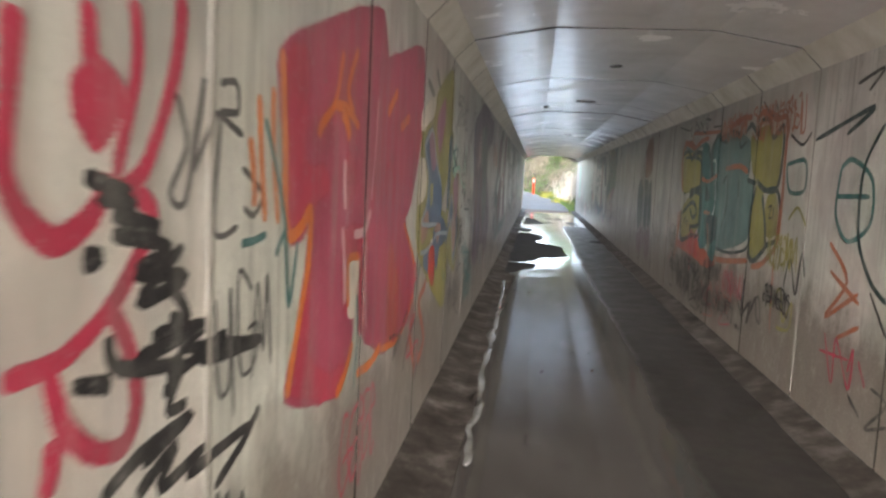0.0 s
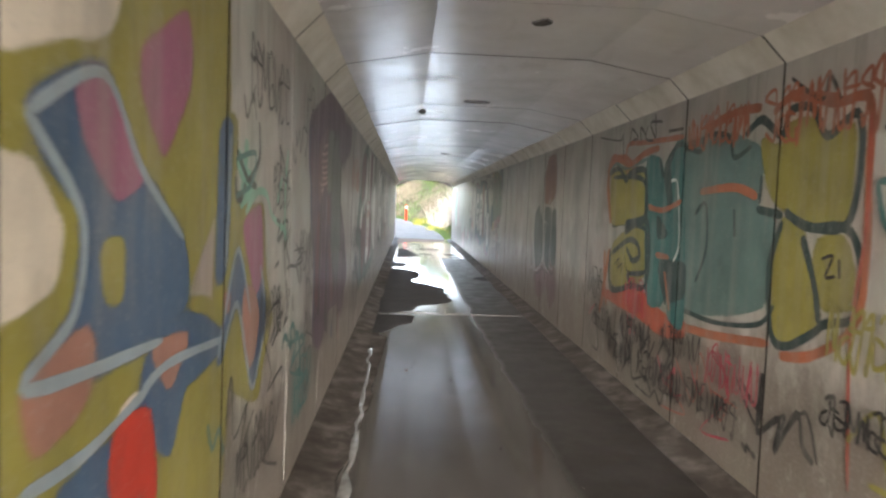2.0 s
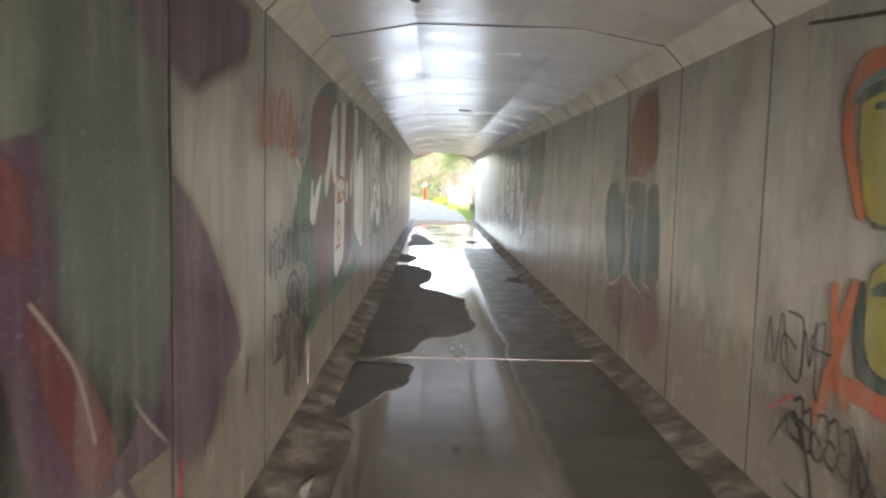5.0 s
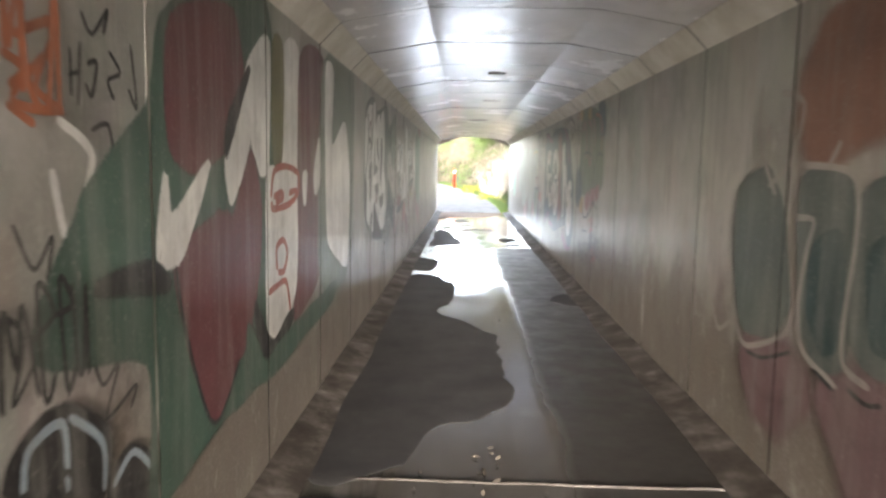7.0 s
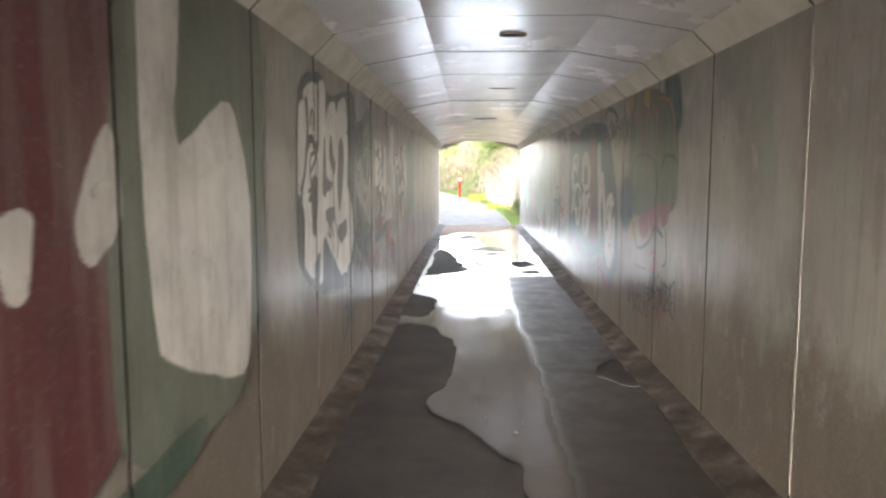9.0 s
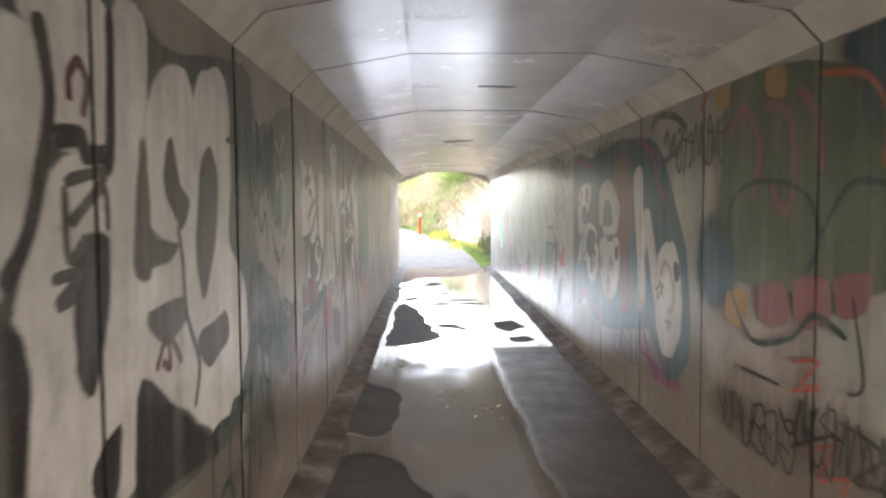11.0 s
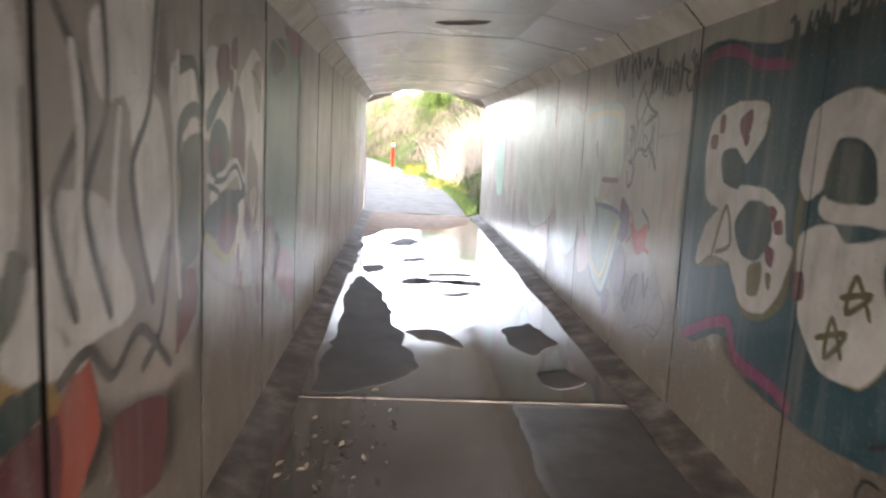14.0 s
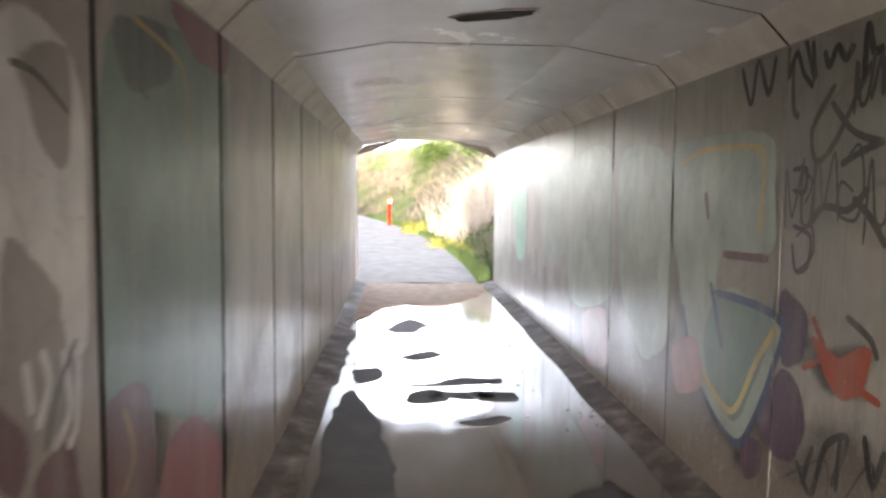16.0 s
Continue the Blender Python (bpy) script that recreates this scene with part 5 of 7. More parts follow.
piece("graffiti_letters", 1, "teal and olive block letters over an orange-red base", [
    ("base", ORANGERED, 0, ["9.37 0.76, 8.17 0.91, 7.59 0.81, 7.22 0.83, 7.2 0.72, 7.67 0.66, 8.28 0.71"]),
    ("fill", OLIVE, 0, ["9.2 1.96, 8.65 1.95, 8.24 1.91, 8.17 1.75, 8.18 1.55, 8.59 1.49, 9.11 1.48", "9.05 1.25, 8.59 1.42, 8.09 1.47, 8.03 1.17, 8.21 1.01, 8.52 0.92, 9.03 0.91"]),
    ("fill_teal", TEAL, 0, ["8.19 1.95, 7.87 2, 7.75 1.86, 7.55 2.06, 7.4 2.08, 7.22 0.83, 7.5 0.81, 7.57 1, 7.7 0.87, 8.03 0.91"]),
    ("shade", GREENBLACK, 0, ["7.85 1.55, 7.63 1.42, 7.83 1.39", "7.75 1.18, 7.27 1.22, 7.24 1.01, 7.61 0.94", "7.75 1.89, 7.67 1.98, 7.58 1.7, 7.61 1.6"]),
    ("outline", GREENBLACK, 0.04, ["8.19 1.95, 8.03 0.91", "7.87 2, 7.75 1.86, 7.55 2.06, 7.4 2.08", "9.14 1.9, 8.25 1.85, 8.16 1.51, 8.63 1.47, 8.11 1.43, 8.06 1.11, 8.55 1.03, 8.43 0.96", "7.55 1.18, 7.6 0.89"]),
    ("highlight", GREYWHITE, 0.02, ["7.6 1.82, 7.47 1.79, 7.38 1.37, 7.47 1.23"]),
    ("edge", ORANGEDULL, 0.04, ["8.7 1.9, 8.74 2.17, 8.24 2.16, 7.4 2.13", "7.86 1.25, 7.56 1.25", "8.09 1.63, 7.76 1.6, 7.37 1.67", "7.64 1.14, 7.5 0.86"]),
    ("outline", GREENBLACK, 0.05, ["9.28 1.94, 8.97 1.98, 8.73 1.86, 8.64 1.92, 8.28 1.94, 8.17 1.85, 8.15 1.6, 8.24 1.52, 8.68 1.48", "9.07 1.18, 8.58 1.33, 8.33 1.31, 8.25 1.21, 8.44 1.16, 8.62 1.26", "8.65 1.48, 8.67 1.4, 8.43 1.46, 8.08 1.5, 8 1.13, 8.11 0.96, 8.42 0.94, 9.05 0.84, 9.14 1.14"]),
    ("highlight", TEALMID, 0.03, ["9.34 1.93, 9.08 2.03, 8.77 1.97, 8.29 2.01, 8.16 2.02"]),
    ("surround", ORANGEDULL, 0.05, ["9.34 1.93, 9.17 2.1, 8.66 2, 8.25 2.07, 7.9 2.09", "9.17 0.67, 9.29 0.92, 9.32 1.19"]),
    ("scrawl", BLACK, 0.014, ["8.96 1.08, 8.82 1.15, 8.86 1.05, 8.73 1.11, 8.74 1.02", "8.65 1.18, 8.6 1.07, 8.48 1.05, 8.56 1.01"]),
])
piece("graffiti_tag", 1, "black and red tags under the block letters", [
    ("stroke", BLACK, 0.022, ["8.15 0.55, 7.98 0.51, 8.1 0.44, 7.88 0.6, 7.91 0.41, 7.76 0.58", "7.74 0.42, 7.56 0.61, 7.45 0.52, 7.62 0.32, 7.36 0.52", "8.58 0.15, 8.36 0.33, 8.26 0.17, 7.94 0.25, 7.79 0.13, 8.18 0.13", "7.79 0.13, 7.7 0.2, 7.58 0.13, 7.51 0.26", "8.66 2.16, 8.64 2.31, 8.45 2.22, 8.59 2.21", "8.37 2.18, 8.39 2.3, 8.25 2.22", "8.2 2.3, 8.24 2.19, 8.06 2.16", "8.03 2.37, 8 2.18, 8.14 2.31, 7.86 2.29", "9.8 0.31, 9.57 0.54, 9.39 0.2, 9.64 0.18", "9.13 0.63, 8.89 0.38, 8.84 0.69", "8.77 0.23, 8.66 0.13", "7.72 2.2, 7.41 2.19"]),
    ("stroke", CRIMSON, 0.016, ["7.69 0.49, 7.51 0.31, 7.43 0.37, 7.31 0.47, 7.37 0.27, 7.17 0.31", "8.5 0.69, 8.39 0.52, 8.35 0.72, 8.25 0.52", "9.83 0.48, 9.59 0.62"]),
])
piece("graffiti_letters", 1, "dark green letters with pale rubbed edges over rust paint", [
    ("haze", RUSTBROWN, 0, ["12.53 2.04, 12.31 2.25, 12.02 2.23, 11.96 1.85, 12.19 1.77, 12.34 1.66, 12.5 1.81"]),
    ("haze", MAUVEDARK, 0, ["13.08 0.61, 12.6 0.65, 12.43 0.57, 12.62 0.41, 12.93 0.4", "12.2 0.62, 12.03 0.7, 11.78 0.63, 11.75 0.44, 11.96 0.41"]),
    ("haze", MAUVEDARK, 0, ["12.93 0.64, 12.63 0.67, 12.59 0.6, 12.84 0.54", "12.03 0.72, 11.79 0.73, 11.8 0.66, 11.98 0.64"]),
    ("fill", GREENGREY, 0, ["13.32 1.49, 12.95 1.61, 12.73 1.39, 12.61 0.96, 12.8 0.77, 13.17 0.75, 13.34 1.12", "12.56 1.56, 12.16 1.57, 12.06 1.34, 12.08 0.81, 12.33 0.76, 12.5 0.98", "12.05 1.48, 11.78 1.55, 11.68 0.89, 11.95 0.85, 12.08 1.01"]),
    ("shade", GREENBLACK, 0, ["12.4 1.26, 12.17 1.33, 12.13 0.91, 12.28 0.82, 12.42 1", "11.95 1.28, 11.75 1.35, 11.69 0.97, 11.88 0.94"]),
    ("outline", GREYWARM, 0.03, ["12.6 1.63, 12.19 1.61, 12.07 1.52, 12.06 1.29, 12.1 1.01, 12.08 0.81, 11.88 0.77", "12.6 1.38, 12.42 1.38, 12.46 1.25, 12.51 0.98, 12.44 0.78, 12.12 0.7", "13.28 0.76, 13.09 0.64, 12.63 0.81, 12.58 0.95", "13.08 2.05, 13.08 1.76, 12.84 1.48", "12.84 1.99, 12.59 1.91, 12.69 1.65, 12.93 1.52", "13.64 0.76, 13.52 0.64, 13.28 0.76", "12.23 1.73, 12.31 1.63"]),
    ("scratch", BLACK, 0.02, ["13.08 0.61, 12.86 0.63, 12.55 0.74", "12.32 0.72, 12.14 0.68", "12.03 0.72, 11.9 0.7, 11.79 0.73"]),
])
piece("graffiti_tag", 1, "smeared charcoal swirl high on grey paint", [
    ("stroke", CHARCOAL, 0.05, ["20.46 2.28, 20.26 2.35, 19.91 2.3, 19.68 2.19", "20.14 2.13, 20.07 2.21, 20.01 2.06, 19.93 2.17, 19.88 2.02, 19.81 2.13", "20.47 2.03, 20.23 1.99, 19.81 2.08"]),
])
piece("graffiti_letters", 1, "dark green bubble letters with rose loops and ochre spots", [
    ("fill", DULLGREEN, 0, ["19.02 2.39, 18.16 2.32, 17.69 2.19, 17.48 2.01, 17.46 1.44, 17.89 1.31, 18.9 1.28, 19.15 1.5, 19.08 1.89"]),
    ("haze", TEALDARK, 0, ["17.77 2.36, 17.63 2.39, 17.49 2.22, 17.52 2.06", "19.24 1.49, 18.98 1.34, 19.14 1.16, 19.32 1.28"]),
    ("loop", ROSE, 0.05, ["19.01 2.08, 18.81 2.21, 18.62 1.99, 18.69 1.72", "18.58 2.2, 18.31 2.11, 18.26 1.8, 18.34 1.65, 18.49 1.78", "18.24 2.23, 18.07 2.09, 18.02 1.84"]),
    ("base", ROSE, 0, ["18.59 1.25, 18.35 1.29, 18.29 1.15, 18.42 1.08, 18.58 1.11", "18.22 1.32, 17.97 1.35, 17.95 1.2, 18.11 1.13, 18.22 1.19", "17.89 1.36, 17.66 1.4, 17.69 1.27, 17.84 1.22"]),
    ("patch", OCHRE, 0, ["19.18 2.4, 19.02 2.41, 19.03 2.26, 19.18 2.27", "18.55 2.35, 18.38 2.35, 18.37 2.22, 18.54 2.25", "18.98 1.18, 18.76 1.2, 18.78 1.04, 19.01 1.04"]),
    ("outline", GREENBLACK, 0.03, ["18.91 1.35, 18.99 1.63, 18.78 1.79, 18.4 1.8, 18.13 1.72, 18.03 1.54, 18.12 1.38", "18.03 1.54, 17.82 1.76, 17.6 1.77, 17.47 1.73", "18.98 1.24, 18.68 0.97, 18.26 1.05, 18.06 1.19, 17.8 1.13"]),
    ("outline", ORANGEDULL, 0.03, ["18.06 2.26, 17.73 2.2, 17.58 2.05, 17.58 1.82", "19.45 2.27, 19.19 2.43, 18.73 2.38"]),
])
piece("graffiti_tag", 1, "red and black marker tags near the wall foot", [
    ("stroke", REDDULL, 0.02, ["18.25 0.94, 18.01 0.99, 18.15 0.86, 18 0.87, 18.25 0.8", "18.08 0.56, 17.86 0.66, 17.98 0.47, 17.77 0.55, 17.81 0.46"]),
    ("stroke", BLACK, 0.018, ["18.81 0.79, 18.36 0.8", "17.82 0.77, 17.53 0.73, 17.73 0.56, 17.52 0.6", "17.77 1.32, 17.68 0.97, 17.79 0.9", "18.36 0.69, 18.24 0.59, 18.14 0.78, 18.09 0.64, 18 0.79", "19.12 0.62, 18.95 0.4, 18.88 0.64, 18.72 0.37, 18.6 0.62", "18.24 0.53, 17.9 0.69, 17.86 0.64"]),
])
piece("graffiti_letters", 1, "white spotted letters on a teal ground edged magenta", [
    ("ground", TEALDARK, 0, ["23.3 0.61, 23.43 2.11, 23.1 2.26, 22.48 2.17, 21.77 2.22, 21.33 2.25, 20.34 2.15, 19.84 1.61, 19.66 1.31, 19.59 0.71, 19.92 0.41, 20.16 0.5, 20.47 0.73, 21.14 0.63, 21.7 0.53, 22.41 0.56, 22.22 0.61, 22.75 0.71"]),
    ("shade", RUST, 0, ["21.5 2.09, 21.17 2.18, 20.97 1.62, 21.12 1.28, 20.9 0.9, 21.25 0.74, 21.39 1.16, 21.38 1.73"]),
    ("outline", OLIVEDARK, 0.05, ["22.86 1.91, 22.52 1.89, 22.53 1.76, 22.7 1.62", "23.15 1.68, 23.07 1.43, 22.91 1.36, 23.15 1.03, 22.74 1.1, 22.55 0.9, 22.35 0.9, 22.19 1.01, 22.15 1.24", "21.8 1.92, 21.54 1.86, 21.36 1.68, 21.42 1.52, 21.37 1.21, 21.44 0.98, 21.6 0.82, 21.86 0.88, 22.09 1.15, 22.12 1.48, 22.05 1.75, 21.8 1.92"]),
    ("letter", WHITE, 0, ["22.86 1.91, 22.52 1.89, 22.53 1.76, 22.7 1.62, 22.89 1.67, 22.96 1.59, 22.87 1.49, 22.45 1.49, 22.27 1.42, 22.22 1.27, 22.15 1.24, 22.23 1.04, 22.36 0.92, 22.55 0.92, 22.64 1, 22.74 1.1, 22.99 1.11, 23.15 1.03, 23.06 1.24, 22.91 1.36, 23.1 1.43, 23.15 1.68, 23.09 1.83", "22.14 1.57, 22.09 1.85, 21.8 1.92, 21.57 1.84, 21.38 1.7, 21.39 1.58, 21.52 1.44, 21.94 1.43, 21.93 1.51, 21.63 1.52, 21.64 1.67, 21.77 1.76, 21.92 1.75, 21.96 1.58, 22.07 1.49", "22.09 1.3, 21.88 1.38, 21.76 1.32, 21.44 1.38, 21.36 1.26, 21.4 1.03, 21.58 0.83, 21.83 0.81, 22.02 0.98", "20.9 1.93, 20.7 1.97, 20.63 1.38, 20.58 0.94, 20.74 0.84, 20.77 1.21, 20.86 1.58", "20.64 1.41, 20.64 1.6, 20.56 1.64, 20.47 1.62, 20.36 1.4, 20.26 1.2, 20.19 0.94, 20.27 0.9, 20.39 1.09, 20.53 1.4, 20.59 1.3", "20.24 1.31, 20.07 1.41, 19.91 1.4, 19.8 1.25, 19.76 1.07, 19.77 0.83, 19.94 0.62, 20.13 0.61, 20.27 0.76, 20.31 1, 20.24 1.12"]),
    ("counter", GREENBLACK, 0, ["22.71 1.3, 22.6 1.41, 22.4 1.41, 22.35 1.28, 22.45 1.17, 22.61 1.17", "22.94 1.65, 22.8 1.67, 22.7 1.6, 22.73 1.5, 22.9 1.52"]),
    ("spot", MAROON, 0, ["22.38 1.42, 22.32 1.41, 22.33 1.36, 22.37 1.38", "22.32 1.35, 22.26 1.36, 22.25 1.31, 22.3 1.31", "22.37 1.23, 22.31 1.22, 22.31 1.15, 22.36 1.17", "23.11 1.75, 23.04 1.75, 23.04 1.69, 23.1 1.69", "23.01 1.86, 22.96 1.85, 22.96 1.78, 23.01 1.78", "22.77 1.84, 22.66 1.87, 22.67 1.78, 22.75 1.77", "22.74 1.77, 22.67 1.75, 22.69 1.71", "22.11 1.14, 22.04 1.16, 22.02 1.07, 22.09 1.05"]),
    ("spot", OLIVEDARK, 0, ["22.52 1.09, 22.41 1.14, 22.41 1, 22.5 0.98", "22.34 1.1, 22.3 1.1, 22.31 1.04"]),
    ("star", OLIVEDARK, 0.025, ["21.76 1.12, 21.57 1.17, 21.71 1.07, 21.67 1.22, 21.56 1.07", "21.89 0.92, 21.69 0.99, 21.81 0.86, 21.79 1.03, 21.7 0.88", "22.96 1.09, 22.84 1.38, 22.75 1.19, 22.92 1.12"]),
    ("star", OLIVEDARK, 0.025, ["20.33 1.05, 20.13 1.1, 20.27 0.98, 20.21 1.13, 20.14 1.01", "20.08 0.84, 19.96 0.85, 20.05 0.79"]),
    ("ring", GREYWARM, 0.05, ["20.19 1.17, 20.1 1.27, 19.98 1.22, 19.9 1.08, 19.93 0.96, 20.03 0.92"]),
    ("counter", GREENBLACK, 0, ["19.9 1.28, 19.81 1.27, 19.79 1.2, 19.87 1.16", "20.03 1.48, 19.98 1.46, 20 1.42"]),
    ("counter", GREENBLACK, 0, ["21.51 1.29, 21.4 1.32, 21.4 1.22, 21.48 1.19", "21.95 1.58, 21.88 1.72, 21.7 1.69, 21.64 1.52, 21.92 1.51"]),
    ("halo", MAGENTA, 0.05, ["20.77 0.53, 20.32 0.47, 20.01 0.4, 19.71 0.46", "20.83 2.23, 20.44 2.09, 20.26 1.83, 20.05 1.68"]),
    ("panel", OLIVEDARK, 0.03, ["21.54 2.17, 21.42 1.8, 21.44 1.6", "21.23 0.85, 20.96 1.02, 21.07 1.4, 21.04 1.66"]),
    ("edge", MAGENTA, 0.06, ["23.26 0.56, 22.71 0.78, 22.56 0.63, 22.18 0.6, 22 0.55", "23.4 2.08, 23.15 2.21, 22.85 2.19, 22.66 2.11, 22.3 2.08", "20.59 0.67, 20.37 0.42, 19.96 0.39"]),
])
piece("graffiti_tag", 1, "thin grey looping tag on pale concrete", [
    ("stroke", CHARCOAL, 0.012, ["24.58 0.42, 24.27 0.61, 24.25 0.35, 23.99 0.71, 23.97 0.39, 23.74 0.7, 23.57 0.6, 23.71 0.41, 23.97 0.43", "24.25 0.31, 23.88 0.45, 23.64 0.45"]),
    ("stroke", GREYWARM, 0.02, ["25.12 2.37, 24.64 2.37, 24.74 2.23", "24.43 2.37, 24.24 2.37, 24.13 2.27", "24.6 1.92, 24.21 2.17, 23.71 2.15, 23.76 1.77", "24 1.75, 23.54 1.77"]),
])
piece("graffiti_letters", 1, "pale teal letter with yellow edge and purple lobes", [
    ("lobe", PURPLE, 0, ["24.65 0.89, 24.52 0.86, 24.45 0.71, 24.53 0.54, 24.66 0.5, 24.82 0.61", "25.02 0.46, 24.81 0.48, 24.83 0.35, 24.95 0.28", "24.67 1.25, 24.48 1.18, 24.49 1, 24.64 0.94"]),
    ("fill", MINTPALE, 0, ["26.04 1.97, 25.66 2.02, 25.1 2.02, 24.82 1.96, 24.79 1.75, 24.79 1.45, 25.29 1.41, 25.38 1.18, 25.15 1.2, 24.74 1.14, 24.65 1.1, 24.72 0.9, 24.96 0.51, 25.14 0.42, 25.48 0.54, 25.75 0.82, 25.94 1.33", "27.17 1.93, 26.52 1.97, 26.13 1.9, 26.05 1.13, 26.13 0.74, 26.48 0.54, 26.91 0.76, 27.11 1.36", "29.15 1.96, 27.49 1.99, 27.29 0.97, 27.85 0.7, 28.76 0.67"]),
    ("inner", TEALGREY, 0, ["25.33 1.15, 25.02 1.16, 24.76 1.1, 24.92 0.76, 25.09 0.53, 25.36 0.61, 25.49 0.87"]),
    ("edge", OCHREPALE, 0.035, ["25.94 1.89, 25.57 1.96, 24.97 1.94, 24.89 1.83, 24.91 1.5", "25.57 0.72, 25.14 0.55, 24.88 0.89, 24.7 1.1", "27.09 1.85, 26.51 1.91, 26.23 1.83, 26.18 1.57"]),
    ("outline", NAVY, 0.04, ["25.82 1.02, 25.66 0.7, 25.36 0.48, 25.04 0.41, 24.85 0.64, 24.72 0.9, 24.65 1.1, 24.9 1.16, 25.38 1.16", "25.44 1.21, 25.26 0.86"]),
    ("smear", MAUVEDARK, 0.04, ["25.55 1.72, 25.5 1.56", "26.57 1.23, 26.44 1.12", "25.3 1.38, 24.81 1.4"]),
])
piece("graffiti_letters", 1, "faded mint letters on pale concrete", [
    ("fill", MINTPALE, 0, ["28.54 1.99, 27.49 2.05, 27.38 0.96, 28.1 0.87", "27.17 1.99, 26.19 1.94, 26.08 0.75, 26.63 0.59, 27.08 1", "30.38 2.06, 29.16 2.08, 29.06 1.11, 30.09 0.96"]),
    ("patch", MINT, 0, ["32.87 2.07, 31.58 2.03, 31.46 0.92, 32.17 0.78"]),
    ("patch", PINKGREY, 0, ["25.97 0.7, 25.63 0.84, 25.52 0.6, 25.86 0.47", "28.28 0.52, 27.52 0.7, 27.4 0.28, 28.03 0.13"]),
])
piece("graffiti_tag", 1, "black swirling tags and an orange-red splash", [
    ("splash", ORANGERED, 0, ["24.41 1.1, 24.24 1.04, 24.04 1.13, 24.09 0.96, 24.23 0.92"]),
    ("streak", ORANGERED, 0.03, ["24.42 1.19, 24.32 1.07", "24.13 0.97, 23.96 0.94", "24.36 1.01, 24.48 0.95"]),
    ("stroke", PURPLE, 0.012, ["24.58 1.52, 24.47 1.58, 24.44 1.46, 24.57 1.37, 24.6 1.47", "24.58 1.82, 24.47 1.77, 24.52 1.67"]),
    ("stroke", CHARCOAL, 0.03, ["24.34 2.16, 24.49 1.99, 24.45 1.85, 24.32 1.93, 24.12 2.21", "24.28 1.83, 24.14 1.88, 24.02 1.91", "24.19 1.7, 24.07 1.62, 23.98 1.52", "24.36 2.09, 24.21 1.96, 24.02 1.9", "24.19 1.23, 24.04 1.17, 23.99 1.1", "24.09 1.74, 24.22 1.65, 24.38 1.66, 24.49 1.57", "24.67 2.31, 24.65 2.1, 24.6 2.05"]),
    ("stroke", BLACK, 0.03, ["25.16 2.36, 25.05 2.16, 24.99 2.37, 24.88 2.19, 24.82 2.36", "24.71 2.39, 24.71 2.24, 24.64 2.34, 24.58 2.24, 24.5 2.17", "24.58 2.4, 24.49 2.2, 24.52 2.37", "24.43 2.31, 24.39 2.24, 24.34 2.31, 24.28 2.25, 24.23 2.3", "24.16 2.15, 24.15 2.36, 24.11 2.25, 24.05 2.25", "24.49 0.53, 24.37 0.43, 24.28 0.67, 24.14 0.75, 24.23 0.52", "24.18 0.75, 24.2 0.51", "24.04 0.8, 23.98 0.62, 23.92 0.78", "24.37 0.64, 24.44 0.44"]),
    ("stroke", PURPLE, 0.02, ["24.61 1.57, 24.47 1.53, 24.48 1.4, 24.57 1.37, 24.61 1.49", "24.63 1.82, 24.52 1.82, 24.53 1.72, 24.62 1.73"]),
])

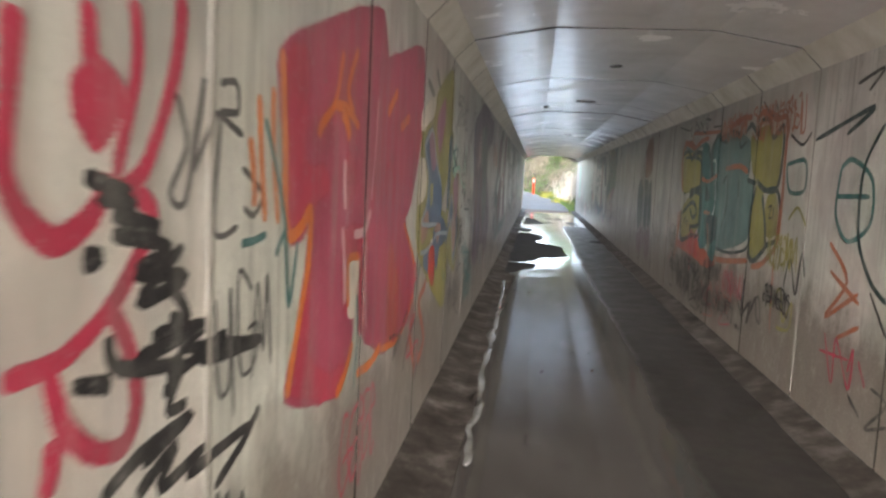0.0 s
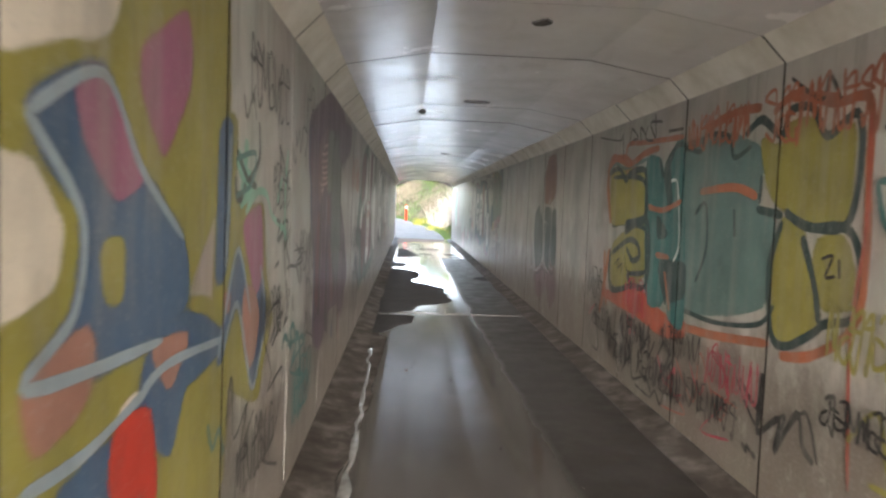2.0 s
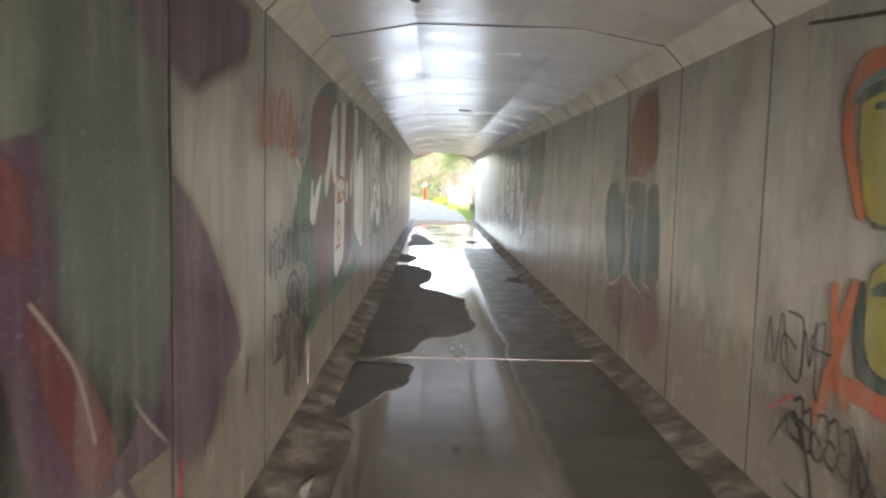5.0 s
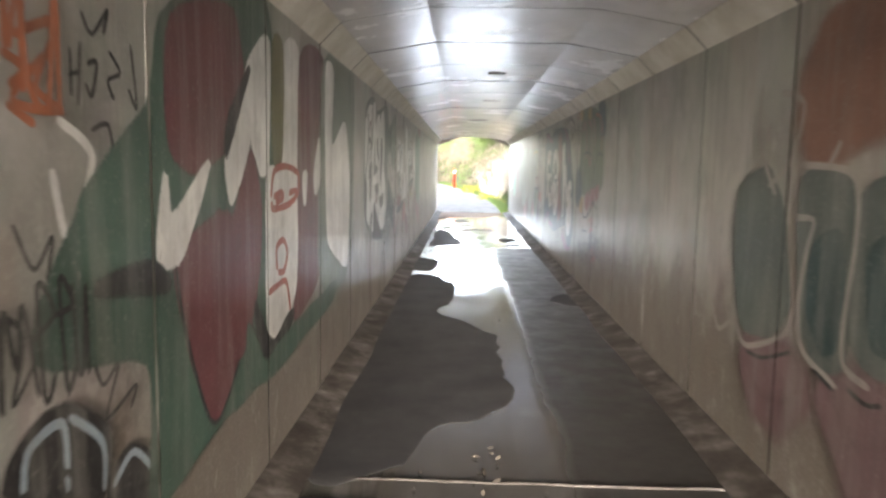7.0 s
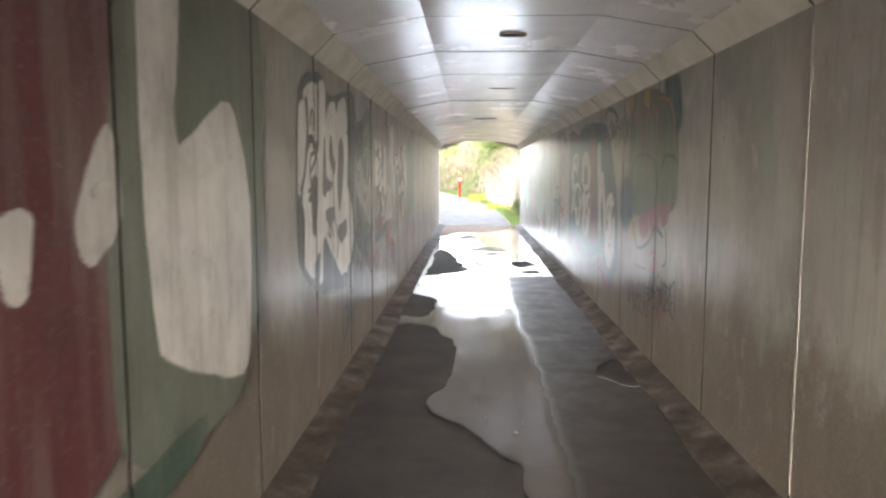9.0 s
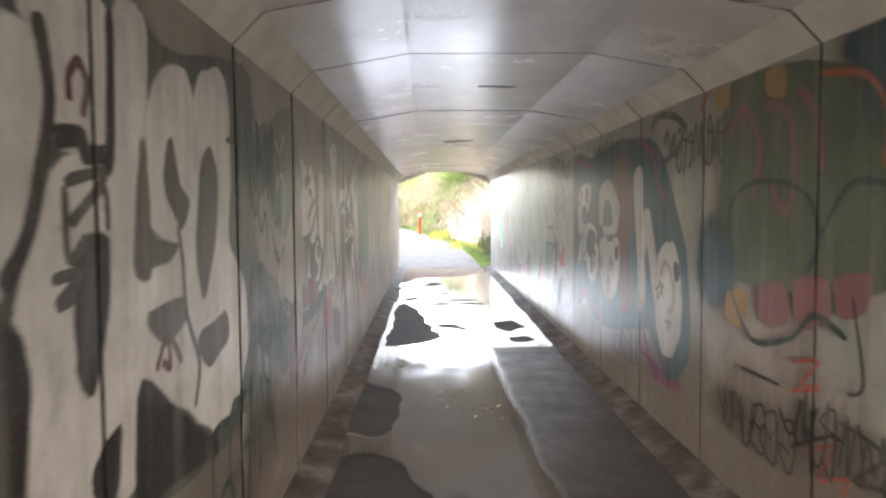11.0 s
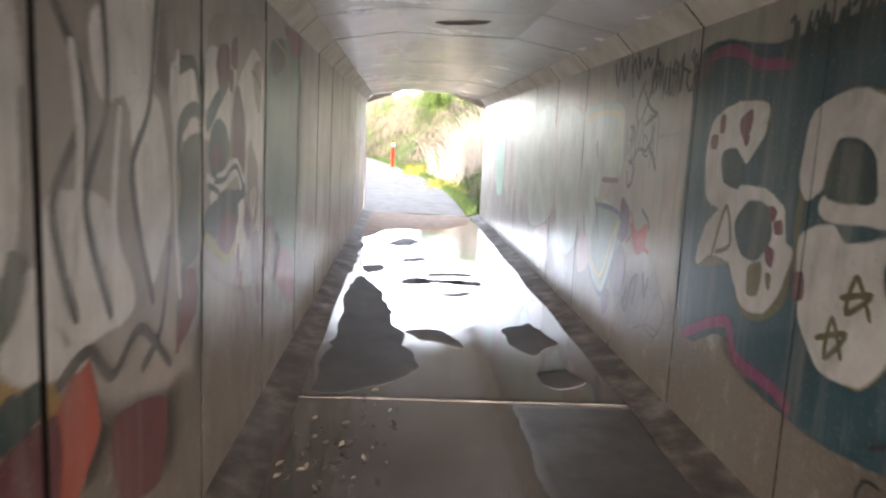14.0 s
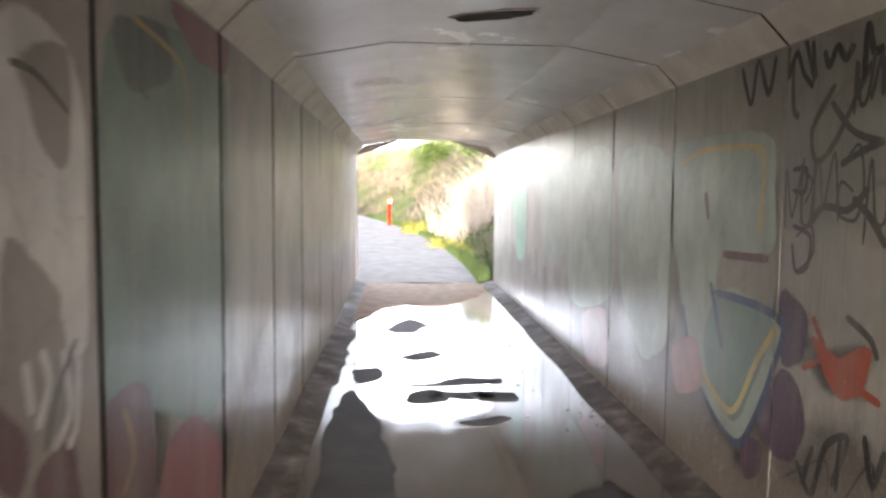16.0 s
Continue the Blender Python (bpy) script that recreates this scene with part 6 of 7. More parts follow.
# smaller tags crowded round the big pieces
INK = "small unreadable black marker tag"
for side, paint, label, y, z, width, height, thick in (
        (-1, BLACK, INK, 0.35, 0.30, 0.45, 0.22, 0.016), (-1, BLACK, INK, 0.45, 0.62, 0.40, 0.20, 0.018), (-1, CHARCOAL, "faded grey marker tag", 0.72, 1.05, 0.3, 0.25, 0.012),
        (-1, CRIMSON, "thin crimson marker tag", 1.75, 0.35, 0.5, 0.3, 0.016), (-1, CRIMSON, "thin crimson marker tag", 2.6, 0.75, 0.6, 0.35, 0.018),
        (-1, BLACK, INK, 4.9, 0.45, 0.7, 0.2, 0.014), (-1, BLACK, INK, 5.3, 0.95, 0.5, 0.22, 0.013), (-1, BLACK, INK, 5.0, 1.95, 0.8, 0.25, 0.014),
        (-1, BLACK, INK, 5.5, 1.55, 0.45, 0.18, 0.012), (-1, TEAL, "small teal spray tag", 6.2, 0.35, 0.6, 0.3, 0.022), (-1, CHARCOAL, "faded grey marker tag", 6.3, 1.15, 0.6, 0.25, 0.02),
        (-1, BLACK, INK, 6.6, 0.45, 0.5, 0.6, 0.014), (-1, BLACK, INK, 6.4, 2.0, 0.4, 0.25, 0.013),
        (1, BLACK, INK, 4.85, 0.62, 0.6, 0.16, 0.016), (1, OLIVE, "small olive spray tag", 4.8, 0.95, 0.6, 0.25, 0.02), (1, CRIMSON, "thin crimson marker tag", 6.1, 0.55, 0.6, 0.22, 0.013),
        (1, BLACK, INK, 6.3, 0.30, 0.8, 0.18, 0.015), (1, BLACK, INK, 6.9, 0.55, 0.7, 0.2, 0.014), (1, BLACK, INK, 7.2, 0.25, 0.9, 0.2, 0.018), (1, BLACK, INK, 7.9, 0.45, 0.8, 0.22, 0.02),
        (1, BLACK, INK, 8.3, 0.25, 0.7, 0.2, 0.018), (1, CRIMSON, "thin crimson marker tag", 8.0, 0.75, 0.5, 0.25, 0.014), (1, BLACK, INK, 9.0, 0.40, 0.6, 0.2, 0.016), (1, BLACK, INK, 9.3, 0.7, 0.4, 0.3, 0.012),
        (1, ORANGEDULL, "dull orange spray scrawl", 4.9, 2.0, 1.2, 0.25, 0.02), (1, ORANGEDULL, "dull orange spray scrawl", 6.4, 2.05, 0.9, 0.2, 0.02),
        (-1, BLACK, INK, 10.2, 0.55, 0.7, 0.25, 0.018), (-1, BLACK, INK, 10.1, 1.05, 0.8, 0.25, 0.016), (-1, ORANGEDULL, "dull orange spray scrawl", 9.9, 1.75, 0.9, 0.3, 0.022), (-1, BLACK, INK, 10.5, 0.3, 0.6, 0.3, 0.02),
        (-1, GREENBLACK, "dark green spray scrawl", 17.6, 0.35, 0.9, 0.5, 0.03), (-1, GREENBLACK, "dark green spray scrawl", 18.2, 0.8, 0.8, 0.35, 0.025), (-1, GREENBLACK, "dark green spray scrawl", 17.9, 1.7, 0.9, 0.4, 0.025),
        (1, BLACK, INK, 17.4, 0.55, 0.7, 0.25, 0.016), (1, BLACK, INK, 18.2, 0.4, 0.8, 0.25, 0.014), (1, CHARCOAL, "faded grey marker tag", 19.0, 1.95, 0.8, 0.25, 0.022),
        (1, CHARCOAL, "faded grey marker tag", 23.2, 2.05, 1.0, 0.2, 0.02), (1, BLACK, INK, 20.8, 0.35, 0.6, 0.3, 0.016), (1, CHARCOAL, "faded grey marker tag", 24.0, 1.6, 0.6, 0.3, 0.014), (1, GREENBLACK, "dark green spray scrawl", 21.2, 2.1, 1.2, 0.18, 0.022)):
    scribble(side, label, paint, y, z, width, height, thick, round(y * 10) + round(z * 100))
# ---- outside ----
def path_edge(y):
    """The outer edge of the path, which bends away to the left."""
    return 1.0 - 0.010 * (y - END) ** 2


def rise_of_path(y):
    """The height of the path: it climbs out of the underpass, then runs level."""
    d = y - END
    return -0.03 + 0.037 * (d if d < 22 else 22 + 8 * (1 - math.exp(-(d - 22) / 8)))


def ground_height(x, y):
    if y <= START:
        r = START - y
        side = max(0.0, abs(x) - 2.0)
        return -0.004 * r - 0.02 + min(max(0.0, side - 0.1 * r) * 0.4, 2.5) * min(1.0, r / 2.0) + 0.03 * noise.noise((x * 0.6, y * 0.6, 0))
    d = y - END
    base = rise_of_path(y)
    e = path_edge(min(y, 52)) - max(0.0, y - 52) * 0.36
    right = x - e
    left = (e - 2.7) - x
    z = base
    if right > 0:
        z += -0.25 * math.exp(-((right - 0.75) / 0.4) ** 2) * min(1, d / 2)
        z += 0.55 * max(0.0, right - 1.0) ** 0.9
        z = min(z, base + 3.4 + 0.01 * min(d, 60))
        z += 0.3 * noise.noise((x * 0.5, y * 0.5, 2)) * min(1, right * 0.6)
    if left > 0:
        z += min(0.42 * left, 2.1) + 0.25 * noise.noise((x * 0.4, y * 0.4, 5)) * min(1, left * 0.5)
    return z


def terrain(name, xs, ys, material, label, category):
    bm = bmesh.new()
    rows = [[bm.verts.new((x, y, ground_height(x, y))) for x in xs] for y in ys]
    for r0, r1 in zip(rows, rows[1:]):
        for i in range(len(xs) - 1):
            bm.faces.new((r0[i], r0[i + 1], r1[i + 1], r1[i]))
    return tagged(mesh_object(name, bm, material), label, category, kind="structure")


def spaced(a, b, step, grow, far):
    out = [a]
    while out[-1] < far:
        out.append(out[-1] + step)
        if out[-1] > b:
            step *= grow
    return out


xs = spaced(0, 8, 0.25, 1.25, 900)
xs = [-x for x in xs[:0:-1]] + xs
ground = terrain("ground", xs, spaced(END, 60, 0.3, 1.2, 1500), SOIL, "grassy earth banks beyond the underpass", "ground")
terrain("ground_behind", xs, [-y for y in spaced(-START, 20, 0.5, 1.3, 400)][::-1], SOIL, "grassy earth cutting at the entrance", "ground")

# the path, a thin slab over the ground
bm = bmesh.new()
prev = None
for i in range(70):
    y = END + i * 0.6
    e = path_edge(min(y, 52)) - max(0.0, y - 52) * 0.36
    base = rise_of_path(y)
    ring = [bm.verts.new((e - 2.55, y, base + 0.02)), bm.verts.new((e - 1.25, y, base + 0.045)), bm.verts.new((e, y, base + 0.02))]
    if prev:
        for j in range(2):
            bm.faces.new((prev[j], prev[j + 1], ring[j + 1], ring[j]))
    prev = ring
bmesh.ops.solidify(bm, geom=bm.faces[:], thickness=0.1)
tagged(mesh_object("road", bm, ASPHALT), "grey asphalt footpath rising and bending away", "path", kind="structure")

# the road embankment that the tunnel runs through, with its two concrete faces
SLOPE = [(START, -0.6), (START, 3.4), (START + 3.5, 6.2), (END - 3.5, 6.2), (END, 3.4), (END, -0.6)]
bm = bmesh.new()
for x0, x1, lift in ((-90.0, -HALF - THICK - 0.004, False), (HALF + THICK + 0.004, 90.0, False), (-HALF - THICK, HALF + THICK, True)):
    outline = [(y, max(z, 3.104)) for y, z in SLOPE] if lift else SLOPE
    a = [bm.verts.new((x0, y, z)) for y, z in outline]
    b = [bm.verts.new((x1, y, z)) for y, z in outline]
    bm.faces.new(a)
    bm.faces.new(b[::-1])
    for i in range(len(outline)):
        j = (i + 1) % len(outline)
        bm.faces.new((a[i], b[i], b[j], a[j]))
bmesh.ops.recalc_face_normals(bm, faces=bm.faces)
tagged(mesh_object("embankment", bm, SOIL), "earth embankment over the underpass", "embankment", kind="structure")
for y, out, word in ((END, 1, "far"), (START, -1, "near")):
    bm = bmesh.new()
    y0, y1 = sorted((y + out * 0.006, y + out * 0.13))
    for side in (-1, 1):
        box(bm, *sorted((side * (HALF + 0.03), side * 6.0)), y0, y1, -0.6, 3.6)
    box(bm, -HALF - 0.03, HALF + 0.03, y0, y1, 2.75, 3.6)
    tagged(mesh_object("wall_" + word, bm, WALL), "plain concrete headwall of the underpass", "wall", kind="structure")

# ---- the floor: joints, damp patches above the water, litter ----
BROWN = plain("dry_apron", (0.17, 0.12, 0.085), 0.85, 0.3, 5.0, 0.5, 0.1)
for y in (1.8, 12.65, 23.5):
    bm = bmesh.new()
    n = 60
    prev = None
    for i in range(n + 1):
        x = -1.08 + 2.16 * i / n
        dy = 0.012 * noise.noise((x * 4, y, 0))
        h = 0.003 + 0.001 * noise.noise((x * 7, y, 3))
        ring = [bm.verts.new((x, y + dy + o, z)) for o, z in ((-0.018, -0.01), (-0.008, h), (0.010, h * 0.8), (0.02, -0.01))]
        if prev:
            for j in range(3):
                bm.faces.new((prev[j], prev[j + 1], ring[j + 1], ring[j]))
        prev = ring
    bmesh.ops.recalc_face_normals(bm, faces=bm.faces)
    part("floor_joint", bm, FILLET, floor, "raised mortar joint across the floor")


def damp_patch(material, label, outline, rise=0.006):
    """A low island that stands just clear of the water film."""
    pts = curve_through([tuple(float(v) for v in p.split()) for p in outline.split(",")], True, 8)
    cx, cy = sum(p[0] for p in pts) / len(pts), sum(p[1] for p in pts) / len(pts)
    bm = bmesh.new()
    rims = []
    for s, z in ((1.0, -0.004), (0.985, 0.0025), (0.93, rise * 0.7), (0.75, rise)):
        rim = []
        for x, y in pts:
            wx = 0.065 * noise.noise((x * 3.5, y * 3.5, 0)) + 0.014 * noise.noise((x * 19, y * 19, 2))
            wy = 0.10 * noise.noise((x * 4, y * 3, 7))
            rim.append(bm.verts.new((cx + (x + wx - cx) * s, cy + (y + wy - cy) * s, z)))
        rims.append(rim)
    m = len(pts)
    for a, b in zip(rims, rims[1:]):
        for i in range(m):
            bm.faces.new((a[i], a[(i + 1) % m], b[(i + 1) % m], b[i]))
    f = bm.faces.new(rims[-1])
    bmesh.ops.triangulate(bm, faces=[f])
    bmesh.ops.recalc_face_normals(bm, faces=bm.faces)
    return part("damp_patch", bm, material, floor, label)


DARK = "dark damp silt patch standing clear of the water"
damp_patch(SILT, DARK, "-1.14 12.9, -0.63 12.78, -0.44 13.35, -0.13 13.55, 0.07 14.05, 0.04 14.9, 0.03 15.8, -0.22 16.4, -0.55 16.9, -0.62 17.4, -0.38 18.3, -0.46 19.1, -0.83 19.8, -1.14 19.2")
damp_patch(SILT, DARK, "-1.14 20.3, -0.8 20.1, -0.67 21.0, -0.8 21.5, -1.14 21.7")
damp_patch(SILT, DARK, "-1.13 10.95, -0.95 10.95, -0.85 11.3, -0.62 11.8, -0.54 12.3, -0.8 12.45, -1.13 12.4")
damp_patch(SILT, DARK, "-1.0 23.62, -0.73 23.6, -0.45 23.85, -0.29 24.15, -0.36 24.6, -0.42 25.0, -0.5 25.6, -0.66 26.8, -0.92 27.6, -1.0 26.6, -0.98 24.9")
damp_patch(SILT, DARK, "-0.42 25.12, -0.16 25.22, 0.03 24.98, 0.08 24.68, -0.08 24.78, -0.3 24.93")
damp_patch(SILT, DARK, "0.48 25.2, 0.76 25.6, 0.87 24.95, 0.68 24.55, 0.5 24.72")
damp_patch(SILT, DARK, "0.55 24.14, 0.8 24.18, 0.9 23.9, 0.66 23.78")
damp_patch(SILT, DARK, "-0.64 30.3, -0.36 31.0, -0.12 30.55, -0.37 30.05")
damp_patch(SILT, DARK, "-0.4 27.5, -0.08 27.48, -0.1 27.2, -0.4 27.22", 0.004)
damp_patch(SILT, DARK, "0.14 27.52, 0.5 27.46, 0.46 27.2, 0.15 27.24", 0.004)
damp_patch(SILT, DARK, "0.76 17.85, 1.0 18.3, 1.08 17.6, 0.88 17.5", 0.004)
damp_patch(SILT, "thin dark silt bar in the sheet of water", "-0.92 28.21, -0.68 28.38, -0.64 27.98, -0.82 27.74", 0.004)
damp_patch(SILT, "thin dark silt bar in the sheet of water", "-0.46 27.72, -0.02 27.88, 0.44 27.96, 0.41 27.77, -0.03 27.68", 0.004)
damp_patch(SILT, "thin dark silt bar in the sheet of water", "-0.42 27.34, 0.06 27.51, 0.39 27.43, 0.35 27.29, -0.06 27.29", 0.004)
damp_patch(SILT, "thin dark silt bar in the sheet of water", "-0.01 26.69, 0.28 26.81, 0.33 26.68, 0.07 26.57", 0.004)
damp_patch(SILT, "thin dark silt bar in the sheet of water", "-0.52 28.84, -0.13 29.05, -0.02 28.88, -0.27 28.68", 0.004)
damp_patch(FILLET, "brown stained concrete strip beside the water's edge", "-1.14 1.0, -1.0 1.2, -0.98 3.4, -0.97 4.6, -1.0 6.3, -0.97 6.9, -0.99 7.6, -0.92 8.2, -0.96 9.0, -0.9 10.2, -0.92 10.8, -1.14 10.8")
damp_patch(FILLET, "brown stained concrete strip beside the water's edge", "-1.14 27.9, -1.02 27.8, -1.04 29.0, -1.0 30.2, -1.14 30.3")
damp_patch(BROWN, "dry brown silted concrete at the underpass mouth", "-1.2 30.6, -0.95 31.5, -0.5 32.1, 0.2 32.1, 0.7 32.9, 0.95 33.6, 1.0 34.7, 0.0 34.75, -1.2 34.7", 0.012)

# trickle of water by the wall foot, its bright lip a glint coloured in
TRICKLE = plain("glint_water", (0.16, 0.155, 0.145), 0.08, 0.3, 14.0, 0.4, 0.9)
bm = bmesh.new()
prev = None
for i in range(121):
    y = 3.0 + 7.0 * i / 120
    x = -0.93 - 0.012 * (y - 3.0) + 0.045 * noise.noise((y * 1.1, 3, 0)) + 0.025 * noise.noise((y * 4.3, 7, 0))
    w = (0.016 + 0.016 * noise.noise((y * 2.7, 1, 5))) * (0.25 if i in (0, 120) else 1.0)
    row = [bm.verts.new((x + w * s, y, z)) for s, z in ((-1.6, 0.0015), (-0.6, 0.009 + 0.004 * noise.noise((y * 6, 2, 2))), (0.6, 0.008), (1.4, 0.0015))]
    if prev:
        for q in range(3):
            bm.faces.new((prev[q], prev[q + 1], row[q + 1], row[q]))
    prev = row
bmesh.ops.recalc_face_normals(bm, faces=bm.faces)
for f in bm.faces:
    f.smooth = True
tagged(mesh_object("water_trickle", bm, TRICKLE), "thin trickle of water on the floor with its glint coloured pale", "water", kind="stuff")

# bits of leaf and grit on the floor, in drifts by the joints
LITTER = plain("leaf_litter", (0.035, 0.028, 0.02), 0.8, 0.5)
bm = bmesh.new()
rng = random.Random(31)
drifts = [(-0.15, 12.85, 0.25, 9), (-0.7, 8.9, 0.35, 10), (-0.2, 12.6, 0.4, 6), (0.0, 16.5, 0.6, 8), (-0.75, 22.6, 0.3, 40), (-0.6, 23.3, 0.3, 14),
          (-0.8, 28.6, 0.35, 22), (0.4, 27.9, 0.4, 14), (0.9, 26.8, 0.3, 10), (-0.1, 20.9, 0.35, 26), (0.2, 30.0, 0.8, 20), (0.7, 29.2, 0.5, 12), (0.2, 5.5, 0.9, 10)]
for cx, cy, r, count in drifts:
    for _ in range(count):
        x, y = rng.gauss(cx, r * 0.5), rng.gauss(cy, r * 0.7)
        x = min(max(x, -1.05), 1.05)
        s, a, tilt = rng.uniform(0.010, 0.032), rng.uniform(0, 6.28), rng.uniform(0, 0.7)
        ca, sa = math.cos(a), math.sin(a)
        verts = []
        for u, v, w in ((-1, 0, 0), (0, 0.45, 0.3), (1, 0, tilt), (0, -0.45, 0.1)):
            verts.append(bm.verts.new((x + s * (u * ca - v * sa), y + s * (u * sa + v * ca), 0.009 + s * w)))
        bm.faces.new(verts[:3])
        bm.faces.new((verts[0], verts[2], verts[3]))
tagged(mesh_object("leaf_litter", bm, LITTER), "scattered dark leaf scraps and grit on the floor", "litter", kind="stuff")

# dark scars where the soffit has spalled
SCAR = plain("spalled_concrete", (0.06, 0.055, 0.05), 0.9, 0.4, 20.0, 0.8)


def scar(x, y, rx, ry, turn, label):
    bm = bmesh.new()
    ring = []
    for i in range(28):
        a = i / 28 * math.tau
        k = 1 + 0.35 * noise.noise((math.cos(a) * 1.7 + y, math.sin(a) * 1.7, x))
        u, v = rx * k * math.cos(a), ry * k * math.sin(a)
        ring.append((x + u * math.cos(turn) - v * math.sin(turn), y + u * math.sin(turn) + v * math.cos(turn)))
    lo = [bm.verts.new((px, py, CROWN - 0.012)) for px, py in ring]
    hi = [bm.verts.new((px + (px - x) * 0.1, py + (py - y) * 0.1, CROWN + 0.006)) for px, py in ring]
    bm.faces.new(lo)
    for i in range(28):
        j = (i + 1) % 28
        bm.faces.new((lo[i], lo[j], hi[j], hi[i]))
    bmesh.ops.recalc_face_normals(bm, faces=bm.faces)
    return part("scar", bm, SCAR, ceiling, label)


scar(-0.02, 25.3, 0.24, 0.09, -0.5, "dark spalled scar in the soffit")
scar(0.04, 17.3, 0.10, 0.07, 0.3, "small dark scar in the soffit")
scar(-0.03, 9.65, 0.12, 0.06, 0.0, "small dark scar in the soffit")
scar(-0.56, 10.6, 0.04, 0.16, 0.0, "small dark scar in the soffit")
scar(0.05, 6.4, 0.05, 0.08, 0.4, "small dark scar in the soffit")
scar(0.1, 20.6, 0.14, 0.03, 0.1, "thin dark scar in the soffit")

# ---- planting and furniture outside ----
def foliage(name, dark, light, rough=0.8):
    n = Nodes(name)
    c = n.ramp(n.noise(1.1, 4, 0.6), (0.3, dark), (0.7, light))
    r = n.tree.nodes.new("ShaderNodeNewGeometry")
    c = n.mix(n.ramp(r.outputs["Random Per Island"], (0.0, 0.0), (1.0, 0.6)), c, light)
    return n.set(c, rough, **{"Specular IOR Level": 0.15})


GRASS = foliage("green_grass", (0.030, 0.055, 0.016), (0.065, 0.095, 0.030))
STRAW = foliage("dry_grass", (0.065, 0.055, 0.038), (0.14, 0.12, 0.09))
REED = foliage("dead_reed", (0.26, 0.225, 0.18), (0.42, 0.38, 0.32))
LEAF = foliage("shrub_leaf", (0.03, 0.055, 0.015), (0.075, 0.11, 0.03))
WEED = foliage("yellow_weed", (0.09, 0.10, 0.02), (0.17, 0.16, 0.035))
BARK = plain("bark", (0.10, 0.08, 0.06), 0.9, 0.3)
STONE = plain("stone", (0.20, 0.18, 0.15), 0.85, 0.3)


def edge_at(y):
    return path_edge(min(y, 52)) - max(0.0, y - 52) * 0.36


def blades(name, label, category, material, places, height, width, lean=0.35, seed=1):
    """A stand of single blades, each a bent strip."""
    rng = random.Random(seed)
    verts, faces = [], []
    for x, y in places:
        z = ground_height(x, y) - 0.03
        h = height * rng.uniform(0.5, 1.25)
        a = rng.uniform(0, math.tau)
        dx, dy = math.cos(a) * width, math.sin(a) * width
        lx, ly = rng.gauss(0, lean) * h, rng.gauss(0, lean) * h
        i = len(verts)
        verts += [(x - dx, y - dy, z), (x + dx, y + dy, z), (x + dx * 0.7 + lx * 0.35, y + dy * 0.7 + ly * 0.35, z + h * 0.6),
                  (x - dx * 0.7 + lx * 0.35, y - dy * 0.7 + ly * 0.35, z + h * 0.6), (x + lx, y + ly, z + h)]
        faces += [(i, i + 1, i + 2, i + 3), (i + 3, i + 2, i + 4)]
    data = bpy.data.meshes.new(name)
    data.from_pydata(verts, [], faces)
    data.materials.append(material)
    return tagged(new(name, data), label, category, kind="stuff")


rng = random.Random(77)
verge, bank, far = [], [], []
for _ in range(9000):
    y = rng.uniform(END + 0.3, 52)
    verge.append((edge_at(y) + abs(rng.gauss(0.1, 0.5)) + 0.02, y))
for _ in range(16000):
    y = rng.uniform(END + 0.5, 70)
    x = edge_at(y) + rng.uniform(1.0, 14)
    if noise.noise((x * 0.45, y * 0.45, 1)) > -0.05:
        bank.append((x, y))
    else:
        far.append((x, y))
for _ in range(6000):
    y = rng.uniform(40, 75)
    (verge if rng.random() < 0.6 else far).append((edge_at(y) - 2.7 - abs(rng.gauss(0, 2.5)), y))
for _ in range(9000):
    y = rng.uniform(52, 85)
    x = rng.uniform(-12, 12)
    if x > edge_at(y) + 0.1:
        (verge if noise.noise((x * 0.3, y * 0.3, 4)) > 0 else far).append((x, y))
blades("grass_verge", "short bright green grass along the path", "grass", GRASS, verge, 0.22, 0.012, seed=2)
blades("grass_bank", "rank green grass on the bank", "grass", GRASS, bank, 0.35, 0.016, seed=3)
blades("dry_grass", "dry straw-coloured grass on the bank", "grass", STRAW, far, 0.45, 0.014, seed=4)


def near_points(cx, cy, r, n, seed):
    g = random.Random(seed)
    return [(g.gauss(cx, r), g.gauss(cy, r * 1.4)) for _ in range(n)]


blades("reed_clump", "pale dead reeds leaning over the ditch", "reeds", REED, near_points(1.9, 44.5, 0.55, 900, 5), 1.3, 0.012, 0.5, 6)
blades("reed_clump", "pale dead reeds higher on the bank", "reeds", REED, near_points(3.6, 47.0, 0.8, 900, 8), 1.4, 0.012, 0.5, 9)
blades("weed_clump", "yellow-green weeds at the path edge", "weeds", WEED, near_points(0.15, 45.0, 0.22, 260, 10), 0.4, 0.03, 0.6, 11)
blades("weed_clump", "yellow-green weeds at the path edge", "weeds", WEED, near_points(0.9, 41.0, 0.25, 260, 12), 0.3, 0.03, 0.6, 13)


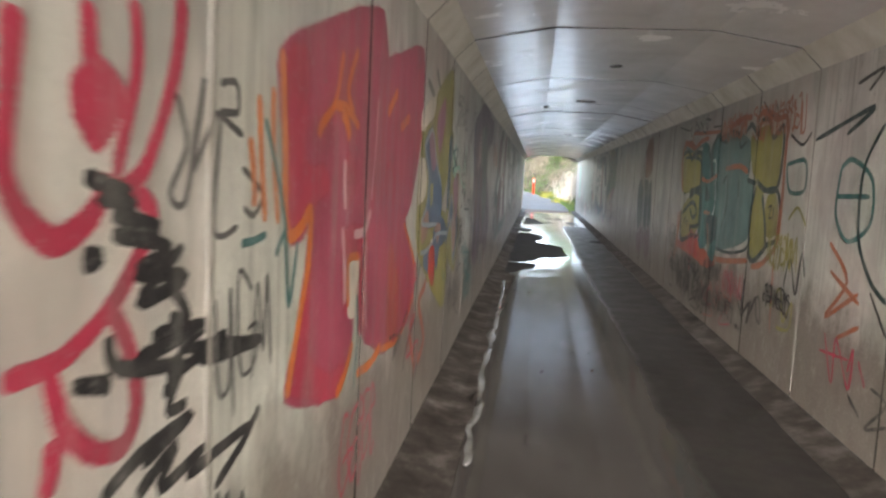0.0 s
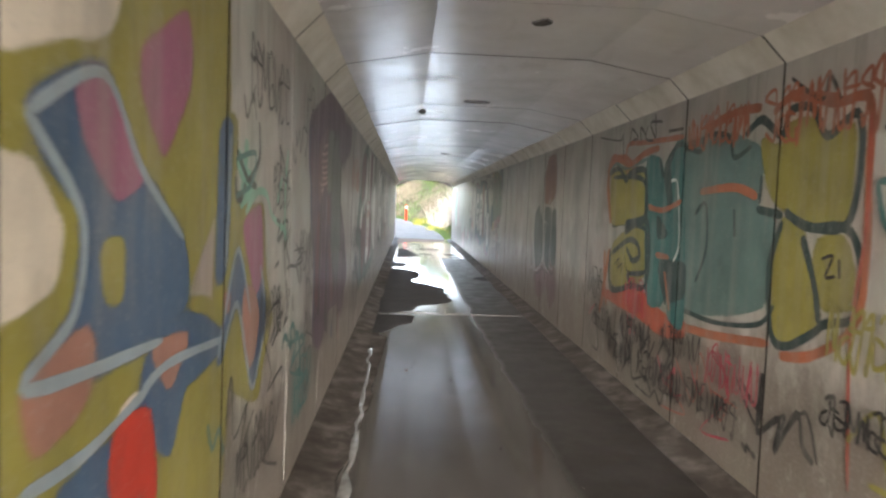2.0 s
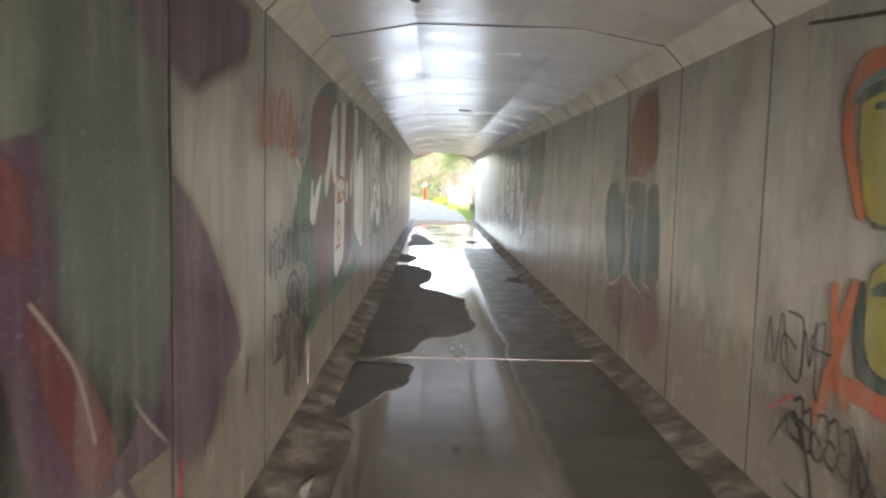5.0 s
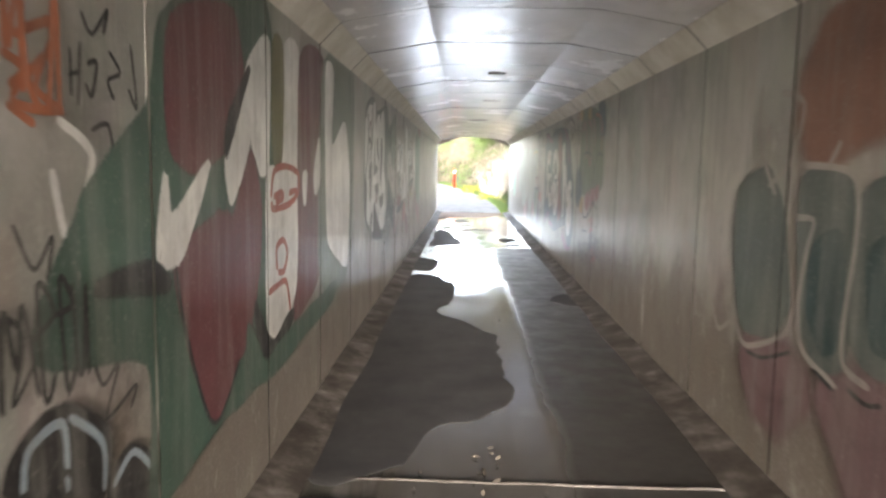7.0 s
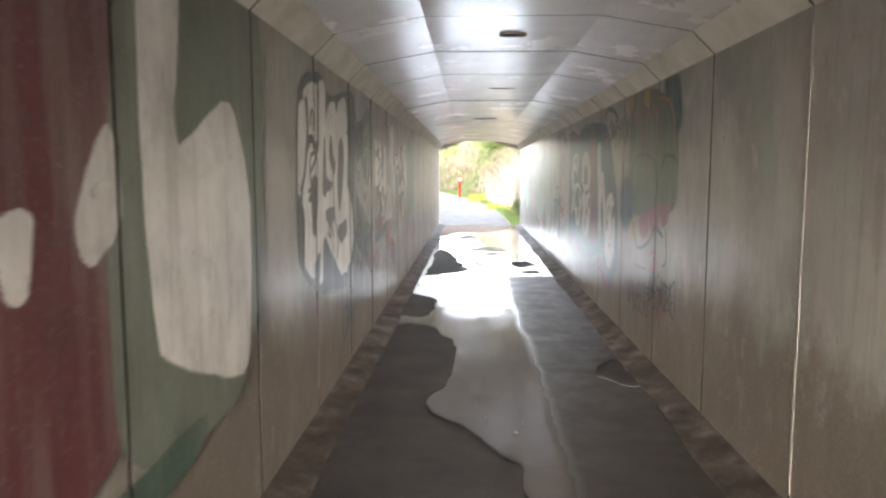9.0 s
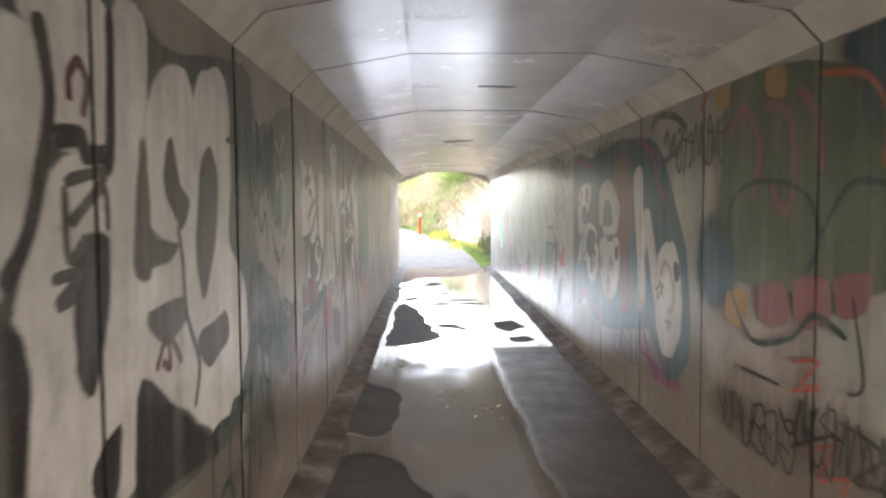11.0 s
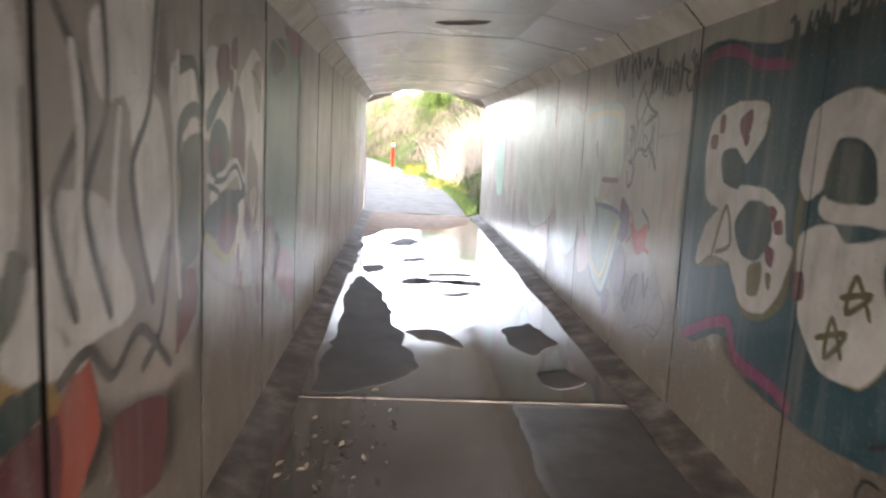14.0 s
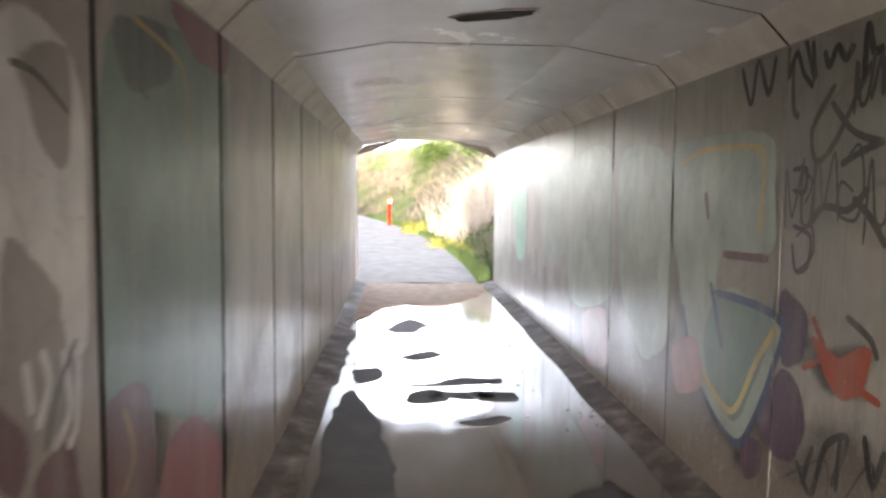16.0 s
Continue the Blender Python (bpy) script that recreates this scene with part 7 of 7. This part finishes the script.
def leaf_cloud(lobes, count, size, seed):
    """Leaves on the lobes of a crown: small bent quads, thickest at the rim."""
    g = random.Random(seed)
    verts, faces = [], []
    for _ in range(count):
        cx, cy, cz, r = g.choice(lobes)
        d = Vector((g.gauss(0, 1), g.gauss(0, 1), g.gauss(0, 0.8))).normalized() * r * g.uniform(0.55, 1.08)
        p = Vector((cx, cy, cz)) + d
        u = Vector((g.gauss(0, 1), g.gauss(0, 1), g.gauss(0, 1))).normalized() * size * g.uniform(0.6, 1.4)
        v = u.cross(Vector((g.gauss(0, 1), g.gauss(0, 1), g.gauss(0, 1)))).normalized() * size * 0.55
        i = len(verts)
        verts += [tuple(p - u), tuple(p + v), tuple(p + u), tuple(p - v)]
        faces.append((i, i + 1, i + 2, i + 3))
    return verts, faces


def limb(bm, a, b, r0, r1):
    """A tapered stem from a to b."""
    a, b = Vector(a), Vector(b)
    q = (b - a).to_track_quat("Z", "Y").to_matrix()
    rings = []
    for p, r in ((a, r0), (a.lerp(b, 0.5) + Vector((r0, -r0, 0)), (r0 + r1) / 2), (b, r1)):
        rings.append([bm.verts.new(p + q @ Vector((r * math.cos(i * math.tau / 6), r * math.sin(i * math.tau / 6), 0))) for i in range(6)])
    for s, t in zip(rings, rings[1:]):
        for i in range(6):
            bm.faces.new((s[i], s[(i + 1) % 6], t[(i + 1) % 6], t[i]))


def shrub(name, label, category, x, y, height, spread, leaves, seed, trunk=0.05, leaf=0.06, bare=False):
    g = random.Random(seed)
    z = ground_height(x, y) - 0.05
    root = new(name)
    root.location = (x, y, z)
    tagged(root, label, category)
    bm = bmesh.new()
    lobes = []
    limb(bm, (0, 0, 0), (0.05, 0.03, height * 0.45), trunk, trunk * 0.6)
    for i in range(7):
        a = i / 7 * math.tau + g.uniform(-0.4, 0.4)
        r = spread * g.uniform(0.3, 0.75)
        tip = (math.cos(a) * r, math.sin(a) * r, height * g.uniform(0.55, 0.95))
        limb(bm, (0.03, 0.02, height * g.uniform(0.12, 0.42)), tip, trunk * 0.5, trunk * 0.12)
        lobes.append((tip[0], tip[1], tip[2] - height * 0.05, spread * g.uniform(0.28, 0.48)))
        lobes.append((tip[0] * 0.6, tip[1] * 0.6, tip[2] * 0.65, spread * g.uniform(0.25, 0.4)))
    part("trunk", bm, BARK, root)
    if not bare:
        verts, faces = leaf_cloud(lobes, leaves, leaf, seed)
        data = bpy.data.meshes.new("crown")
        data.from_pydata(verts, [], faces)
        data.materials.append(LEAF)
        new("crown", data).parent = root
    return root


shrub("shrub", "dense green shrub on the bank above the reeds", "shrub", 3.2, 54.0, 2.2, 1.7, 5000, 1)
shrub("shrub", "dense green shrub on the bank above the reeds", "shrub", 5.6, 52.0, 2.6, 2.0, 6000, 2)
shrub("shrub", "low green shrub on the steep bank", "shrub", 3.6, 40.5, 0.9, 0.9, 2500, 3, 0.03, 0.045)
shrub("shrub", "low green shrub on the steep bank", "shrub", 1.2, 58.0, 1.5, 1.4, 3500, 4)
shrub("tree", "broad green tree on the skyline", "tree", 9.0, 72.0, 5.5, 3.6, 8000, 5, 0.16, 0.13)
shrub("tree", "broad green tree on the skyline", "tree", 3.5, 82.0, 2.2, 2.0, 5000, 6, 0.10, 0.10)
shrub("bare_tree", "thin leafless tree on the brown hill", "tree", -3.4, 66.0, 3.2, 1.4, 0, 7, 0.06, 0.1, True)
shrub("bare_tree", "thin leafless tree on the brown hill", "tree", -2.2, 70.0, 2.6, 1.2, 0, 8, 0.05, 0.1, True)

# stones in the ditch
for i in range(14):
    g = random.Random(100 + i)
    y = g.uniform(END + 1.0, 43)
    x = edge_at(y) + g.uniform(0.45, 1.0)
    r = g.uniform(0.07, 0.2)
    bm = bmesh.new()
    bmesh.ops.create_icosphere(bm, subdivisions=2, radius=r)
    for v in bm.verts:
        v.co *= 1 + 0.35 * noise.noise(v.co * (2.2 / r) * 0.4 + Vector((i, 0, 0)))
        v.co.z *= 0.65
    ob = tagged(mesh_object("stone", bm, STONE), "weathered brown stone lying in the ditch", "stone", group="stones in the ditch")
    ob.location = (x, y, ground_height(x, y) + r * 0.25)

# the marker post
px, py = -0.84, 47.5
post = new("marker_post")
post.location = (px, py, ground_height(px, py) - 0.05)
tagged(post, "bright orange plastic marker post at the path edge", "post")
bm = bmesh.new()
prism(bm, [(-0.055, 0), (0.055, 0), (0.055, 1.05), (0.03, 1.12), (-0.03, 1.12), (-0.055, 1.05)], -0.014, 0.014)
bmesh.ops.bevel(bm, geom=bm.edges[:], offset=0.006, segments=2, affect="EDGES")
part("blade", bm, POST_ORANGE, post)
bm = bmesh.new()
box(bm, -0.04, 0.04, -0.018, -0.0145, 0.9, 1.0)
part("reflector", bm, plain("reflector", (0.6, 0.55, 0.5), 0.2), post, "pale reflector strip")
bm = bmesh.new()
box(bm, -0.08, 0.08, -0.04, 0.04, -0.05, 0.06)
part("base", bm, STONE, post, "grey concrete footing")
